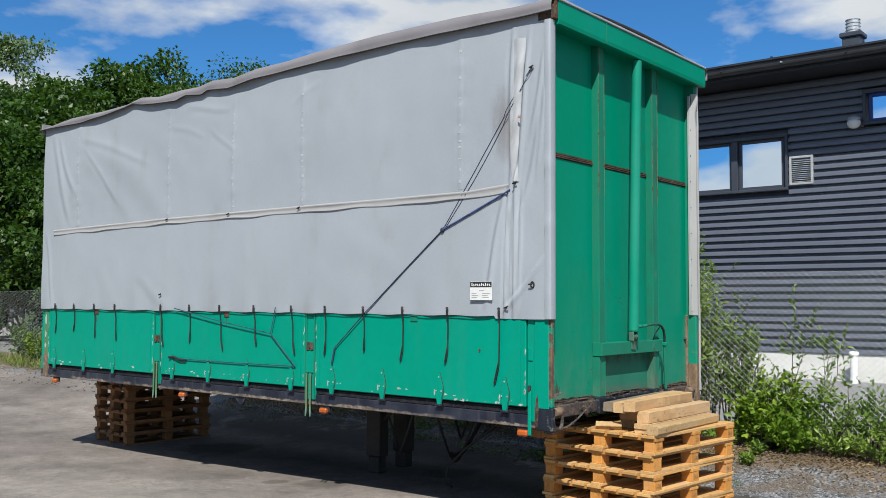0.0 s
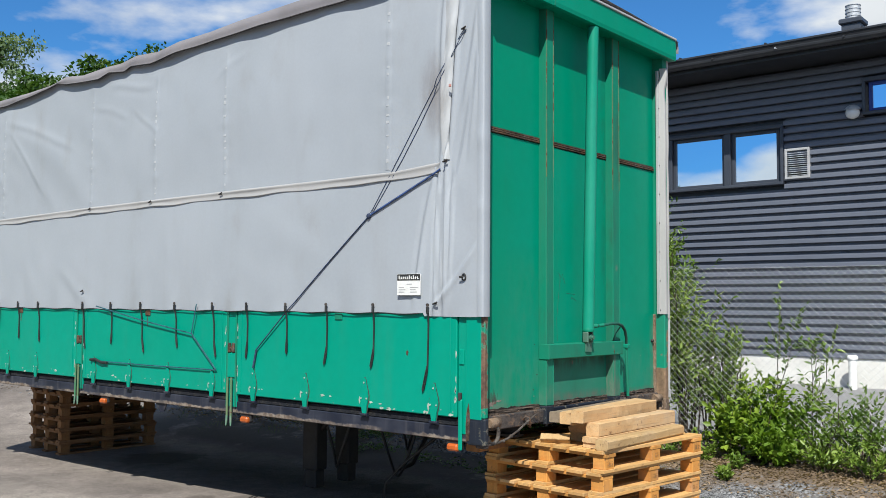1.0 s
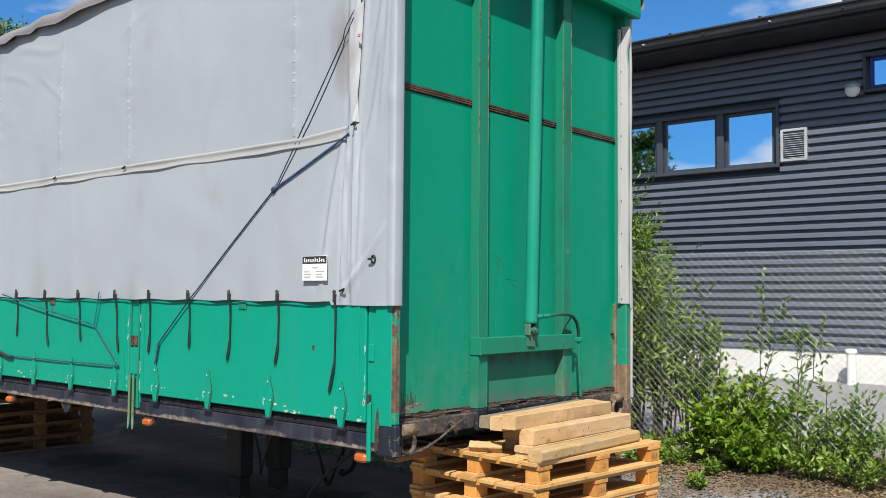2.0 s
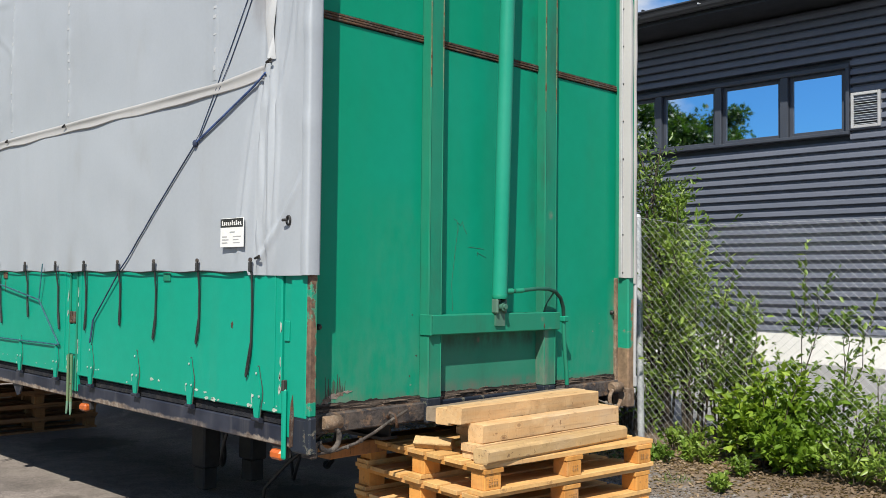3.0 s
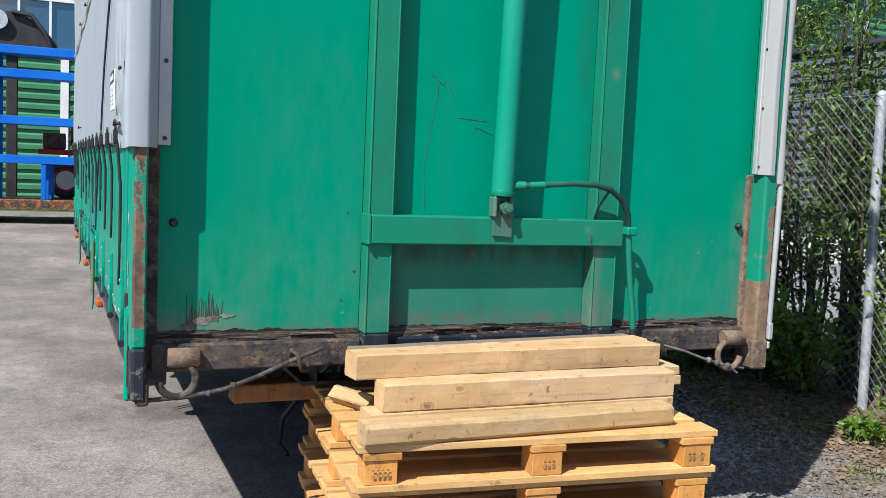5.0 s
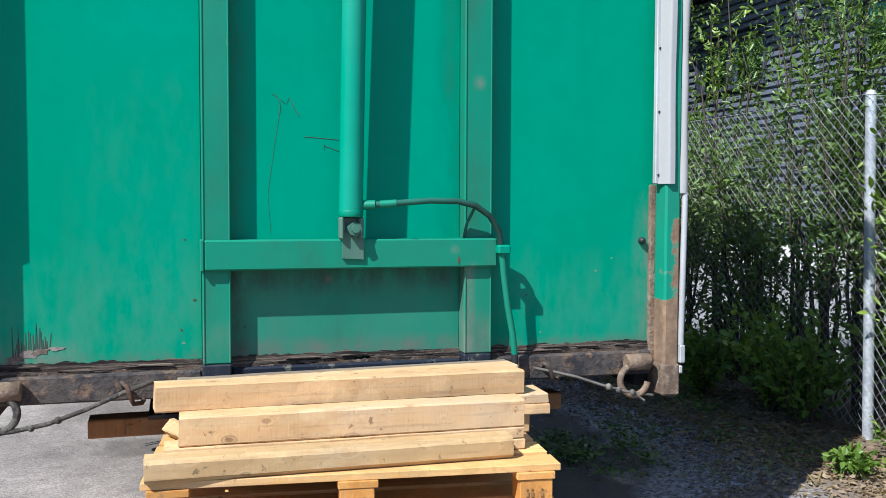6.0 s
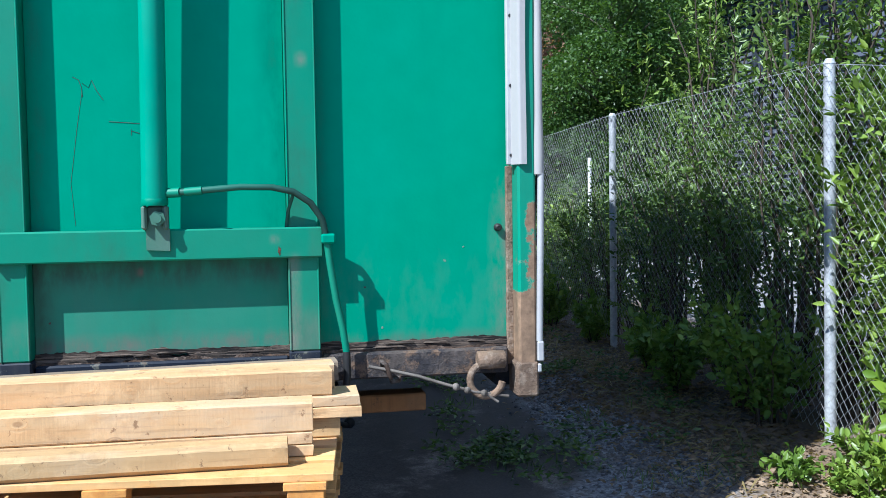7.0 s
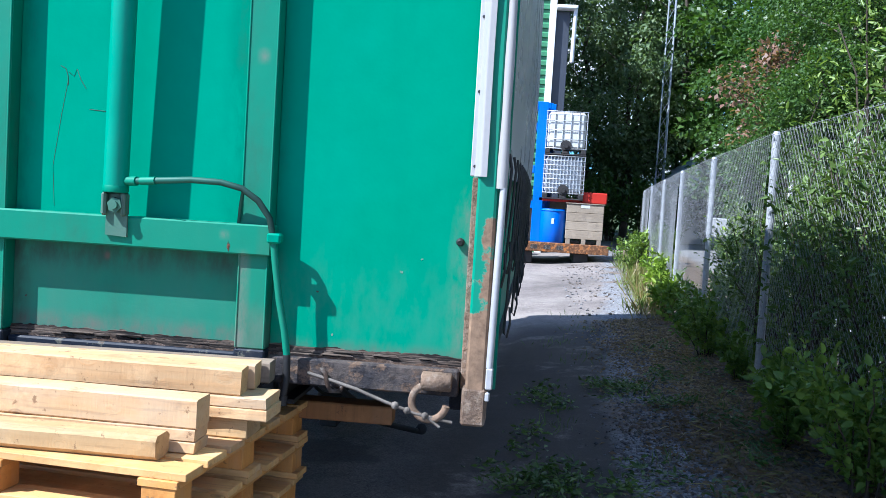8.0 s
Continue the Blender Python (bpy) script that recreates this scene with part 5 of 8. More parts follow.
def build_side():
    def cloth(u, v):
        x = -L + u * (L - 0.005)
        top = lerp(ROOF_EDGE, x) + 0.03
        hem = HEM + 0.003 + 0.004 * math.cos(2 * math.pi * (x + 0.45) / 0.46) * (1 if x < -0.5 else 0.2) - (0.018 if x > -0.5 else 0)
        z = hem + v * (top - hem)
        return (x, curtain_y(x, z), z)
    c = part("side_curtain", Shape().sheet(cloth, 520, 120), curtain_mat, body, "weathered grey side curtain")
    # pocket along the lap of the two sheets
    lap = [(-6.95, 2.457), (-4.66, 2.48), (-2.62, 2.482), (-1.5, 2.479), (-0.783, 2.479), (-0.36, 2.508)]

    # a flat flap with a round bead along its upper edge, loose below
    flap = [(0.0, 0.026), (0.007, 0.024), (0.012, 0.016), (0.010, 0.006), (0.006, 0.0), (0.007, -0.014), (0.010, -0.030), (0.012, -0.036), (0.004, -0.038), (0.0, -0.036)]

    def pocket(u, v):
        x = -6.95 + u * 6.59
        out, up = flap[min(int(v * (len(flap) - 1) + 0.5), len(flap) - 1)]
        sag = 0.006 * math.sin(9 * x) * math.sin(2.3 * x) if up < -0.01 else 0.0
        return (x, curtain_y(x, 2.48) + 0.003 - out * (1 + 0.3 * math.sin(5.2 * x + 1)), lerp(lap, x) + up + sag)
    part("seam_pocket", Shape().sheet(pocket, 200, 9), edge_cloth, c, "pale folded flap along the curtain")
    # loose crumpled strip near the front corner

    def strip(u, v):
        z = 3.60 - v * 1.06
        x = -0.325 + 0.105 * (1 - 0.45 * v) * u + 0.012 * math.sin(7 * v) - 0.02 * v
        return (x, curtain_y(x, z) - 0.006 - 0.014 * math.sin(math.pi * u) - 0.006 * math.sin(31 * v + 4 * u) * math.sin(math.pi * u), z)
    part("loose_strip", Shape().sheet(strip, 10, 70), seam_mat, c, "crumpled pale cloth strip")
    part("patch", Shape().box((-0.262, -0.085, 3.0), (-0.242, -0.078, 3.02), 0.002), red_mark, c, "faded red mark")
    # welded seams
    for x, z0, z1 in ((-6.42, 2.5, 3.66), (-4.66, 2.5, 3.62), (-3.60, 2.5, 3.6), (-2.62, 2.5, 3.64), (-0.83, 2.52, 3.74)):
        part("weld_seam", Shape().sheet(lambda u, v: (x - 0.034 + 0.068 * u, curtain_y(x - 0.034 + 0.068 * u, z0 + v * (z1 - z0)) + 0.0004 - 0.0022 * math.sin(math.pi * u), z0 + v * (z1 - z0)), 8, 90), curtain_mat, c, "welded cloth seam")
        s = Shape()
        rnd = random.Random(int(x * 100))
        z = z0 + 0.05
        while z < z1 - 0.1:
            w, h = 0.008 + 0.012 * rnd.random(), 0.008 + 0.022 * rnd.random()
            s.box((x - w, curtain_y(x, z) - 0.0032, z), (x + w * 0.6, curtain_y(x, z) - 0.0012, z + h), 0.002)
            z += 0.05 + (0.12 * rnd.random() if rnd.random() < 0.6 else 0)
        tagged(part("stitching", s, seam_mat, c), kind="stuff")
    # dark tube drawn along the hem over the drop sides as its shadow
    part("hem", Shape().tube([(x, -0.04, HEM + 0.001 + 0.004 * math.cos(2 * math.pi * (x + 0.45) / 0.46)) for x in np.arange(-L + 0.02, -0.5, 0.06)], 0.0035, 6), under_mat, c, "thin dark line drawn as the hem's shadow")
    # drop sides
    boards = [(-7.045, -4.89), (-4.76, -2.58), (-2.445, -0.228)]
    for a, b in boards:
        p = part("drop_side", Shape().box((a + 0.004, -0.022, DECK + 0.002), (b - 0.004, 0.02, HEM + 0.03), 0.006), green_side, body, "green steel drop side with chipped paint along its lower edge")
        part("end_bead", Shape().box((a + 0.05, -0.026, DECK + 0.03), (a + 0.058, -0.0215, HEM), 0.001), green_side, p)
        part("end_bead", Shape().box((b - 0.058, -0.026, DECK + 0.03), (b - 0.05, -0.0215, HEM), 0.001), green_side, p)
        rnd = random.Random(int(a * 10))
        for i in range(20):
            x = a + 0.03 + (b - a - 0.06) * rnd.random()
            big = rnd.random() ** 3
            blot("paint_chip", "y", -0.0222, x, DECK + 0.012 + 0.05 * rnd.random() ** 2, 0.006 + 0.03 * big, 0.004 + 0.012 * big, primer, p, int(1000 * x))
        for x in (a + 0.012, b - 0.012):
            for i in range(7):
                blot("paint_chip", "y", -0.0222, x + 0.01 * (rnd.random() - 0.5), 0.93 + 0.5 * rnd.random() ** 1.4, 0.006, 0.012 + 0.03 * rnd.random(), primer, p, int(1000 * x) + i)
    # posts between the drop sides
    for a, b in ((-4.89, -4.76), (-2.58, -2.445)):
        p = part("side_post", Shape().box((a + 0.005, -0.012, 0.80), (b - 0.005, 0.06, 3.70), 0.004), green_side, body, "green side post with worn latch")
        part("edge", Shape().box((a + 0.006, -0.024, 0.80), (a + 0.022, -0.012, HEM), 0.003), green_old, p)
        part("edge", Shape().box((b - 0.022, -0.024, 0.80), (b - 0.006, -0.012, HEM), 0.003), green_old, p)
        mx = (a + b) / 2
        for q in (-0.024, 0.024):
            lr = part("latch_rod", Shape().tube([(mx + q, -0.036, 0.735), (mx + q, -0.036, 1.03)], 0.0095, 8), green_post, p, "worn latch rod")
            part("rod_tip", Shape().tube([(mx + q, -0.036, 0.735), (mx + q * 1.1, -0.037, 0.69), (mx + q * 1.25, -0.040, 0.655)], [0.0095, 0.009, 0.005], 8), pale_wear, lr, "worn pale rod tip")
            part("latch_hook", Shape().box((mx + q - 0.018, -0.03, 1.225), (mx + q + 0.012, -0.012, 1.30), 0.005), rust, p, "rusted latch hook")
        part("catch", Shape().box((mx - 0.03, -0.026, 1.245), (mx + 0.03, -0.013, 1.268), 0.003), rust, p)
        part("latch_plate", Shape().box((mx - 0.048, -0.022, 1.03), (mx + 0.048, -0.013, 1.22), 0.004), green_side, p)
    p = part("side_post", Shape().box((-0.224, -0.012, 0.80), (-0.16, 0.03, HEM + 0.03), 0.004), green_side, body, "green side post with a latch")
    part("latch_rod", Shape().box((-0.215, -0.032, 0.70), (-0.185, -0.012, 1.02), 0.008), green_side, p)
    part("latch_plate", Shape().box((-0.215, -0.02, 1.235), (-0.175, -0.012, 1.33), 0.004), green_side, p)
    part("slot", Shape().box((-0.212, -0.034, 1.01), (-0.192, -0.012, 1.06), 0.003), under_mat, p)
    part("corner_plate", Shape().box((-0.155, -0.026, DECK), (-0.034, 0.0, HEM + 0.02), 0.004), green_side, body, "green corner plate")
    part("corner_plate", Shape().box((-0.155, -0.026, 0.75), (-0.034, 0.0, DECK - 0.004), 0.006), navy, body, "navy lower corner plate with bare patches")
    part("rust_streak", Shape().prism([(-0.15, 0.76), (-0.125, 0.77), (-0.118, 0.90), (-0.128, 1.0), (-0.142, 0.96), (-0.152, 0.86)], 1, -0.0285, -0.0255), rust, body, "bare rusty streak")
    p = part("side_post", Shape().box((-7.15, -0.02, 0.79), (-7.06, 0.05, 3.70), 0.006), green_post, body, "rusting green rear post")
    part("foot", Shape().box((-7.155, -0.023, 0.75), (-7.055, 0.05, 1.02), 0.006), dusty_rust, p, "bare rusty foot")
    for i, (z, rz) in enumerate(((1.42, 0.08), (1.25, 0.05), (1.12, 0.04))):
        blot("paint_chip", "y", -0.0202, -7.11, z, 0.028, rz, primer, p, 900 + i, "pale bare primer")
    # side rail below
    r = part("side_rail", Shape().box((-L, 0.004, 0.845), (-0.16, 0.10, DECK - 0.006), 0.006), rail_mat, body, "black side rail with rust")
    part("flange", Shape().box((-L, -0.008, RAIL), (-0.16, 0.10, 0.845), 0.005), flange_mat, r, "dusty worn lower flange")
    part("bracket_plate", Shape().prism([(-3.60, 0.76), (-3.42, 0.76), (-3.46, 0.69), (-3.51, 0.675)], 1, 0.01, 0.02), flange_mat, r)
    # hinges of the drop sides
    h = None
    for x in (-6.884, -6.24, -5.642, -4.547, -3.956, -3.369, -2.753, -2.231, -1.641, -1.036, -0.413):
        if h is None:
            out = [(-0.003, 1.105), (0.005, 1.105), (0.016, 1.06), (0.030, 1.015), (0.036, 0.985), (0.034, 0.955), (0.024, 0.915), (0.016, 0.862), (-0.016, 0.862), (-0.026, 0.915), (-0.037, 0.955), (-0.038, 0.985), (-0.028, 1.02), (-0.014, 1.06)]
            h = part("hinge", Shape().prism(out, 1, -0.033, -0.0235), green_side, body, "slim green strap hinge")
            k = part("knuckle", Shape().tube([(-0.034, -0.029, 0.858), (0.030, -0.029, 0.858)], 0.010, 10).tube([(0.030, -0.029, 0.858), (0.036, -0.029, 0.858)], 0.013, 10), flange_mat, h)
            bolts = [part("bolt", Shape().tube([(bx, -0.034, bz), (bx, -0.037, bz)], 0.0065, 8), primer, h) for bx, bz in ((0.0, 1.075), (-0.026, 0.968), (0.026, 0.968))]
            # dark plate round the hinge stands in for its shadow gap
            k2 = part("grime_line", Shape().prism([(0.004 + 1.16 * (x_ - 0.004) + (0.003 if x_ > 0 else -0.0025), 0.97 + 1.035 * (z_ - 0.97)) for x_, z_ in out], 1, -0.0234, -0.0216), scratch_shadow_mat, h)
            k3 = blot("paint_chip", "y", -0.0225, -0.05, 0.955, 0.009, 0.03, primer, h, 77)
            h.location = (x, 0, 0)
        else:
            h2 = part("hinge", None, None, body, "slim green strap hinge", data=h.data)
            h2.location = (x, 0, 0)
            for kk in (k, k2, k3, *bolts):
                part(kk.name.split(".")[0], None, None, h2, data=kk.data)
    # rubber straps that hold the curtain down: a stem, then a loose tail
    straps = [(-6.852, 0.33, -0.02), (-6.438, 0.30, -0.03), (-6.01, 0.36, 0.0), (-5.591, 0.38, 0.01), (-4.735, 0.42, 0.03), (-4.246, 0.36, -0.01), (-3.763, 0.42, 0.035), (-3.253, 0.36, 0.02), (-2.734, 0.42, 0.03), (-2.301, 0.41, -0.02), (-1.843, 0.36, -0.005), (-1.405, 0.42, -0.035), (-0.942, 0.42, -0.035), (-0.451, 0.55, -0.055)]
    for i, (x, ln, sway) in enumerate(straps):
        z0, z1, z2 = 1.60, 1.60 - ln * 0.72, 1.60 - ln
        s = Shape()
        m = (sway * 0.15, -0.036)
        s.box((x - 0.008, -0.062, z0 - 0.05), (x + 0.008, -0.046, z0), 0.004)
        s.tube([(x, -0.054, z0 - 0.02), (x + 0.002, -0.046, z0 - 0.06), (x + m[0], -0.034, (z0 + z1) / 2), (x + sway * 0.25, -0.033, z1)], 0.0055, 8)
        bx, dx = x + sway * 0.25, sway * 0.75
        for q in (-0.0065, 0.0065):
            s.tube([(bx + q * 0.4, -0.034, z1 + 0.01), (bx + q + dx * 0.3, -0.033, z1 - (z1 - z2) * 0.3), (bx + q + dx * 0.9, -0.033, z2 + 0.012), (bx + dx, -0.033, z2)], 0.0045, 6)
        for w in (0.35, 0.68):
            s.box((bx + dx * w - 0.009, -0.038, z1 - (z1 - z2) * w - 0.004), (bx + dx * w + 0.009, -0.028, z1 - (z1 - z2) * w + 0.004), 0.002)
        st = part("rubber_strap", s, rubber, body, "black rubber tie strap")
        part("eyelet", Shape().tube([(x, -0.05, z0 + 0.008), (x, -0.058, z0 + 0.008)], 0.011, 10), rust_dark, st)
    # ropes
    def rope(pts, mat, r=0.007, name="rope", label="taut lashing rope", drape=False):
        s = Shape()
        if drape:
            # the rope lies on the cloth
            fine = []
            for a, b in zip(pts, pts[1:]):
                for q in range(12):
                    p = Vector(a).lerp(Vector(b), q / 12)
                    fine.append((p.x, min(curtain_y(p.x, p.z), curtain_y(p.x + 0.03, p.z), curtain_y(p.x - 0.03, p.z)) - r if p.z > HEM else p.y, p.z))
            pts = fine + [pts[-1]]
        for a, b in zip(pts, pts[1:]):
            a, b = Vector(a), Vector(b)
            for side in (-1, 1):
                k = Vector((0.55 * r * side, 0, 0.4 * r * side))
                s.tube([a + k, (a + b) / 2 + k * 1.2, b + k], r * 0.55, 6)
        return part(name, s, mat, body, label)
    ky = curtain_y(-1.0, 2.216) - 0.009
    rope([(-0.160, -0.092, 3.374), (-0.60, -0.084, 2.775), (-1.0, ky - 0.004, 2.218)], rope_mat, 0.0034, drape=True)
    rope([(-0.150, -0.092, 3.362), (-0.553, -0.086, 2.775), (-0.70, -0.084, 2.575), (-0.985, ky - 0.004, 2.218)], rope_mat, 0.0034, drape=True)
    rope([(-0.359, -0.078, 2.482), (-1.0, ky, 2.216)], rope_blue, 0.009, label="dark blue lashing rope", drape=True)
    kn = rope([(-1.0, ky, 2.216), (-1.834, -0.042, 1.56), (-2.19, -0.036, 1.26), (-2.224, -0.038, 1.12)], rope_mat, 0.008, drape=True)
    part("knot", Shape().ball((-1.0, ky, 2.216), (0.02, 0.014, 0.02), 10), rope_mat, kn)
    rope([(-4.487, -0.055, 1.578), (-3.75, -0.05, 1.46), (-3.016, -0.045, 1.362), (-2.942, -0.055, 1.60)], rope_green, 0.0055, label="faded teal rope tied to the drop side")
    rope([(-3.016, -0.045, 1.362), (-2.686, -0.038, 1.08), (-3.6, -0.036, 1.072), (-4.588, -0.036, 1.075)], rope_green, 0.0055, label="faded teal rope along the drop side")
    part("rubber_strap", Shape().tube([(-4.588, -0.04, 1.082), (-4.5, -0.04, 1.09), (-4.40, -0.04, 1.066), (-4.30, -0.04, 1.066)], 0.012, 8), rubber, body, "black rubber tie strap")
    # hooks on the curtain
    part("curtain_eyelet", Shape().tube([(-0.16 + 0.014 * math.cos(a), curtain_y(-0.16, 1.785) - 0.006, 1.785 + 0.02 * math.sin(a)) for a in np.linspace(0, 2 * math.pi, 15)], 0.005, 6).box((-0.186, -0.066, 1.779), (-0.15, -0.056, 1.792), 0.004), under_mat, body, "black ring eyelet")
    for x, z in ((-0.30, 2.53), (-0.16, 3.37), (-4.75, 1.72), (-0.385, 1.62), (-4.66, 2.49), (-3.66, 2.49), (-2.66, 2.49)):
        part("hook", Shape().tube([(x, curtain_y(x, z) - 0.002, z), (x - 0.012, curtain_y(x, z) - 0.022, z - 0.006), (x + 0.02, curtain_y(x, z) - 0.02, z + 0.006)], 0.006, 6), under_mat, body, "small black hook")
    # label on the curtain
    off = min(curtain_y(-0.716 + 0.0205 * i, 1.671 + 0.0141 * j) for i in range(11) for j in range(11)) + 0.068
    st = part("sticker", Shape().box((-0.716, -0.0735, 1.671), (-0.511, -0.068, 1.812), 0.001), sticker_white, body, "white label with a black printed heading")
    part("heading", Shape().box((-0.714, -0.0745, 1.768), (-0.513, -0.0737, 1.81)), sticker_black, st)
    s = Shape()
    x = -0.70
    rnd = random.Random(2)
    for i in range(10):
        s.box((x, -0.0755, 1.777), (x + 0.008, -0.0747, 1.777 + (0.024 if i in (0, 5, 7) else 0.017)), 0).box((x + 0.009, -0.0755, 1.777 + 0.005 * (i % 3)), (x + 0.014, -0.0747, 1.781 + 0.005 * (i % 3)), 0)
        x += 0.018
    tagged(part("heading_print", s, sticker_white, st, "pale printed bars"), kind="stuff")
    s = Shape()
    for z, a, b in ((1.742, -0.63, -0.585), (1.72, -0.70, -0.655), (1.72, -0.60, -0.53), (1.705, -0.70, -0.64), (1.705, -0.60, -0.55), (1.69, -0.70, -0.65), (1.69, -0.60, -0.54)):
        s.box((a, -0.0745, z), (b, -0.0737, z + 0.005), 0)
    tagged(part("small_print", s, sticker_grey, st, "grey printed bars"), kind="stuff")
    st.location = (0, off, 0)
    # small rusty plates at the top of the drop sides, and marker lamps below
    for x, m in ((-3.72, rust), (-6.02, rust), (-1.34, green_old)):
        part("wear_plate", Shape().box((x, -0.03, 1.50), (x + 0.075, -0.0225, 1.545), 0.003), m, body)
        if m is rust:
            blot("rust_streak", "y", -0.0222, x + 0.03, 1.455, 0.010, 0.055, m, body, int(-10 * x), "rust streak running down")
    blot("rust_spot", "y", -0.0222, -0.652, 1.29, 0.014, 0.02, rust, body, 5)
    for x in (-0.27, -2.35, -4.397, -6.898):
        lp = part("marker_lamp", Shape().box((x - 0.045, -0.026, 0.69), (x + 0.045, 0.02, 0.735), 0.012), amber, body, "amber marker lamp")
        part("lamp_base", Shape().box((x - 0.06, 0.004, 0.70), (x + 0.06, 0.03, 0.765), 0.004), under_mat, lp)


build_side()


def build_roof_and_rest():
    n = 150
    # roof cloth, slightly arched, then its loose edge hanging over the curtain
    def top(u, v):
        x = -L - 0.05 + u * (L + 0.085)
        y = -0.062 + v * (W + 0.13)
        arch = 0.05 * math.sin(math.pi * v)
        return (x, y, lerp(ROOF_TOP, x) + arch * min(1, 4 * v, 4 - 4 * v) + 0.004)
    r = part("roof_cloth", Shape().sheet(top, n, 20), roof_mat, body, "dark grey tarpaulin roof with a wavy hanging edge")

    def edge(u, v):
        x = -L - 0.05 + u * (L + 0.075)
        hi, lo = lerp(ROOF_TOP, x) + 0.004, lerp(ROOF_EDGE, x)
        lo = min(lo, hi - 0.02)
        wave = math.sin(5.1 * x) + 0.6 * math.sin(11.3 * x + 1)
        return (x, -0.062 - 0.008 * math.sin(math.pi * min(v * 1.2, 1)) - v * (0.012 + 0.006 * wave), hi + v * (lo - hi))
    part("roof_edge", Shape().sheet(edge, 260, 8), roof_mat, r, "wavy hanging edge")

    def edge2(u, v):
        x, y, z = edge(u, v)
        return (x, W - y, z)
    part("roof_edge", Shape().sheet(edge2, 200, 6), roof_mat, r, "wavy hanging edge")
    part("edge_bead", Shape().tube([edge(u, 1.0) for u in np.linspace(0, 1, 200)], 0.006, 6), under_mat, r)
    part("rear_edge", Shape().box((-L - 0.06, -0.06, 3.66), (-L - 0.03, W + 0.06, 3.78), 0.004), roof_mat, r)
    # the far long side, seen edge on
    far = 2.497

    def far_y(x):
        return 2.534 + 0.045 * (1 - math.exp(x / 0.8))

    def far_cloth(u, v):
        x = -L + u * (L - 0.05)
        loose = 1 - math.exp(2.5 * x)
        return (x, far_y(x) + loose * (0.02 * math.sin(math.pi * v) + 0.006 * math.sin(23 * u + 2 * v) + 0.006 * noise.noise((x * 2.2, v * 5, 7.0))), HEM + v * 2.2)
    part("side_curtain", Shape().sheet(far_cloth, 160, 30), sheen_cloth, body, "weathered grey side curtain")
    for a, b in ((-7.045, -4.89), (-4.76, -2.58), (-2.445, -0.16)):
        part("drop_side", Shape().box((a, far - 0.02, DECK), (b, far + 0.022, HEM + 0.03), 0.006), green_side, body, "green steel drop side")
    for a, b in ((-4.89, -4.76), (-2.58, -2.445), (-L, -7.05)):
        part("side_post", Shape().box((a + 0.005, far - 0.06, 0.78), (b - 0.005, far + 0.012, 3.7), 0.004), green_side, body)
    part("side_rail", Shape().box((-L, far - 0.10, RAIL), (-0.16, far, DECK - 0.004), 0.006), rail_mat, body)
    rnd = random.Random(4)
    for i in range(30):
        x = -0.14 - i * 0.235
        y = far_y(x) + 0.008
        ln = 0.34 + 0.34 * rnd.random()
        d, e = 0.05 * (rnd.random() - 0.5), 0.006 + 0.008 * rnd.random()
        s = Shape().tube([(x, y, 1.63), (x, y + 0.010, 1.58), (x + 0.3 * d, y + 0.004, 1.45), (x + d, y - 0.010, 1.62 - ln)], 0.0052, 6)
        # the loose tail folds back on itself
        s.tube([(x + d, y - 0.010, 1.62 - ln), (x + d + 0.012, y + e - 0.01, 1.605 - ln), (x + d + 0.02, y + e, 1.66 - ln), (x + d, y + 0.5 * e, 1.72 - ln)], 0.0045, 6)
        part("rubber_strap", s, rubber, body, "black rubber tie strap")
    # rear wall and deck
    part("rear_door", Shape().box((-L - 0.02, 0.0, 0.80), (-L + 0.03, W / 2 - 0.005, 3.66), 0.006), green_side, body, "green rear door")
    part("rear_door", Shape().box((-L - 0.02, W / 2 + 0.005, 0.80), (-L + 0.03, W, 3.66), 0.006), green_side, body, "green rear door")
    part("deck", Shape().box((-L + 0.02, 0.02, 0.86), (-0.2, W - 0.02, 0.905)), under_mat, body, "dark underside of the deck")
    for y in (0.62, 1.80):
        part("chassis_beam", Shape().prism([(y - 0.05, 0.72), (y + 0.05, 0.72), (y + 0.05, 0.735), (y + 0.006, 0.735), (y + 0.006, 0.845), (y + 0.05, 0.845), (y + 0.05, 0.86), (y - 0.05, 0.86), (y - 0.05, 0.845), (y - 0.006, 0.845), (y - 0.006, 0.735), (y - 0.05, 0.735)], 0, -L + 0.05, -0.2), under_mat, body, "black steel chassis beam")
    for i in range(12):
        x = -0.6 - i * 0.56
        part("cross_member", Shape().box((x - 0.025, 0.1, 0.79), (x + 0.025, W - 0.1, 0.862), 0.004), under_mat, body)
    # folded support legs and slack cables under the deck
    for x, y in ((-2.70, 1.05), (-2.72, 1.46)):
        lg = part("support_leg", Shape().box((x - 0.09, y - 0.07, 0.16), (x + 0.09, y + 0.07, 0.86), 0.012), under_mat, body, "thick black folded support leg")
        part("foot", Shape().box((x - 0.07, y - 0.055, 0.004), (x + 0.07, y + 0.055, 0.16), 0.008), under_mat, lg)
        part("brace", Shape().tube([(x, y, 0.45), (x + 0.5, y, 0.86)], 0.02, 8), under_mat, lg)
    for x, y, d, z in ((-2.35, 0.98, 0.24, 0.60), (-1.9, 1.25, 0.3, 0.66), (-2.1, 1.6, 0.2, 0.5)):
        part("cable_loop", Shape().tube([(x + d * math.cos(a), y + 0.1 * math.sin(2 * a), 0.83 + z * math.sin(a)) for a in np.linspace(math.pi, 2 * math.pi, 18)], 0.012, 8), rubber, body, "slack black air hose")
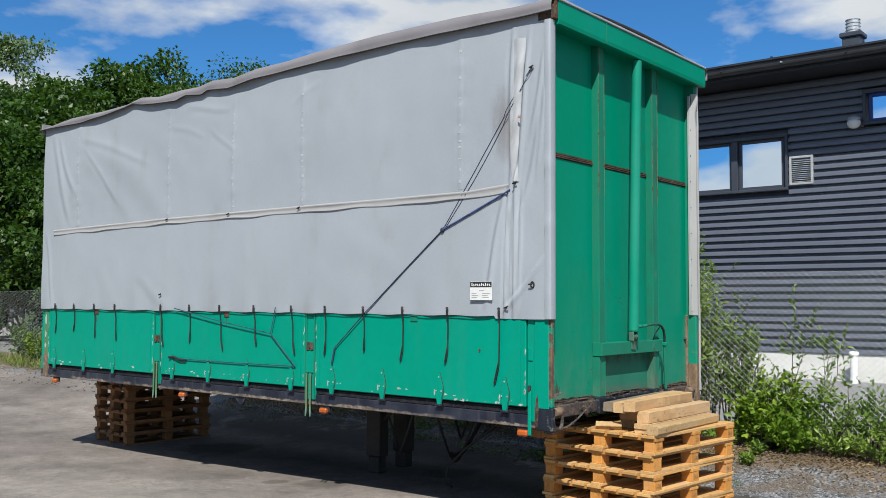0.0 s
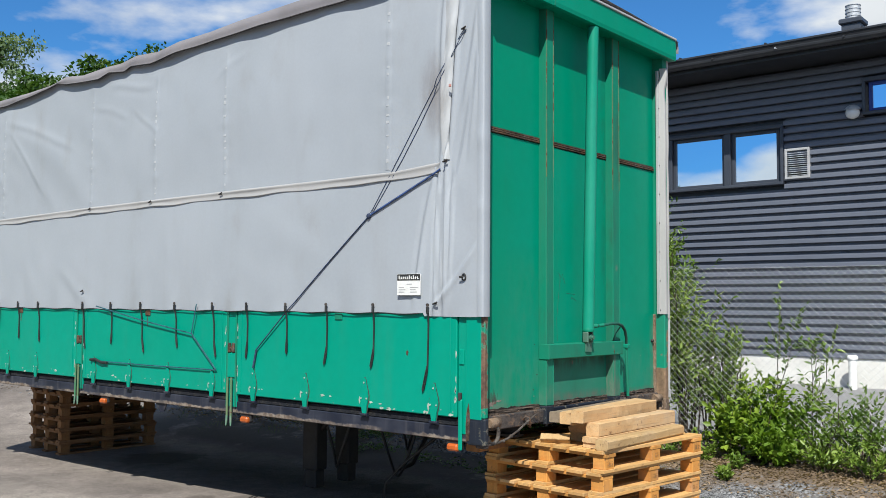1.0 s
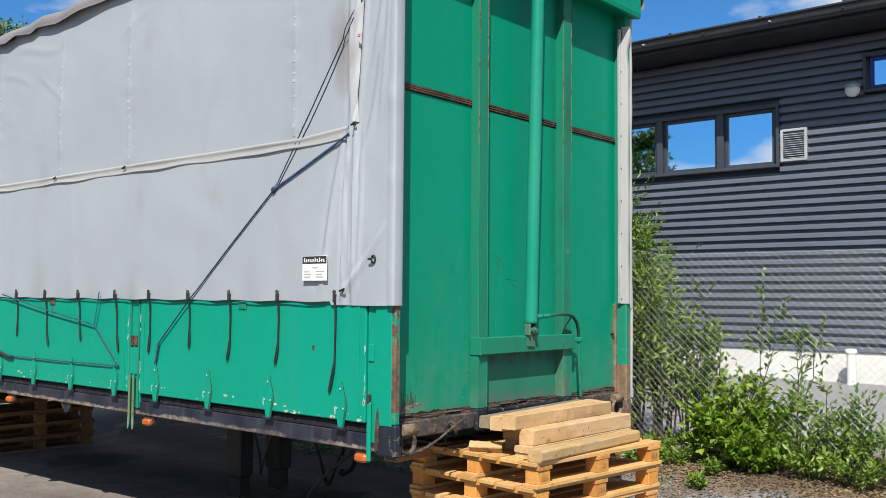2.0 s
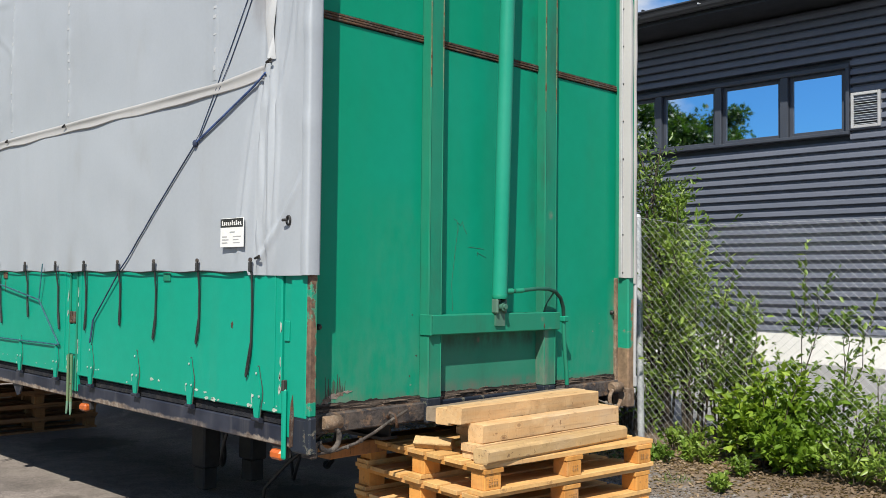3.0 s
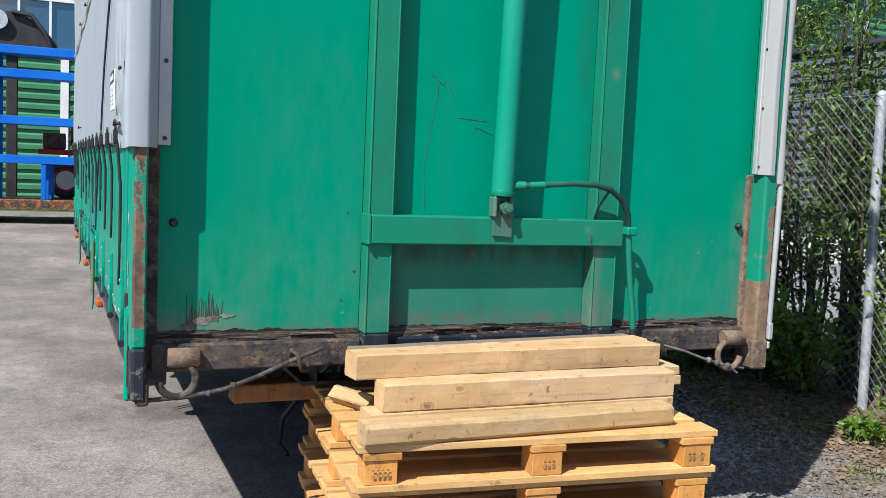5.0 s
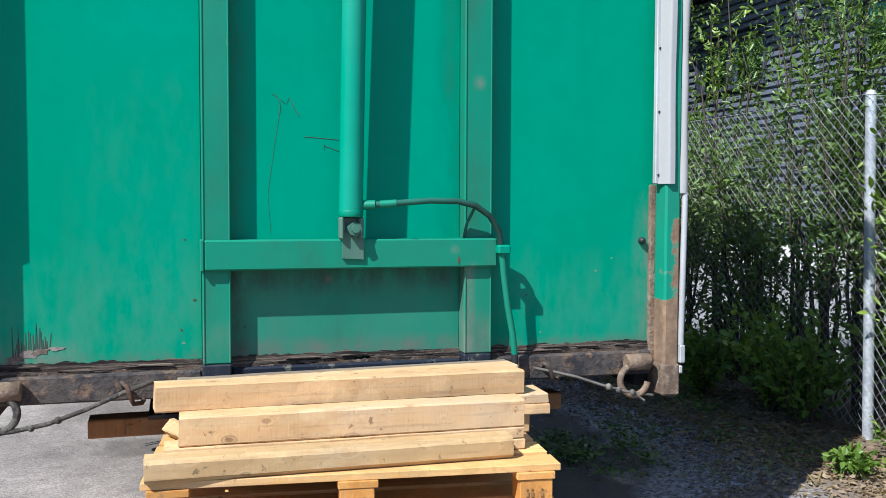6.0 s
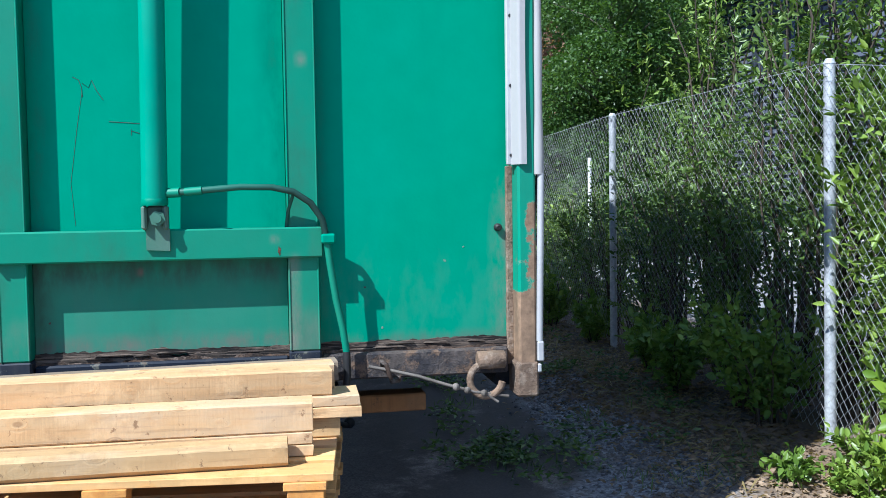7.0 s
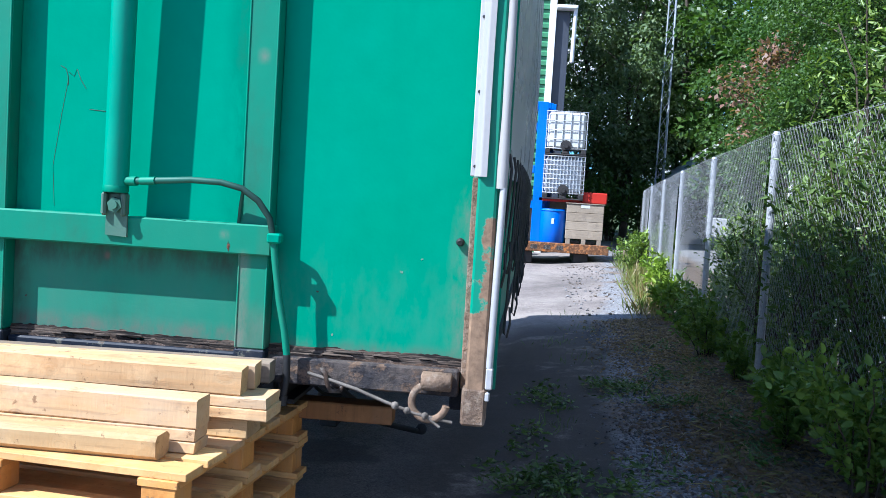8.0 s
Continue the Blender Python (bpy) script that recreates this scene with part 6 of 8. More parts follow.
    part("cable", Shape().tube([(-0.95, 1.02, 0.80), (-1.25, 1.0, 0.58), (-1.52, 0.92, 0.36), (-1.66, 0.86, 0.2), (-1.68, 0.85, 0.06), (-1.62, 0.88, 0.014)], 0.012, 8), rubber, body, "black air hose hanging to the ground")
    part("tow_arm", Shape().tube([(-1.6, 1.45, 0.80), (-1.9, 1.62, 0.45), (-2.25, 1.85, 0.16), (-2.55, 2.03, 0.05)], 0.018, 8).ball((-2.57, 2.05, 0.06), 0.035, 10), under_mat, body, "black rod with a knob end")
    # underside body of the rear fender seen above the far pallets
    part("mud_guard", Shape().tube([(-6.0 + 0.33 * math.cos(a), 0.5, 0.62 + 0.24 * math.sin(a)) for a in np.linspace(0.1, math.pi - 0.1, 12)], 0.03, 6), under_mat, body)


build_roof_and_rest()

# ---- pallets and timber ----
def make_pallet(mats, label, group, boards, d):
    """A four-way pallet 1.2 m long and 0.139 m high, its long side along y; d is half its depth."""
    my, mx, mb = mats
    p = thing("pallet", label, "pallet", group=group)
    rnd = random.Random(len(label))
    for i in range(boards):
        w = 0.125 if i % 2 else 0.105
        c = 0.06 + (2 * d - 0.12) * i / (boards - 1) - d
        part("top_board", Shape().box((c - w / 2, -0.6 - 0.006 * rnd.random(), 0.1175), (c + w / 2, 0.6 + 0.006 * rnd.random(), 0.1385), 0.0015, pose(0, 0.004 * rnd.random(), 0, 0, 0, 0.3 * (rnd.random() - 0.5))), my, p)
    for c in (-0.5275, 0.0, 0.5275):
        part("cross_board", Shape().box((-d - 0.004 * rnd.random(), c - 0.058, 0.096), (d + 0.004 * rnd.random(), c + 0.058, 0.117), 0.0015), mx, p)
    for y in (-0.5275, 0.0, 0.5275):
        for sgn in ((-1, 1) if y == 0.0 else (1,)):
            s = Shape()
            for k in range(4):
                if rnd.random() < 0.7:
                    h = 0.008 + 0.008 * rnd.random()
                    s.box((sgn * (d + 0.0003) - 0.0004, y - 0.032 + 0.015 * k, 0.045), (sgn * (d + 0.0003) + 0.0004, y - 0.023 + 0.015 * k, 0.045 + h)).box((sgn * (d + 0.0003) - 0.0004, y - 0.032 + 0.015 * k, 0.066), (sgn * (d + 0.0003) + 0.0004, y - 0.024 + 0.015 * k, 0.07))
            if s.v:
                tagged(part("stamp", s, stamp_mat, p, "faded printed bars"), kind="stuff")
    for x, w in ((-d + 0.05, 0.1), (0.0, 0.1), (d - 0.05, 0.1)):
        for y in (-0.5275, 0.0, 0.5275):
            part("block", Shape().box((x - w / 2 + 0.006 * rnd.random(), y - 0.05, 0.0215), (x + w / 2 - 0.004 * rnd.random(), y + 0.05, 0.0955), 0.002, pose(0, 0, 0, 0, 0, 0.8 * (rnd.random() - 0.5))), mb, p)
        part("bottom_board", Shape().box((x - w / 2, -0.6, 0.0), (x + w / 2, 0.6, 0.021), 0.0015), my, p)
    return p


KH = 0.139  # height of one pallet


first = make_pallet((pallet_y, pallet_x, pallet_b), "pale wooden pallet in a stack under the green front wall", "pallets under the front", 7, 0.5)
stack = [(0.034, 1.216, -5.0), (0.022, 1.206, -6.2), (0.034, 1.203, -5.1), (0.03, 1.212, -6.0), (0.043, 1.2135, -5.6)]
first.matrix_basis = pose(stack[0][0], stack[0][1], 0.002, 0, 0, stack[0][2])
for i, (x, y, a) in enumerate(stack[1:], 1):
    copy_thing(first, pose(x, y, 0.002 + KH * i, 0, 0, a + (180 if i % 2 else 0)))
old = make_pallet((old_y, old_x, old_b), "weathered brown pallet in a stack under the rear", "pallets under the rear", 5, 0.4)
stack = [(-7.02, 1.41, -3.2), (-7.015, 1.42, -4.4), (-7.025, 1.40, -2.9), (-7.015, 1.41, -4.0), (-7.02, 1.415, -3.4), (-7.03, 1.41, -3.8)]
old.matrix_basis = pose(stack[0][0], stack[0][1], -0.117, 0, 0, stack[0][2])
for i, (x, y, a) in enumerate(stack[1:], 1):
    copy_thing(old, pose(x, y, -0.117 + KH * i, 0, 0, a))

PT = 0.698  # top of the near stack


def beam(x0, x1, y0, y1, z0, z1, m, label, turn=0.0, wane=0.005, name="timber_beam", tip=0.0):
    cx, cy = (x0 + x1) / 2, (y0 + y1) / 2
    s = Shape()
    n = 14
    # rounded, slightly uneven edges along the length
    rnd = random.Random(int(1000 * (x0 + y0 + z0)))
    hx, hz, b = (x1 - x0) / 2, z1 - z0, wane
    prof = [(-hx + b, 0), (hx - b, 0), (hx, b), (hx, hz - b), (hx - b, hz), (-hx + b, hz), (-hx, hz - b), (-hx, b)]
    k = len(prof)
    v, f = [], []
    for i in range(n + 1):
        y = y0 - cy + (y1 - y0) * i / n
        for j, (px, pz) in enumerate(prof):
            v.append((px + 0.003 * (rnd.random() - 0.5), y + (0.004 * (rnd.random() - 0.5) if i in (0, n) else 0), pz + (0.002 * (rnd.random() - 0.5) if pz > 0.01 else 0)))
    for i in range(n):
        f += [(i * k + j, i * k + (j + 1) % k, (i + 1) * k + (j + 1) % k, (i + 1) * k + j) for j in range(k)]
    f += [tuple(reversed(range(k))), tuple(n * k + j for j in range(k))]
    s.add(v, f)
    ob = one(name, s, m, label, "timber", "timbers stacked on the pallets")
    ob.matrix_basis = pose(cx, cy, z0, tip, 0, turn)
    return ob


beam(0.417, 0.509, 0.580, 1.648, PT, 0.766, timber_old, "brown sawn beam with rounded edges lying on the pallets", -0.3, 0.013)
beam(0.297, 0.402, 0.64, 1.722, PT, 0.7305, timber, "pale plank at the foot of the timber stack", -1.2, 0.003)
beam(0.295, 0.400, 0.63, 1.719, 0.7315, 0.766, timber, "pale plank at the foot of the timber stack", -0.8, 0.003)
beam(0.07, 0.20, 0.86, 1.815, PT, 0.7605, timber_old, "sawn beam at the back of the timber stack", -2)
beam(0.297, 0.397, 0.672, 1.723, 0.767, 0.8535, timber, "thick pale sawn beam in the timber stack", -0.9)
beam(0.075, 0.227, 0.82, 1.880, 0.762, 0.7965, timber, "pale plank in the timber stack", -1.2, 0.003)
beam(0.078, 0.229, 0.82, 1.874, 0.7975, 0.831, timber, "pale plank in the timber stack", -0.5, 0.003)
beam(0.176, 0.268, 0.600, 1.787, 0.8425, 0.9225, timber, "pale sawn beam on top of the timber stack", 4.3, tip=-1.05)
beam(0.075, 0.168, 0.632, 1.80, 0.834, 0.912, timber, "pale sawn beam on top of the timber stack", 4.1)
beam(-0.025, 0.062, 0.67, 1.82, 0.834, 0.902, timber_grey, "weathered grey beam at the back of the timber stack", 3.6)
beam(0.012, 0.080, 0.592, 0.786, PT, 0.756, timber_old, "short round-edged offcut on the pallets", -66, 0.026, "timber_offcut")
beam(-0.46, -0.355, 0.36, 2.174, 0.63, 0.697, old_b, "brown timber bearing under the front of the deck", 0.6, 0.006, "bearing_timber")

# ---- fence ----
FENCE = [(2.6, 4.42), (-1.29, 4.44), (-4.4, 4.44), (-7.4, 4.54), (-10.4, 4.67), (-13.4, 4.84), (-16.4, 5.0), (-19.4, 5.2)]


def fence_top(x):
    """The mesh follows the ground, which falls a little towards the rear."""
    return 2.1 + 0.0165 * min(x + 4.4, 0.0)


def build_fence():
    fence = thing("fence", "galvanised chain-link fence with steel posts", "fence", (FENCE[1][0], FENCE[1][1], 0.1))
    o = Vector(fence.location)
    for x, y in FENCE:
        lean = 0.045 if x == -1.29 else 0.02
        z0 = ground_z(x, y) - 0.05
        part("post", Shape().tube([Vector((x + lean, y, z0)) - o, Vector((x, y, fence_top(x) - 0.01)) - o], 0.03, 12).tube([Vector((x, y, fence_top(x) - 0.01)) - o, Vector((x, y, fence_top(x) + 0.015)) - o], [0.033, 0.02], 12), zinc, fence, "galvanised steel post")
    for a, b in zip(FENCE, FENCE[1:]):
        length = math.dist(a, b)
        ux, uy = (b[0] - a[0]) / length, (b[1] - a[1]) / length
        # woven wires zigzag downwards and hook into their neighbours
        step, half, r = 0.037, 0.034, 0.00105
        z_lo = ground_z(*a) + 0.03
        rows = int((fence_top(a[0]) - z_lo) / half)
        quads = []
        n = int(length / step)
        for i in range(n):
            s0 = (i + 0.25) * step
            k = np.arange(rows + 1)
            s = s0 + np.where((k + i) % 2 == 0, 0.0, step * 1.06) - step * 0.03
            # the first bay hangs lower than its post
            sag = 0.095 * min(1.0, (length - s0) / 0.6) if a[0] > 0 else 0.0
            top = fence_top(a[0] + ux * s0)
            z = top - sag - k * half + 0.006 * math.sin(3 * s0)
            off = np.where((k + i) % 2 == 0, 0.0022, -0.0022) + 0.02 * math.sin(1.7 * s0 + a[0]) * np.sin(np.pi * (top - z) / 2.0)
            px, py = a[0] + ux * s - uy * (off + 0.036), a[1] + uy * s + ux * (off + 0.036)
            P = np.stack([px, py, z], -1) - np.array(o)
            d = P[1:] - P[:-1]
            d /= np.linalg.norm(d, axis=1)[:, None]
            e1 = np.cross(d, (uy, -ux, 0))
            e2 = np.cross(d, e1)
            for q in range(3):
                a0, a1 = 2 * math.pi * q / 3, 2 * math.pi * (q + 1) / 3
                r0, r1 = r * (math.cos(a0) * e1 + math.sin(a0) * e2), r * (math.cos(a1) * e1 + math.sin(a1) * e2)
                quads.append(np.stack([P[:-1] + r0, P[:-1] + r1, P[1:] + r1, P[1:] + r0], 1))
        me = quads_mesh("wire_mesh", np.concatenate(quads), wire_mat)
        tagged(part("wire_mesh", None, None, fence, "diamond wire mesh", data=me), kind="stuff")
        wire = [Vector((a[0], a[1] - 0.036, fence_top(a[0]) - 0.01 - (0.095 if a[0] > 0 else 0))) - o]
        if a[0] > 0:
            wire.append(Vector((b[0] + 0.6, b[1] - 0.036, fence_top(b[0]) - 0.105)) - o)
        wire.append(Vector((b[0], b[1] - 0.036, fence_top(b[0]) - 0.012)) - o)
        part("top_wire", Shape().tube(wire, 0.0014, 5), zinc, fence)
    # a bay behind the rear of the lot
    part("post", Shape().tube([Vector((-21.5, 5.9, 0)) - o, Vector((-21.5, 5.9, 2.1)) - o], 0.03, 10), zinc, fence, "galvanised steel post")


build_fence()


# ---- leaves ----
def leaf_quads(pos, direction, size, width, rng, droop=0.3):
    """Folded lance-shaped leaves as four-cornered faces, their middle rib bent."""
    n = len(pos)
    d = direction / np.maximum(np.linalg.norm(direction, axis=1), 1e-6)[:, None]
    d[:, 2] -= droop * rng.random(n)
    d /= np.linalg.norm(d, axis=1)[:, None]
    side = np.cross(d, rng.normal(0, 1, (n, 3)) * 0.6 + np.array((0, 0, 1.0)))
    side /= np.maximum(np.linalg.norm(side, axis=1), 1e-6)[:, None]
    up = np.cross(side, d)
    L_ = (size * (0.7 + 0.6 * rng.random(n)))[:, None]
    w = L_ * width
    fold = 0.18 * w
    base, tip = pos, pos + d * L_ - up * 0.12 * L_
    mid = pos + d * L_ * 0.45
    return np.stack([base, mid + side * w / 2 + up * fold, tip, mid - side * w / 2 + up * fold], 1)


def leaf_mesh(name, pos, direction, size, width, rng, material, droop=0.3):
    """Rounder leaves for what stands near: six corners, folded along the rib."""
    n = len(pos)
    d = direction / np.maximum(np.linalg.norm(direction, axis=1), 1e-6)[:, None]
    d[:, 2] -= droop * rng.random(n)
    d /= np.linalg.norm(d, axis=1)[:, None]
    side = np.cross(d, rng.normal(0, 1, (n, 3)) * 0.7 + np.array((0, 0, 1.0)))
    side /= np.maximum(np.linalg.norm(side, axis=1), 1e-6)[:, None]
    up = np.cross(side, d)
    ln = (size * (0.55 + 0.9 * rng.random(n) ** 1.3))[:, None]
    w = ln * width * 0.5
    fold = (0.1 + 0.35 * rng.random(n))[:, None] * w
    curl = (0.05 + 0.25 * rng.random(n))[:, None] * ln
    m1, m2 = pos + d * ln * 0.3, pos + d * ln * 0.68 - up * curl * 0.3
    v = np.stack([pos, m1 + side * w + up * fold, m2 + side * w * 0.8 + up * fold, pos + d * ln - up * curl, m2 - side * w * 0.8 + up * fold, m1 - side * w + up * fold], 1)
    me = bpy.data.meshes.new(name)
    me.vertices.add(6 * n)
    me.vertices.foreach_set("co", v.astype(np.float32).ravel())
    me.loops.add(8 * n)
    idx = (np.arange(n, dtype=np.int32) * 6)[:, None] + np.array([0, 1, 2, 3, 0, 3, 4, 5], np.int32)
    me.loops.foreach_set("vertex_index", idx.ravel())
    me.polygons.add(2 * n)
    me.polygons.foreach_set("loop_start", np.arange(0, 8 * n, 4, dtype=np.int32))
    me.polygons.foreach_set("loop_total", np.full(2 * n, 4, np.int32))
    me.update(calc_edges=True)
    me.materials.append(material)
    return me


def bush(name, at, label, height, spread, stems, leaves, leaf, width, material, seed, category="shrub", lean=(0, 0), group="shrubs along the fence", low=0.12, least=0.5):
    rng = np.random.default_rng(seed)
    x, y = at
    z0 = ground_z(x, y)
    b = thing(name, label, category, (x, y, z0 - 0.02), group=group)
    thick = 0.005 if stems < 4 else 0.0085
    st = Shape()
    pos, dirs = [], []
    for i in range(stems):
        a = rng.random() * 2 * math.pi
        tip = np.array([math.cos(a), math.sin(a), 0]) * spread * rng.random() ** 0.6 + np.array([lean[0], lean[1], 0]) * rng.random()
        h = height * (least + (1 - least) * rng.random())
        base = np.array([math.cos(a), math.sin(a), 0]) * spread * 0.25 * rng.random()
        n = 7
        path = []
        for k in range(n):
            t = k / (n - 1)
            p = base + (tip - base) * t ** 1.5 + np.array([0, 0, h * t * (1 - 0.12 * t)]) + rng.normal(0, 0.018, 3) * t * height
            path.append(p)
        st.tube(path, [thick * height ** 0.5 * (1 - 0.8 * k / (n - 1)) + 0.0012 for k in range(n)], 5, caps=False)
        path = np.array(path)
        # side twigs with leaves
        m = int(leaves / stems)
        tw = max(5, m // 9)
        for _ in range(tw):
            t = low + (1 - low) * rng.random() ** 0.8
            k = min(int(t * (n - 1)), n - 2)
            f = t * (n - 1) - k
            p = path[k] * (1 - f) + path[k + 1] * f
            stem_dir = path[k + 1] - path[k]
            d = rng.normal(0, 1, 3)
            d[2] = abs(d[2]) * 0.6
            d = d / np.linalg.norm(d) + stem_dir / np.linalg.norm(stem_dir) * 0.7
            ln = (0.10 + 0.22 * rng.random()) * height ** 0.5 * (1.15 - 0.6 * t)
            for q in range(9):
                u = (q + rng.random()) / 9
                pos.append(p + d * ln * u)
                dd = d + rng.normal(0, 0.75, 3)
                dirs.append(dd)
    part("branchwork", st, twig, b, "thin brown branchwork")
    pos, dirs = np.array(pos), np.array(dirs)
    me = leaf_mesh("foliage", pos, dirs, leaf, width, rng, material)
    part("foliage", None, None, b, data=me)
    return b


def build_bushes():
    rng = random.Random(11)
    willow = "tall willow shrub with narrow grey-green leaves behind the fence"
    # tall willows just behind the mesh
    spots = [(-0.94, 4.74, 2.15, 13, 1900), (-1.32, 4.88, 2.75, 14, 2100), (-1.62, 4.8, 3.0, 14, 2000), (-2.05, 4.7, 2.25, 12, 1300), (-2.5, 4.62, 2.15, 12, 1300), (-3.0, 4.75, 2.2, 12, 1300), (-3.6, 4.6, 2.2, 12, 1300), (-4.2, 4.72, 2.15, 12, 1250), (-4.9, 4.64, 1.9, 11, 1000), (-5.6, 4.75, 1.7, 10, 850), (-6.4, 4.85, 1.6, 9, 750), (-7.2, 4.95, 1.3, 8, 700), (-8.2, 5.1, 1.0, 8, 600), (-9.3, 5.2, 0.7, 8, 500)]
    for i, (x, y, h, s, n) in enumerate(spots):
        near = x > -1.8
        # duller leaves from x -6 to -1.4, brighter willow leaves beyond
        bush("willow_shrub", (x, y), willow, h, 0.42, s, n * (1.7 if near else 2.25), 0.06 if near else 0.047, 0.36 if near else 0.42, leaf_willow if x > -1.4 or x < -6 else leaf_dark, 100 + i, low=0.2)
    # scattered thin shoots in the open bay
    for i, (x, y, h) in enumerate(((-0.66, 4.75, 1.75), (-0.5, 4.66, 1.45), (-0.42, 4.62, 1.25), (-0.2, 4.6, 1.0), (0.05, 4.6, 0.95), (0.62, 4.66, 0.85), (0.95, 4.7, 0.72), (1.3, 4.66, 0.62))):
        bush("willow_shrub", (x, y), "thin willow shoots growing through the fence", h, 0.24, 7, 460, 0.056, 0.42, leaf_willow, 140 + i, low=0.2)
    # single long shoots that stand above the rest
    for i, (x, y, h, lx, n, m) in enumerate(((0.06, 4.6, 1.66, 0.26, 2, 210), (0.42, 4.6, 1.45, 0.2, 3, 260), (-0.78, 4.66, 1.9, 0.5, 2, 130), (-0.52, 4.64, 1.4, 0.12, 3, 200))):
        bush("willow_shrub", (x, y), "single long willow shoot growing through the fence", h, 0.07, n, m, 0.062, 0.4, leaf_willow, 155 + i, lean=(lx, 0), low=0.3, least=0.86)
    # broad low bushes in front of and under the mesh
    low = "low leafy green bush at the foot of the fence"
    for i, (x, y, h, s) in enumerate(((-0.22, 4.28, 0.60, 0.30), (-0.02, 4.3, 0.82, 0.34), (0.26, 4.32, 0.66, 0.34), (0.56, 4.4, 0.62, 0.36), (0.92, 4.4, 0.56, 0.32), (1.3, 4.35, 0.56, 0.34), (1.55, 4.2, 0.6, 0.34), (2.0, 4.2, 0.6, 0.36), (0.2, 4.14, 0.36, 0.22), (0.7, 4.14, 0.34, 0.26), (1.1, 4.06, 0.32, 0.26), (-1.66, 4.34, 0.8, 0.36), (-2.05, 4.36, 0.5, 0.3), (-2.6, 4.2, 0.5, 0.26), (-3.4, 4.36, 0.4, 0.24), (-4.7, 4.36, 0.42, 0.25), (-5.8, 4.3, 0.55, 0.3), (-6.9, 4.35, 0.5, 0.3))):
        bush("bush", (x, y), low, h, s, 12 if x > -1 else 9, (1150 if x < 0.4 else 600) if x > -1 else 1300, (0.06 if x < 0.4 else 0.048) if x > -1.6 else 0.05, 0.6 if x < 0.4 else 0.45, (leaf_bush if x < 0.4 else leaf_willow) if x > -1 else leaf_shade, 170 + i, "bush", low=0.05)
    # small sparse plants beside the post
    for i, (x, y, h) in enumerate(((-0.62, 4.26, 0.24), (-0.55, 4.02, 0.15), (-0.82, 4.3, 0.22), (-0.4, 4.08, 0.18), (-0.72, 3.9, 0.12), (0.03, 3.49, 0.13), (-0.02, 3.93, 0.16), (-0.81, 3.98, 0.13))):
        bush("bush", (x, y), "small leafy plant beside the fence post", h, 0.09, 5, 130, 0.042, 0.5, leaf_willow, 240 + i, "bush", low=0.1)
    # tall sunlit tops behind the shaded shrubs
    for i, (x, y, h) in enumerate(((-3.45, 4.85, 3.5), (-3.1, 4.95, 3.2), (-2.45, 4.85, 3.3), (-2.15, 4.8, 2.95), (-1.8, 4.82, 3.35), (-1.45, 4.9, 3.2), (-4.1, 4.9, 2.9))):
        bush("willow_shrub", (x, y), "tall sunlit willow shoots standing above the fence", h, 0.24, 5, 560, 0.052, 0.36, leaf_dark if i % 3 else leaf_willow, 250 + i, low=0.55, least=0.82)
    # sunlit shrubs at the far end of the fence
    for i, (x, y, h) in enumerate(((-15.4, 4.65, 1.2), (-16.2, 4.85, 1.35), (-17.2, 5.15, 1.2), (-18.3, 5.4, 1.4), (-19.2, 5.75, 1.2))):
        bush("bush", (x, y), "sunlit shrub at the far end of the fence", h * 0.8, 0.5, 10, 1100, 0.07, 0.5, leaf_dark if i % 2 else leaf_willow, 280 + i, "bush", low=0.05)
    # shaded thicket at the edge of the wood
    for i in range(7):
        bush("bush", (-29.5 - 0.8 * (i % 3), 3.2 + 1.1 * i), "dark thicket at the edge of the wood", 2.3 + 0.5 * rng.random(), 1.0, 12, 1500, 0.16, 0.5, leaf_tree, 300 + i, "bush", group="thicket bushes", low=0.02)
    # undergrowth behind the mesh
    for i in range(10):
        x = -1.4 - i * 0.75
        bush("bush", (x, 4.75 + 0.2 * rng.random()), "shaded undergrowth behind the fence", 0.55 + 0.25 * rng.random(), 0.42, 9, 480, 0.065, 0.5, leaf_shade, 220 + i, "bush", low=0.02)
    for i in range(6):
        x = -8.6 - i * 1.15
        bush("bush", (x, 4.35 + 0.12 * i), "sunlit weeds at the foot of the fence", 0.4 + 0.35 * rng.random(), 0.26, 10, 600, 0.09, 0.35, leaf_bush, 260 + i, "bush", low=0.05)


build_bushes()


def blades(name, spots, label, material, seed, height, count):
    rng = np.random.default_rng(seed)
    pos, dirs = [], []
    for x, y, r in spots:
        for _ in range(count):
            a, q = rng.random() * 6.283, r * rng.random() ** 0.7
            px, py = x + q * math.cos(a), y + q * math.sin(a)
            pos.append((px, py, ground_z(px, py)))
            dirs.append((rng.normal(0, 0.45), rng.normal(0, 0.45), 1.0))
    qd = leaf_quads(np.array(pos), np.array(dirs), height, 0.06, rng, 0.1)
    ob = new(name, quads_mesh(name, qd, material))
    return tagged(ob, label, "grass", kind="stuff")


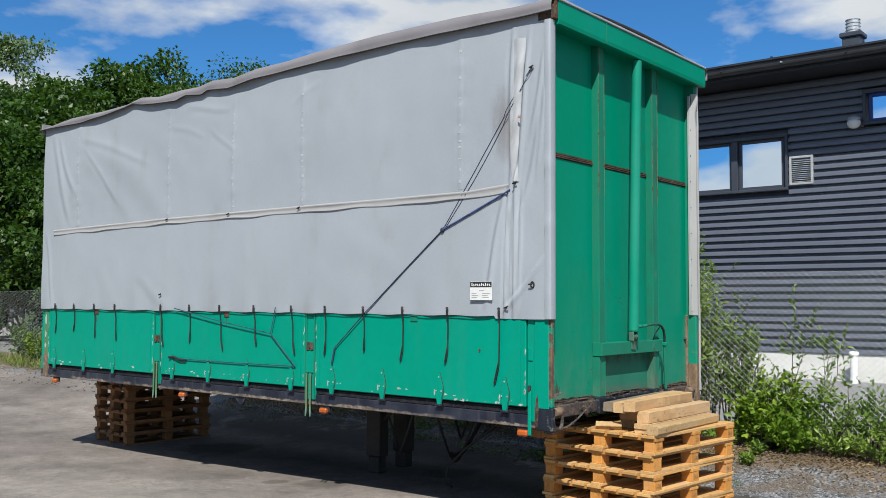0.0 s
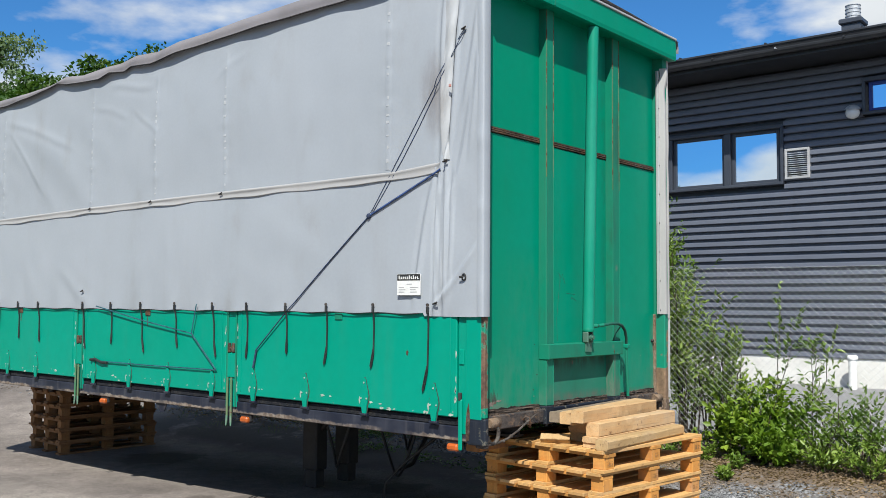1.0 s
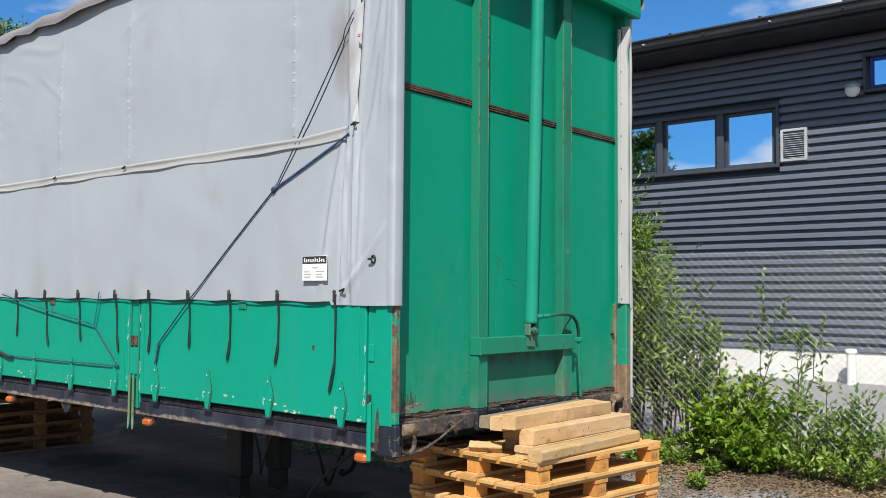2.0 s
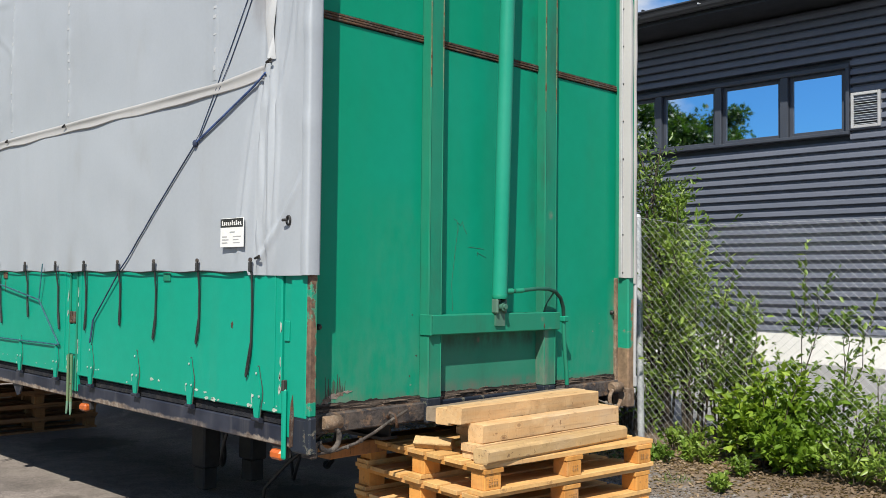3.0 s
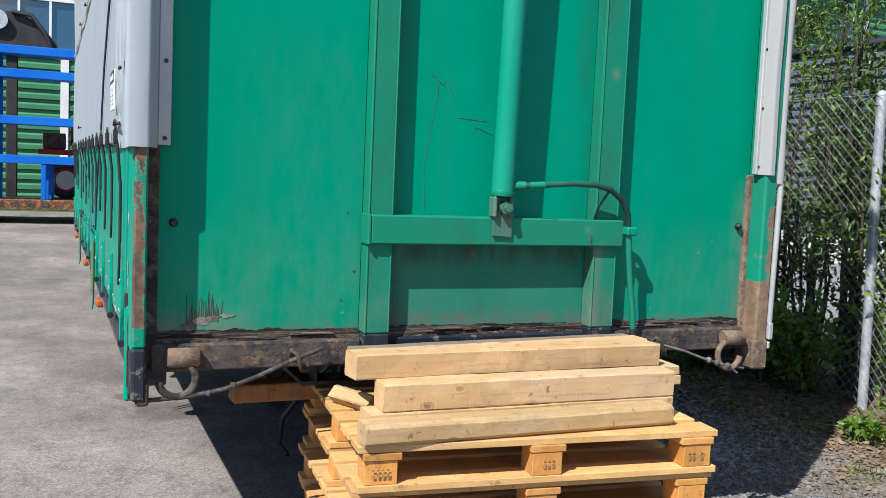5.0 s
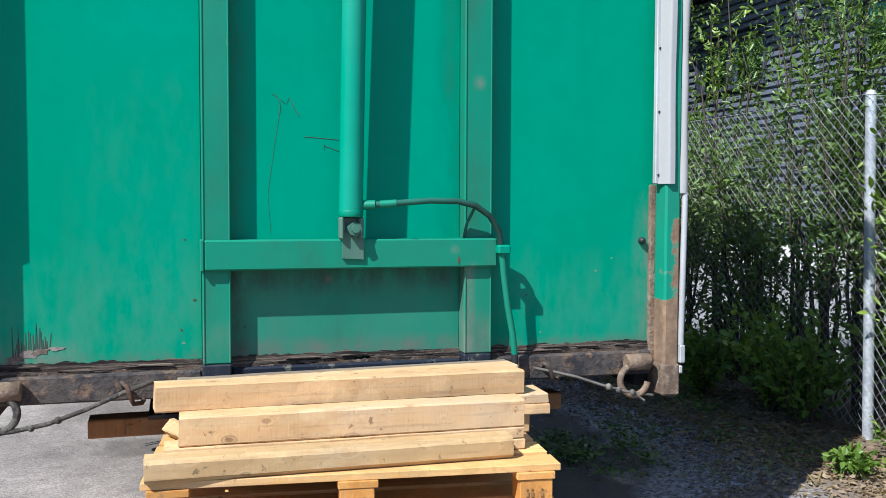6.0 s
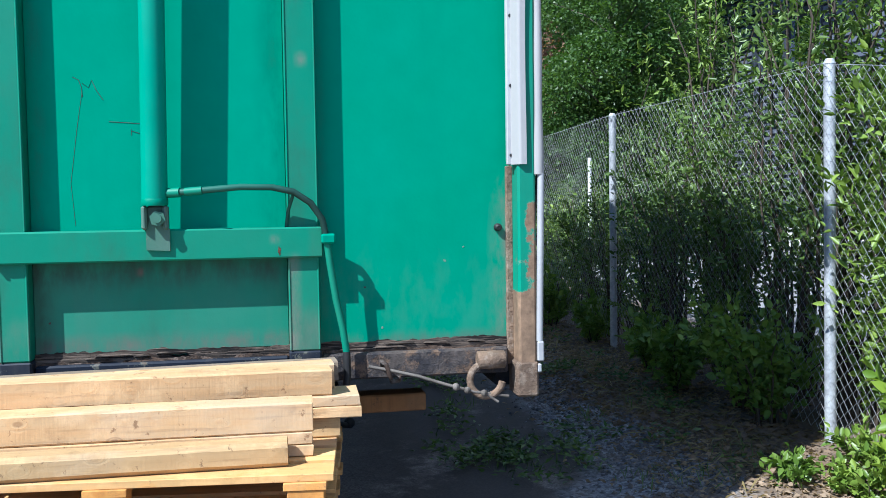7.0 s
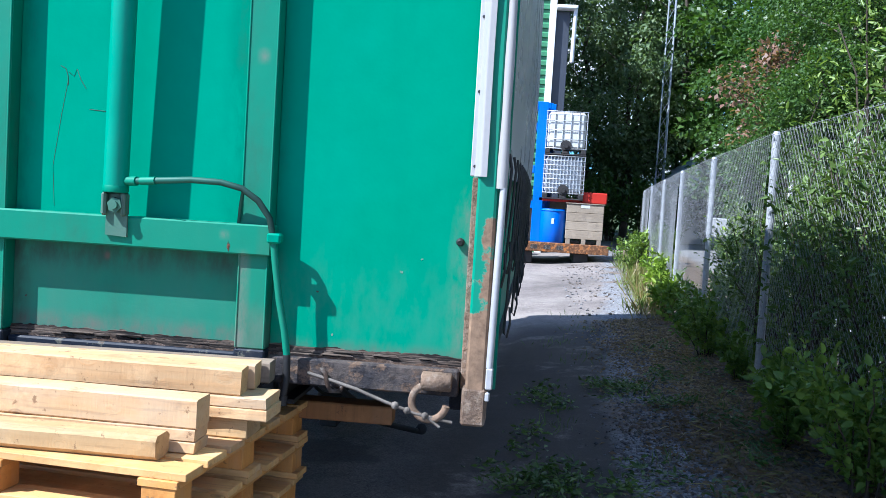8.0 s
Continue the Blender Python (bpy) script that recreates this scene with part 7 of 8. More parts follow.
def scatter_ground():
    rng = random.Random(21)
    spots = [(-0.07, 2.69, 0.08), (0.24, 2.59, 0.12), (-0.04, 2.42, 0.07), (-1.85, 2.78, 0.2), (-2.28, 3.47, 0.14), (-4.44, 3.42, 0.25), (-1.1, 3.35, 0.2), (-1.0, 3.62, 0.16), (-1.5, 2.9, 0.2), (-3.1, 2.85, 0.2), (-5.6, 3.1, 0.3), (-6.6, 2.9, 0.25), (-7.6, 3.3, 0.3), (-8.9, 3.2, 0.35), (-1.3, 3.9, 0.2), (-2.4, 3.95, 0.2), (-3.6, 4.0, 0.25), (-0.35, 3.55, 0.12)]
    blades("grass", spots, "sparse green weeds in the gravel", leaf_dark, 5, 0.085, 30)
    spots = [(-9 - 0.8 * i, 4.1 + 0.06 * i + 0.3 * rng.random(), 0.35) for i in range(14)]
    blades("grass", spots, "sunlit grass along the fence", grass_mat, 6, 0.3, 80)
    blades("dry_grass", [(-8.5 - 0.7 * i, 4.2 + 0.05 * i, 0.3) for i in range(9)], "dry yellow grass along the fence", straw_mat, 7, 0.32, 60)
    # weeds: small broad-leaved rosettes
    nr = np.random.default_rng(9)
    pos, dirs = [], []
    clumps = [(-4.31, 3.36), (-1.84, 2.72), (-1.79, 2.92), (-1.68, 3.2), (-1.9, 3.3), (-1.75, 2.6), (-4.5, 3.3), (-4.1, 3.42)]
    for i in range(100):
        if i >= 55:
            cx, cy = clumps[i % 8]
            x, y = cx + nr.normal(0, 0.16), cy + nr.normal(0, 0.07)
        elif i < 30:
            x, y = -0.8 - 6 * nr.random(), 3.55 + 0.6 * nr.random()
        else:
            # thicker beside the pallet, in the shade of the trailer
            x, y = -1.2 - 3.4 * nr.random(), 2.62 + 0.35 * nr.random()
        if x > -0.6 and y < 3.2:
            continue
        for _ in range(26):
            pos.append((x + nr.normal(0, 0.06), y + nr.normal(0, 0.06), ground_z(x, y) + 0.01 + 0.06 * nr.random()))
            dirs.append((nr.normal(0, 1), nr.normal(0, 1), 0.5))
    tagged(new("weeds", quads_mesh("weeds", leaf_quads(np.array(pos), np.array(dirs), 0.045, 0.38, nr), leaf_dark)), "small green weeds in the shaded gravel", "weeds", kind="stuff")
    # fallen leaves and bits
    n = 16000
    x = 2.5 - 11 * nr.random(n)
    y = 3.98 + nr.normal(0, 0.28, n)
    y = np.where((x > -0.7) & (nr.random(n) < 0.18), 3.1 + 1.0 * nr.random(n), y)
    z = np.array([ground_z(a, b) + 0.012 for a, b in zip(x, y)])
    d = nr.normal(0, 1, (n, 3))
    d[:, 2] *= 0.15
    tagged(new("leaf_litter", quads_mesh("leaf_litter", leaf_quads(np.stack([x, y, z], -1), d, 0.04, 0.42, nr, 0.0), litter_mat)), "dry brown leaves lying on the gravel", "leaves", kind="stuff")
    # dry stalks and twigs among the leaves
    n = 420
    x, y = -0.7 - 6.0 * nr.random(n), 3.95 + nr.normal(0, 0.17, n)
    d = nr.normal(0, 1, (n, 3))
    d[:, 2] = 0.08 * nr.random(n)
    z = np.array([ground_z(a, b) + 0.022 for a, b in zip(x, y)])
    tagged(new("dry_stalks", quads_mesh("dry_stalks", leaf_quads(np.stack([x, y, z], -1), d, 0.16, 0.05, nr, 0.0), straw_mat)), "dry pale stalks and twigs lying among the leaves", "twigs", kind="stuff")
    # loose stones
    v, f = [], []
    base = [(1, 0, 0), (0, 1, 0), (-1, 0, 0), (0, -1, 0), (0, 0, 1), (0, 0, -1)]
    tri = [(0, 1, 4), (1, 2, 4), (2, 3, 4), (3, 0, 4), (1, 0, 5), (2, 1, 5), (3, 2, 5), (0, 3, 5)]
    for i in range(13000):
        px = 2.5 - 11 * nr.random()
        py = 3.48 - 0.06 * min(px + 2.0, 0.0) + nr.normal(0, 0.17)
        r = 0.004 + 0.016 * nr.random() ** 3.5
        # bare soil under the bushes
        if px > -0.8:
            if py > 3.35 and nr.random() < 0.7:
                continue
            # crushed stone spreads wider beside the near pallets
            if nr.random() < 0.75:
                py = 2.35 + 1.05 * nr.random()
                r = 0.005 + 0.017 * nr.random() ** 2
        o = len(v)
        c = ground_z(px, py) + r * 0.3
        for b in base:
            v.append((px + b[0] * r * (0.7 + 0.6 * nr.random()), py + b[1] * r * (0.7 + 0.6 * nr.random()), c + b[2] * r * 0.7))
        f += [tuple(o + k for k in t) for t in tri]
    for i in range(9000):
        px, py = -0.9 + 2.6 * nr.random(), 2.3 + 1.15 * nr.random()
        if py < 2.55 and nr.random() < 0.6:
            continue
        r = 0.005 + 0.015 * nr.random() ** 2.2
        o = len(v)
        a = 6.283 * nr.random()
        for b in base:
            q = r * (0.75 + 0.6 * nr.random())
            v.append((px + q * (b[0] * math.cos(a) - b[1] * math.sin(a)), py + q * (b[0] * math.sin(a) + b[1] * math.cos(a)) * 0.8, ground_z(px, py) + r * 0.2 + b[2] * r * 0.55))
        f += [tuple(o + k for k in t) for t in tri]
    for i in range(600):
        px, py = -9 - 9 * nr.random(), 3.2 + 2.0 * nr.random()
        r = 0.01 + 0.02 * nr.random() ** 2
        o = len(v)
        for b in base:
            v.append((px + b[0] * r * (0.7 + 0.6 * nr.random()), py + b[1] * r, ground_z(px, py) + r * 0.3 + b[2] * r * 0.7))
        f += [tuple(o + k for k in t) for t in tri]
    me = bpy.data.meshes.new("gravel")
    me.from_pydata(v, [], f)
    me.materials.append(stone_mat)
    tagged(new("gravel", me), "loose grey gravel stones", "gravel", kind="stuff")


scatter_ground()


# ---- trees ----
def tree(at, height, radius, label, material, seed, leaves=9000, leaf=0.22, trunk=0.14, bare=0.15, narrow=1.0, droop=0.3, group="trees round the lot"):
    rng = np.random.default_rng(seed)
    x, y = at
    z0 = ground_z(x, y) - 0.05
    t = thing("tree", label, "tree", (x, y, z0), group=group)
    s = Shape()
    path = [np.array([0.0, 0, 0])]
    for k in range(1, 9):
        path.append(np.array([rng.normal(0, 0.03 * height * k / 8), rng.normal(0, 0.03 * height * k / 8), height * 0.92 * k / 8]))
    s.tube(path, [trunk * (1 - 0.85 * k / 8) + 0.01 for k in range(9)], 8)
    limbs = []
    for i in range(26):
        h = bare + (0.95 - bare) * (i + rng.random()) / 26
        k = min(int(h * 8), 7)
        p = path[k] + (path[k + 1] - path[k]) * (h * 8 - k)
        a = rng.random() * 6.283
        # widest at two fifths of the crown
        q = (h - bare) / (1 - bare)
        reach = radius * narrow * (0.35 + 0.65 * math.sin(math.pi * min(1, 0.18 + 0.82 * q)) ** 0.8) * (0.75 + 0.5 * rng.random())
        e = p + np.array([math.cos(a) * reach, math.sin(a) * reach, reach * (0.25 + 0.4 * rng.random())])
        m = (p + e) / 2 + np.array([0, 0, 0.08 * reach])
        s.tube([p, m, e], [trunk * 0.35 * (1 - q * 0.6), trunk * 0.2 * (1 - q * 0.6), 0.01], 5, caps=False)
        limbs.append((p, m, e, reach))
    part("trunk", s, bark, t, "brown trunk with spreading limbs")
    per = leaves // len(limbs)
    pos, dirs = [], []
    for p, m, e, reach in limbs:
        for c in range(7):
            u = 0.3 + 0.8 * rng.random()
            centre = (m + (e - m) * (2 * u - 1) if u > 0.5 else p + (m - p) * 2 * u) + rng.normal(0, 0.16 * reach, 3)
            n = per // 7
            sp = 0.19 * reach + 0.2
            q = rng.normal(0, 1, (n, 3))
            q /= np.linalg.norm(q, axis=1)[:, None]
            q *= (sp * rng.random(n) ** 0.45)[:, None]
            q[:, 2] *= 0.7
            pos.append(centre + q)
            dirs.append(q + rng.normal(0, 0.5 * sp, (n, 3)))
    pos, dirs = np.concatenate(pos), np.concatenate(dirs)
    part("crown", None, None, t, "uneven leafy crown", data=quads_mesh("crown", leaf_quads(pos, dirs, leaf, 0.62, rng, droop), material))
    return t


def build_trees():
    leafy_t = "broad-leaved tree with dense green crown beyond the fence"
    birch = "tall birch with drooping foliage in the wood"
    # wood behind the rear end of the lot and the fence
    rows = [(-27, 10.6, 8.6, 2.3), (-29, 12.0, 10.0, 2.6), (-29, 14.2, 10.9, 2.9), (-29, 16.3, 11.4, 3.0), (-29, 18.4, 11.0, 3.0), (-29, 21, 8.6, 3.0), (-24.5, 9.4, 5.6, 1.8), (-34, 11.2, 10.5, 3.2), (-36, 8.2, 13.5, 3.0), (-25, 14, 5.5, 2.4), (-24.5, 18, 6.0, 2.5), (-26, 24, 9.0, 3.2), (-23.8, 10.6, 4.6, 2.0)]
    for i, (x, y, h, r) in enumerate(rows):
        tree((x, y), h, r, leafy_t, leaf_tree, 300 + i, 24000 if i < 6 else 16000, 0.2, 0.16, 0.06)
    # birches seen down the path
    for i, (x, y, h) in enumerate(((-36, 4.6, 13), (-38, 6.6, 15), (-41, 2.5, 16), (-39, 9.5, 15), (-43, 6, 17), (-46, 11, 18), (-37, 12.5, 14), (-35, 6.2, 9))):
        tree((x, y), h, 2.8, birch, leaf_birch, 340 + i, 13000, 0.17, 0.15, 0.05, droop=1.2)
    # trees between the fence and the dark building's far end
    for i, (x, y, h, r) in enumerate(((-13.5, 8.0, 5.6, 1.9), (-16.5, 9.0, 6.6, 2.3), (-19.0, 9.9, 7.0, 2.4), (-13.6, 7.4, 4.4, 1.1), (-17.5, 10.3, 8.0, 2.4), (-21.5, 9.6, 6.4, 2.2), (-20.5, 12, 8.5, 2.6))):
        tree((x, y), h, r, leafy_t, leaf_tree, 360 + i, 42000 if i in (0, 1, 3) else 24000, 0.066 if i in (0, 1, 3) else 0.09, 0.11, 0.04)
    tree((-15.2, 6.9), 5.0, 0.9, "young tree with withered brown leaves", leaf_dead, 380, 1100, 0.11, 0.05, 0.55)
    # behind the camera, mirrored in the windows
    for i, (x, y, h, r) in enumerate(((-26, -27, 13.0, 3.6), (-31, -28, 14.5, 4.2), (-36, -27, 14, 4.0), (-22, -30, 9.0, 3.0), (-15, -31, 7.5, 3.0), (-7, -32, 7.0, 3.0), (3, -31, 7.0, 3.0))):
        tree((x, y), h, r, "broad-leaved tree across the lot", leaf_tree, 400 + i, 9000, 0.34, 0.16, 0.1)


build_trees()

# ---- the green hall and the stored goods at the end of the lot ----
HALL_X = -23.5


def build_hall():
    h = thing("green_hall", "green corrugated industrial hall with white trim and windows", "building", (HALL_X, 3.1, 0))
    o = (HALL_X, 3.3)

    def put(name, s, m, parent=h, label=""):
        s.v = [(x - o[0], y - o[1], z) for x, y, z in s.v]
        return part(name, s, m, parent, label)

    y0, y1 = -14.0, 2.95
    put("wall", Shape().box((HALL_X - 14, y0, 0.0), (HALL_X - 0.08, y1 - 0.06, 9.0)), hall_green)
    pitch = 0.26
    for i in range(34):
        z = 0.3 + i * pitch
        spans = [(y0, y1)]
        if 4.1 < z + pitch / 2 < 5.5:
            spans = [(y0, -9.0), (1.4, y1)]
        for a, c in spans:
            put("cladding_rib", Shape().prism([(HALL_X - 0.079, z), (HALL_X, z + 0.02), (HALL_X, z + 0.13), (HALL_X - 0.05, z + 0.17), (HALL_X - 0.05, z + pitch - 0.002), (HALL_X - 0.079, z + pitch - 0.002)], 1, a, c), hall_green)
    for y in (-8.2, -5.2, -2.35, 0.3):
        put("white_trim", Shape().box((HALL_X + 0.002, y - 0.1, 0.3), (HALL_X + 0.03, y + 0.1, 4.1), 0.004).box((HALL_X + 0.002, y - 0.1, 5.5), (HALL_X + 0.03, y + 0.1, 9.0), 0.004), white_paint, h, "white steel trim")
    put("white_trim", Shape().box((HALL_X - 0.1, y1 - 0.05, 0.0), (HALL_X + 0.04, y1 + 0.14, 9.0), 0.006), white_paint, h, "white corner trim")
    w = put("window_band", Shape().box((HALL_X - 0.03, -9.0, 4.1), (HALL_X + 0.05, 1.4, 4.22), 0.005).box((HALL_X - 0.03, -9.0, 5.42), (HALL_X + 0.05, 1.4, 5.5), 0.005), white_paint, h, "row of windows with white frames")
    for i in range(14):
        a = -9.0 + i * 0.743
        put("mullion", Shape().box((HALL_X - 0.03, a, 4.22), (HALL_X + 0.045, a + 0.06, 5.42), 0.004), white_paint, w)
        put("pane", Shape().box((HALL_X - 0.06, a + 0.06, 4.22), (HALL_X - 0.04, a + 0.743, 5.42)), dull_glass, w)
    put("roof", Shape().prism([(HALL_X + 0.5, 9.0), (HALL_X + 0.5, 9.25), (HALL_X - 7, 10.6), (HALL_X - 14.5, 9.25), (HALL_X - 14.5, 9.0)], 1, y0 - 0.5, y1 + 0.5), roof_black)
    put("downpipe", Shape().tube([(HALL_X + 0.15, y1 + 0.66, 6.83), (HALL_X + 0.15, y1 + 0.64, 5.35)], 0.055, 10).box((HALL_X - 0.1, y1 + 0.142, 6.80), (HALL_X + 0.3, y1 + 0.72, 6.90), 0.02), white_paint, h, "white downpipe from a small canopy")
    put("side_shaft", Shape().box((HALL_X - 1.5, y1 + 0.142, 0.0), (HALL_X - 0.1, y1 + 0.52, 6.79), 0.01), cladding_trim, h, "dark lift shaft beside the corner")


build_hall()


def frame_rack(at, turn, label):
    """A welded gate-like frame of box section: two uprights and five rungs."""
    r = thing("steel_frame", label, "steel frame", at, turn, "blue steel frames stacked upright")
    for y in (0.0, 4.2):
        part("upright", Shape().box((-0.05, y, 0), (0.05, y + 0.24, 3.3), 0.012), blue_paint, r)
    for z in (0.0 + 0.78, 1.62, 2.62, 3.12):
        part("rung", Shape().box((-0.045, 0.24, z), (0.045, 4.2, z + 0.18), 0.01), blue_paint, r)
    for y in (1.2, 2.6):
        part("stile", Shape().box((-0.03, y, 0.0), (0.03, y + 0.1, 0.78), 0.008), blue_paint, r)
    return r


def build_goods():
    worn_orange = painted("rusty_orange_paint", (0.42, 0.13, 0.02), (0.30, 0.10, 0.022), 0.45, 0.6, 0.55, rust_colours=((0.16, 0.075, 0.035), (0.09, 0.045, 0.025)))
    # flat steel platform that carries the goods
    p = thing("platform", "low rusty orange steel loading platform on bearers", "platform", (-19.6, 1.3, 0))
    part("deck", Shape().box((-1.5, -3.05, 0.42), (0.75, 3.0, 0.50), 0.01), rust, p)
    part("edge_beam", Shape().box((0.75, -3.1, 0.30), (0.86, 3.1, 0.52), 0.012), worn_orange, p, "rusty orange edge beam")
    s = Shape()
    for i in range(18):
        y = -2.6 + i * 0.3
        if i % 6 < 4:
            s.box((0.861, y, 0.36), (0.864, y + 0.16, 0.46), 0)
    part("faded_print", s, rust_dark, p)
    for y in (-3.0, -1.0, 1.0, 2.3):
        part("bearer", Shape().box((-1.3, y, 0.0), (0.7, y + 0.35, 0.30), 0.02), under_mat, p)
    part("corner_shoe", Shape().prism([(-3.35, 0.1), (-2.95, 0.1), (-2.85, 0.42), (-3.35, 0.42)], 0, 0.3, 0.9), orange_paint, p)
    # blue frames leaning in a row
    for i in range(4):
        frame_rack((-19.25 - 0.16 * i, -1.62 + 0.06 * i, 0.50), 0.0, "blue painted steel frame standing on the platform")
    # black crane head above the frames
    c = thing("crane_head", "black folded crane head above the blue frames", "crane", (-20.6, -1.05, 0.50))
    part("mast", Shape().box((-0.12, -0.12, 0), (0.12, 0.12, 3.2), 0.02), under_mat, c)
    part("arm", Shape().prism([(-0.3, 3.2), (-0.3, 4.1), (0.1, 4.2), (0.6, 3.9), (0.95, 3.5), (0.9, 3.2)], 0, -0.2, 0.2), under_mat, c)
    part("drum", Shape().tube([(0.2, -0.3, 3.95), (0.32, -0.3, 3.95)], 0.22, 18), zinc, c)
    part("hoses", Shape().tube([(0.25, 0, 4.15), (0.3, 0.4, 4.1), (0.3, 0.7, 3.7), (0.3, 0.85, 3.3)], 0.05, 8), rubber, c)
    # red machine with a wheel behind the frames
    m = thing("machine", "red farm machine with a large tyre behind blue frames", "machine", (-20.6, 0.0, 0.5))
    part("tyre", Shape().tube([(-0.12, 0.1, 0.42), (-0.08, 0.1, 0.42), (0.22, 0.1, 0.42), (0.26, 0.1, 0.42)], [0.36, 0.42, 0.42, 0.36], 24), tyre_mat, m)
    part("rim", Shape().tube([(0.262, 0.1, 0.42), (0.28, 0.1, 0.42)], 0.22, 20), tank_mat, m)
    part("rim_ring", Shape().tube([(0.27, 0.1 + 0.25 * math.cos(a), 0.42 + 0.25 * math.sin(a)) for a in np.linspace(0, 6.283, 20)], 0.02, 6), red_paint, m)
    part("chassis", Shape().box((-0.3, -0.5, 1.0), (0.3, 2.2, 1.12), 0.02), red_paint, m)
    part("hood", Shape().box((-0.25, 0.8, 1.12), (0.3, 1.8, 1.75), 0.08), red_paint, m)
    part("engine", Shape().tube([(0, 0.2, 1.45), (0, 0.75, 1.45)], 0.2, 14).box((-0.1, -0.4, 1.12), (0.15, 0.1, 1.5), 0.03), rust, m)
    # orange barrier frames beside the platform
    for i in range(2):
        b = thing("barrier", "orange steel barrier panel leaning by the platform", "barrier", (-19.0 - 0.3 * i, -2.35 - 0.25 * i, 0.02), 8, "orange barriers")
        part("frame", Shape().tube([(0, 0, 0), (0, 0, 2.1), (0, 0.75, 2.1), (0, 0.75, 0)], 0.04, 8), orange_paint, b)
        for k in range(7):
            part("slat", Shape().box((-0.015, 0.04, 0.35 + 0.25 * k), (0.015, 0.71, 0.45 + 0.25 * k), 0.004), orange_paint, b)
    t = thing("work_table", "light blue steel trestle on the asphalt", "trestle", (-18.6, -2.9, 0), 0)
    part("top", Shape().box((-0.3, -0.9, 1.0), (0.3, 0.75, 1.06), 0.01), blue_paint, t)
    for y in (-0.85, 0.65):
        part("leg", Shape().tube([(0, y, 0), (0, y, 1.0)], 0.035, 8), blue_paint, t)
    part("crossbar", Shape().tube([(0, -0.85, 0.45), (0, 0.65, 0.45)], 0.03, 8), orange_paint, t)
    # two caged tanks, one on the other
    for z, lab in ((2.57, "white caged liquid container on another container"), (1.53, "grimy caged liquid container on the crates")):
        i = thing("caged_tank", lab, "container", (-19.55, 3.27, z), 0, "caged tanks")
        part("tank", Shape().box((-0.46, -0.44, 0.14), (0.46, 0.44, 1.0), 0.06), tank_mat if z > 2 else zinc, i)
        part("pallet_base", Shape().box((-0.5, -0.48, 0.0), (0.5, 0.48, 0.03), 0.01).box((-0.5, -0.48, 0.03), (0.5, -0.36, 0.13), 0.01).box((-0.5, 0.36, 0.03), (0.5, 0.48, 0.13), 0.01).box((-0.5, -0.08, 0.03), (0.5, 0.08, 0.13), 0.01), under_mat, i)
        nb = 5 if z > 2 else 12
        for k in range(nb + 1):
            y = -0.47 + 0.94 * k / nb
            part("cage_bar", Shape().tube([(0.48, y, 0.13), (0.48, y, 1.01)], 0.011, 6), zinc, i)
        for k in range(5 if z > 2 else 9):
            q = 0.15 + 0.86 * k / (4 if z > 2 else 8)
            part("cage_hoop", Shape().tube([(-0.49, -0.48, q), (0.487, -0.48, q), (0.487, 0.48, q), (-0.49, 0.48, q)], 0.012, 6), zinc, i)
        part("valve", Shape().tube([(0.44, 0, 0.22), (0.55, 0, 0.22)], 0.06, 12).tube([(0.48, 0, 0.22), (0.50, 0, 0.22)], 0.13, 16), under_mat, i)
    # drum, crates and red box
    d = thing("drum", "bright blue plastic drum on the platform", "drum", (-19.35, 3.08, 0.5))
    part("shell", Shape().tube([(0, 0, 0), (0, 0, 0.04), (0, 0, 0.42), (0, 0, 0.72), (0, 0, 0.80)], [0.29, 0.31, 0.325, 0.315, 0.29], 28), drum_blue, d)
    part("lid_ring", Shape().tube([(0.31 * math.cos(a), 0.31 * math.sin(a), 0.76) for a in np.linspace(0, 6.283, 28)], 0.018, 6), drum_blue, d)
    part("label", Shape().box((0.324, -0.03, 0.45), (0.328, 0.03, 0.58), 0.001), tank_mat, d)
    c = thing("crate", "weathered wooden crate of stacked collars on a pallet", "crate", (-19.4, 3.82, 0.5))
    for k in range(4):
        part("collar", Shape().box((-0.4, -0.43, 0.13 + k * 0.205), (0.4, 0.43, 0.33 + k * 0.205), 0.008), crate_wood, c)
    for y in (-0.36, 0.0, 0.36):
        part("foot_block", Shape().box((-0.4, y - 0.05, 0.0), (0.4, y + 0.05, 0.13), 0.006), crate_wood, c)
    part("lid", Shape().box((-0.42, -0.45, 0.95), (0.42, 0.45, 0.97), 0.004), crate_wood, c)
    part("label", Shape().box((0.401, -0.1, 0.86), (0.405, 0.1, 0.94), 0), tank_mat, c)
    c = thing("crate", "grey wooden crate under the tanks", "crate", (-20.0, 2.85, 0.5))
    part("side", Shape().box((-0.3, -0.6, 0.0), (0.3, 0.6, 1.02), 0.01), crate_mat, c)
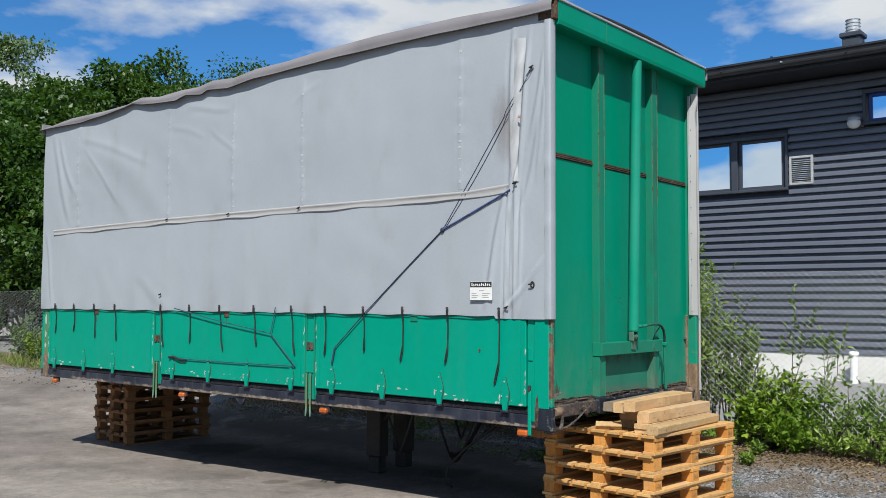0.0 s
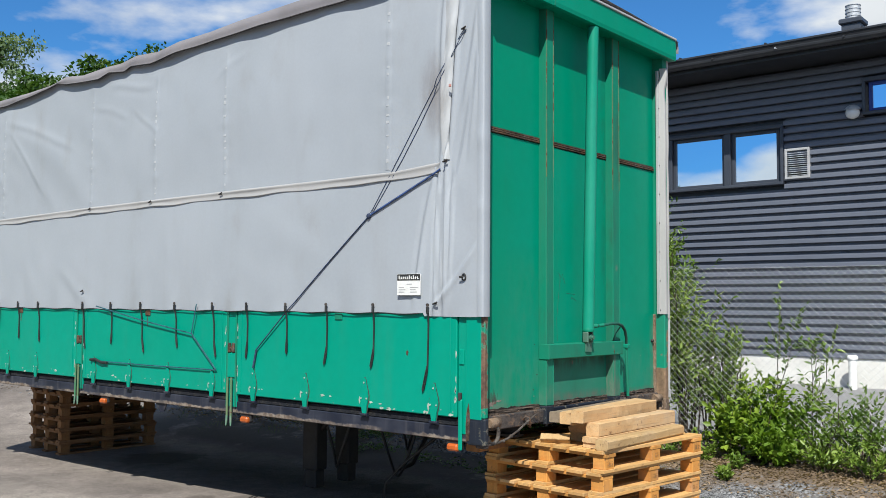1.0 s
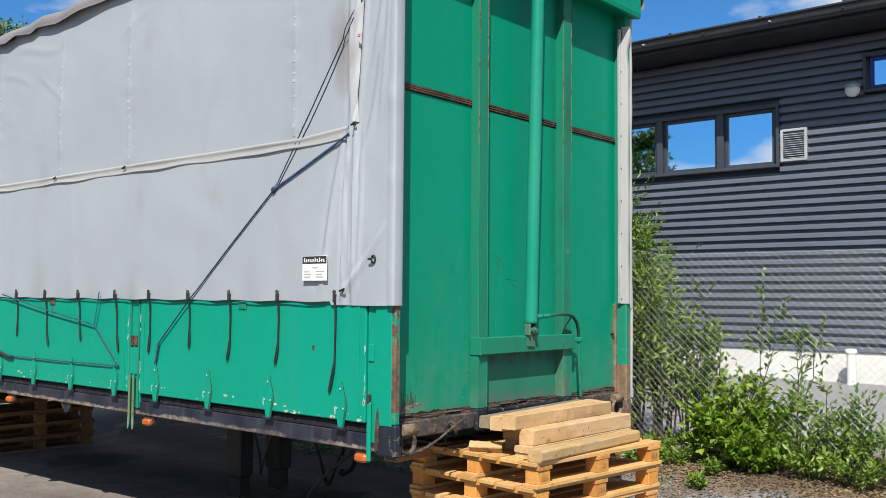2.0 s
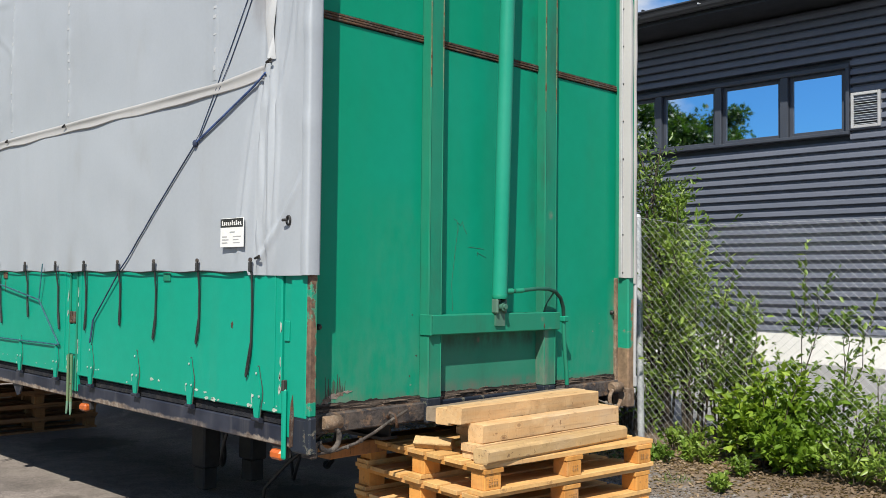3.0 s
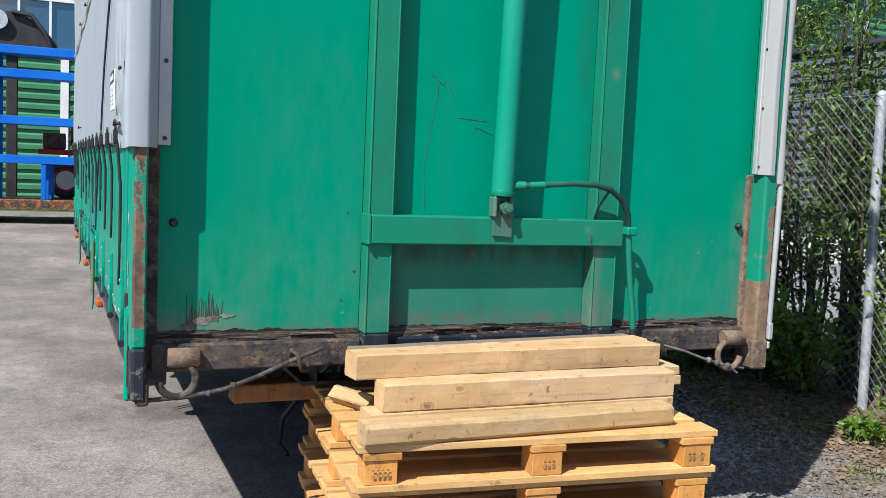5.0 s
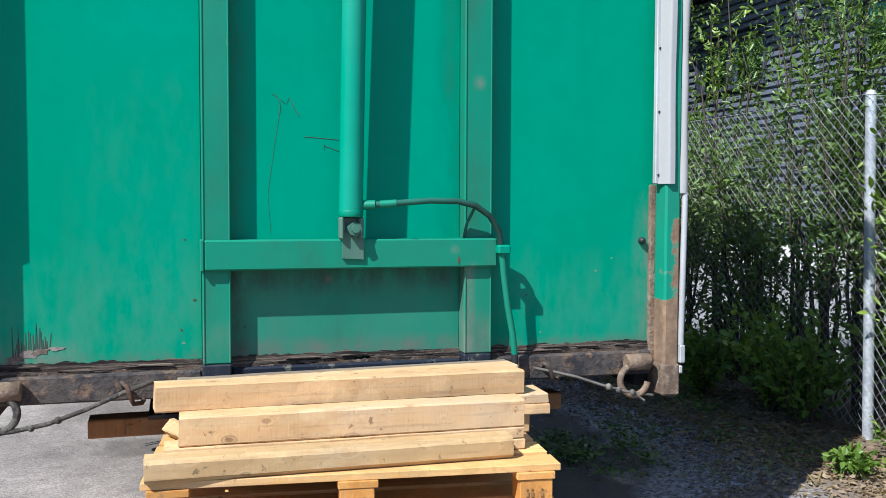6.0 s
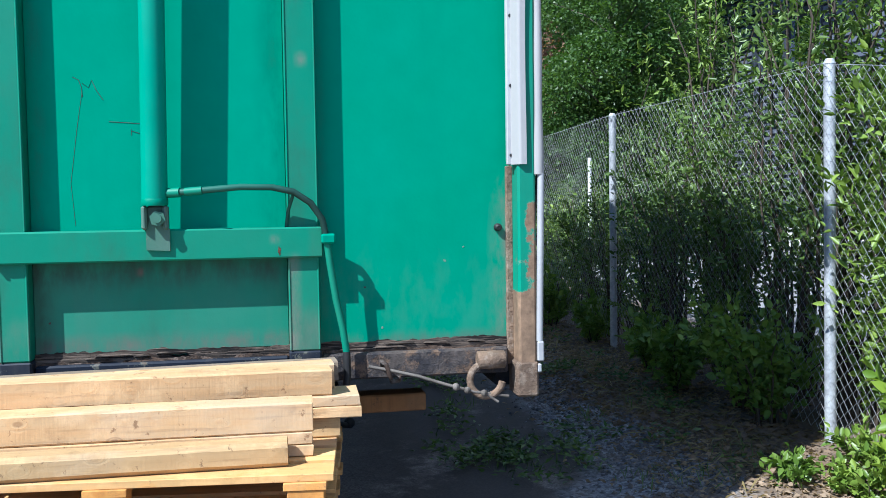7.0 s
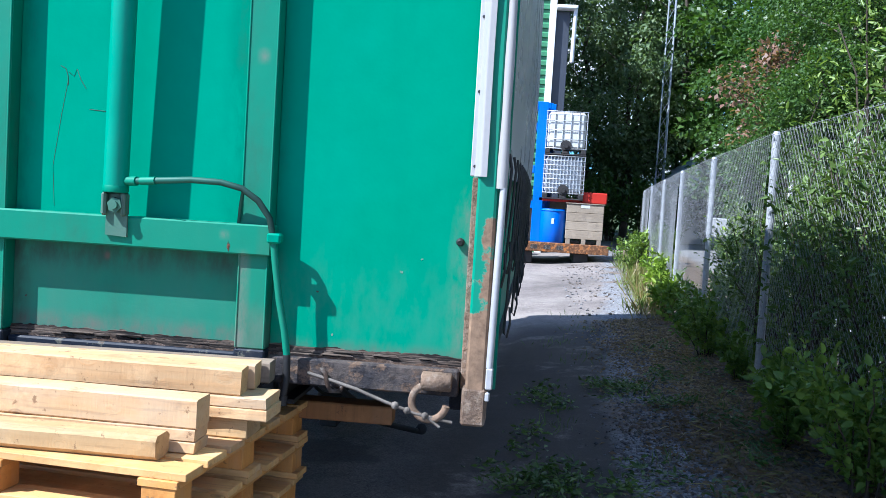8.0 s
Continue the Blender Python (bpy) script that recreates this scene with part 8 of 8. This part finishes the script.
    one("red_box", Shape().box((-0.3, -0.32, 0.0), (0.3, 0.32, 0.26), 0.02), red_paint, "flat red plastic box on the crate", "box", at=(-19.5, 4.0, 1.472))
    one("red_pallet", Shape().box((-0.5, -0.52, 0.0), (0.5, 0.52, 0.09), 0.01), red_paint, "red plastic pallet under the tanks", "pallet", at=(-19.7, 3.24, 1.475))
    # white meter box on a pole, mast and a gable in the wood
    m = thing("meter_box", "white meter box on a steel pole behind the fence", "box", (-10.5, 5.25, ground_z(-10.5, 5.25)))
    part("pole", Shape().tube([(0, 0.05, 0), (0, 0.05, 1.0)], 0.03, 8), zinc, m)
    part("box", Shape().box((-0.2, -0.09, 0.95), (0.2, 0.09, 1.22), 0.012), alu, m)
    one("marker_pole", Shape().tube([(0, 0, 0), (0, 0, 1.75)], 0.025, 8), white_paint, "thin white pole behind the fence", "pole", at=(-8.3, 5.6, 0.15))
    t = thing("lattice_mast", "tall grey lattice mast among the trees", "mast", (-33, 7.3, 0))
    legs = [(0.2 * math.cos(a), 0.2 * math.sin(a)) for a in (0.5, 2.6, 4.7)]
    for a, b in legs:
        part("leg", Shape().tube([(a, b, 0), (a * 0.7, b * 0.7, 16)], 0.032, 6), mast_mat, t)
    s = Shape()
    for k in range(32):
        for j in range(3):
            (a, b), (c, d) = legs[j], legs[(j + 1) % 3]
            q0, q1 = 1 - 0.3 * k / 32, 1 - 0.3 * (k + 1) / 32
            s.tube([(a * q0, b * q0, k * 0.5), (c * q1, d * q1, (k + 1) * 0.5)], 0.012, 4, caps=False)
    part("lattice", s, mast_mat, t)
    g = thing("white_house", "white wooden house with a grey roof among the trees", "house", (-31, 9.2, 0))
    part("wall", Shape().prism([(-1.4, 0), (2.5, 0), (2.5, 2.5), (0.3, 4.0), (-1.4, 2.6)], 0, -4, 0), house_mat, g)
    part("roof", Shape().prism([(-1.7, 2.45), (0.3, 4.1), (2.7, 2.5), (2.7, 2.65), (0.3, 4.27), (-1.7, 2.6)], 0, -4.2, 0.25), zinc, g)
    part("window", Shape().box((0.0, 0.1, 1.4), (0.03, 0.9, 2.3), 0.01), dull_glass, g)


build_goods()
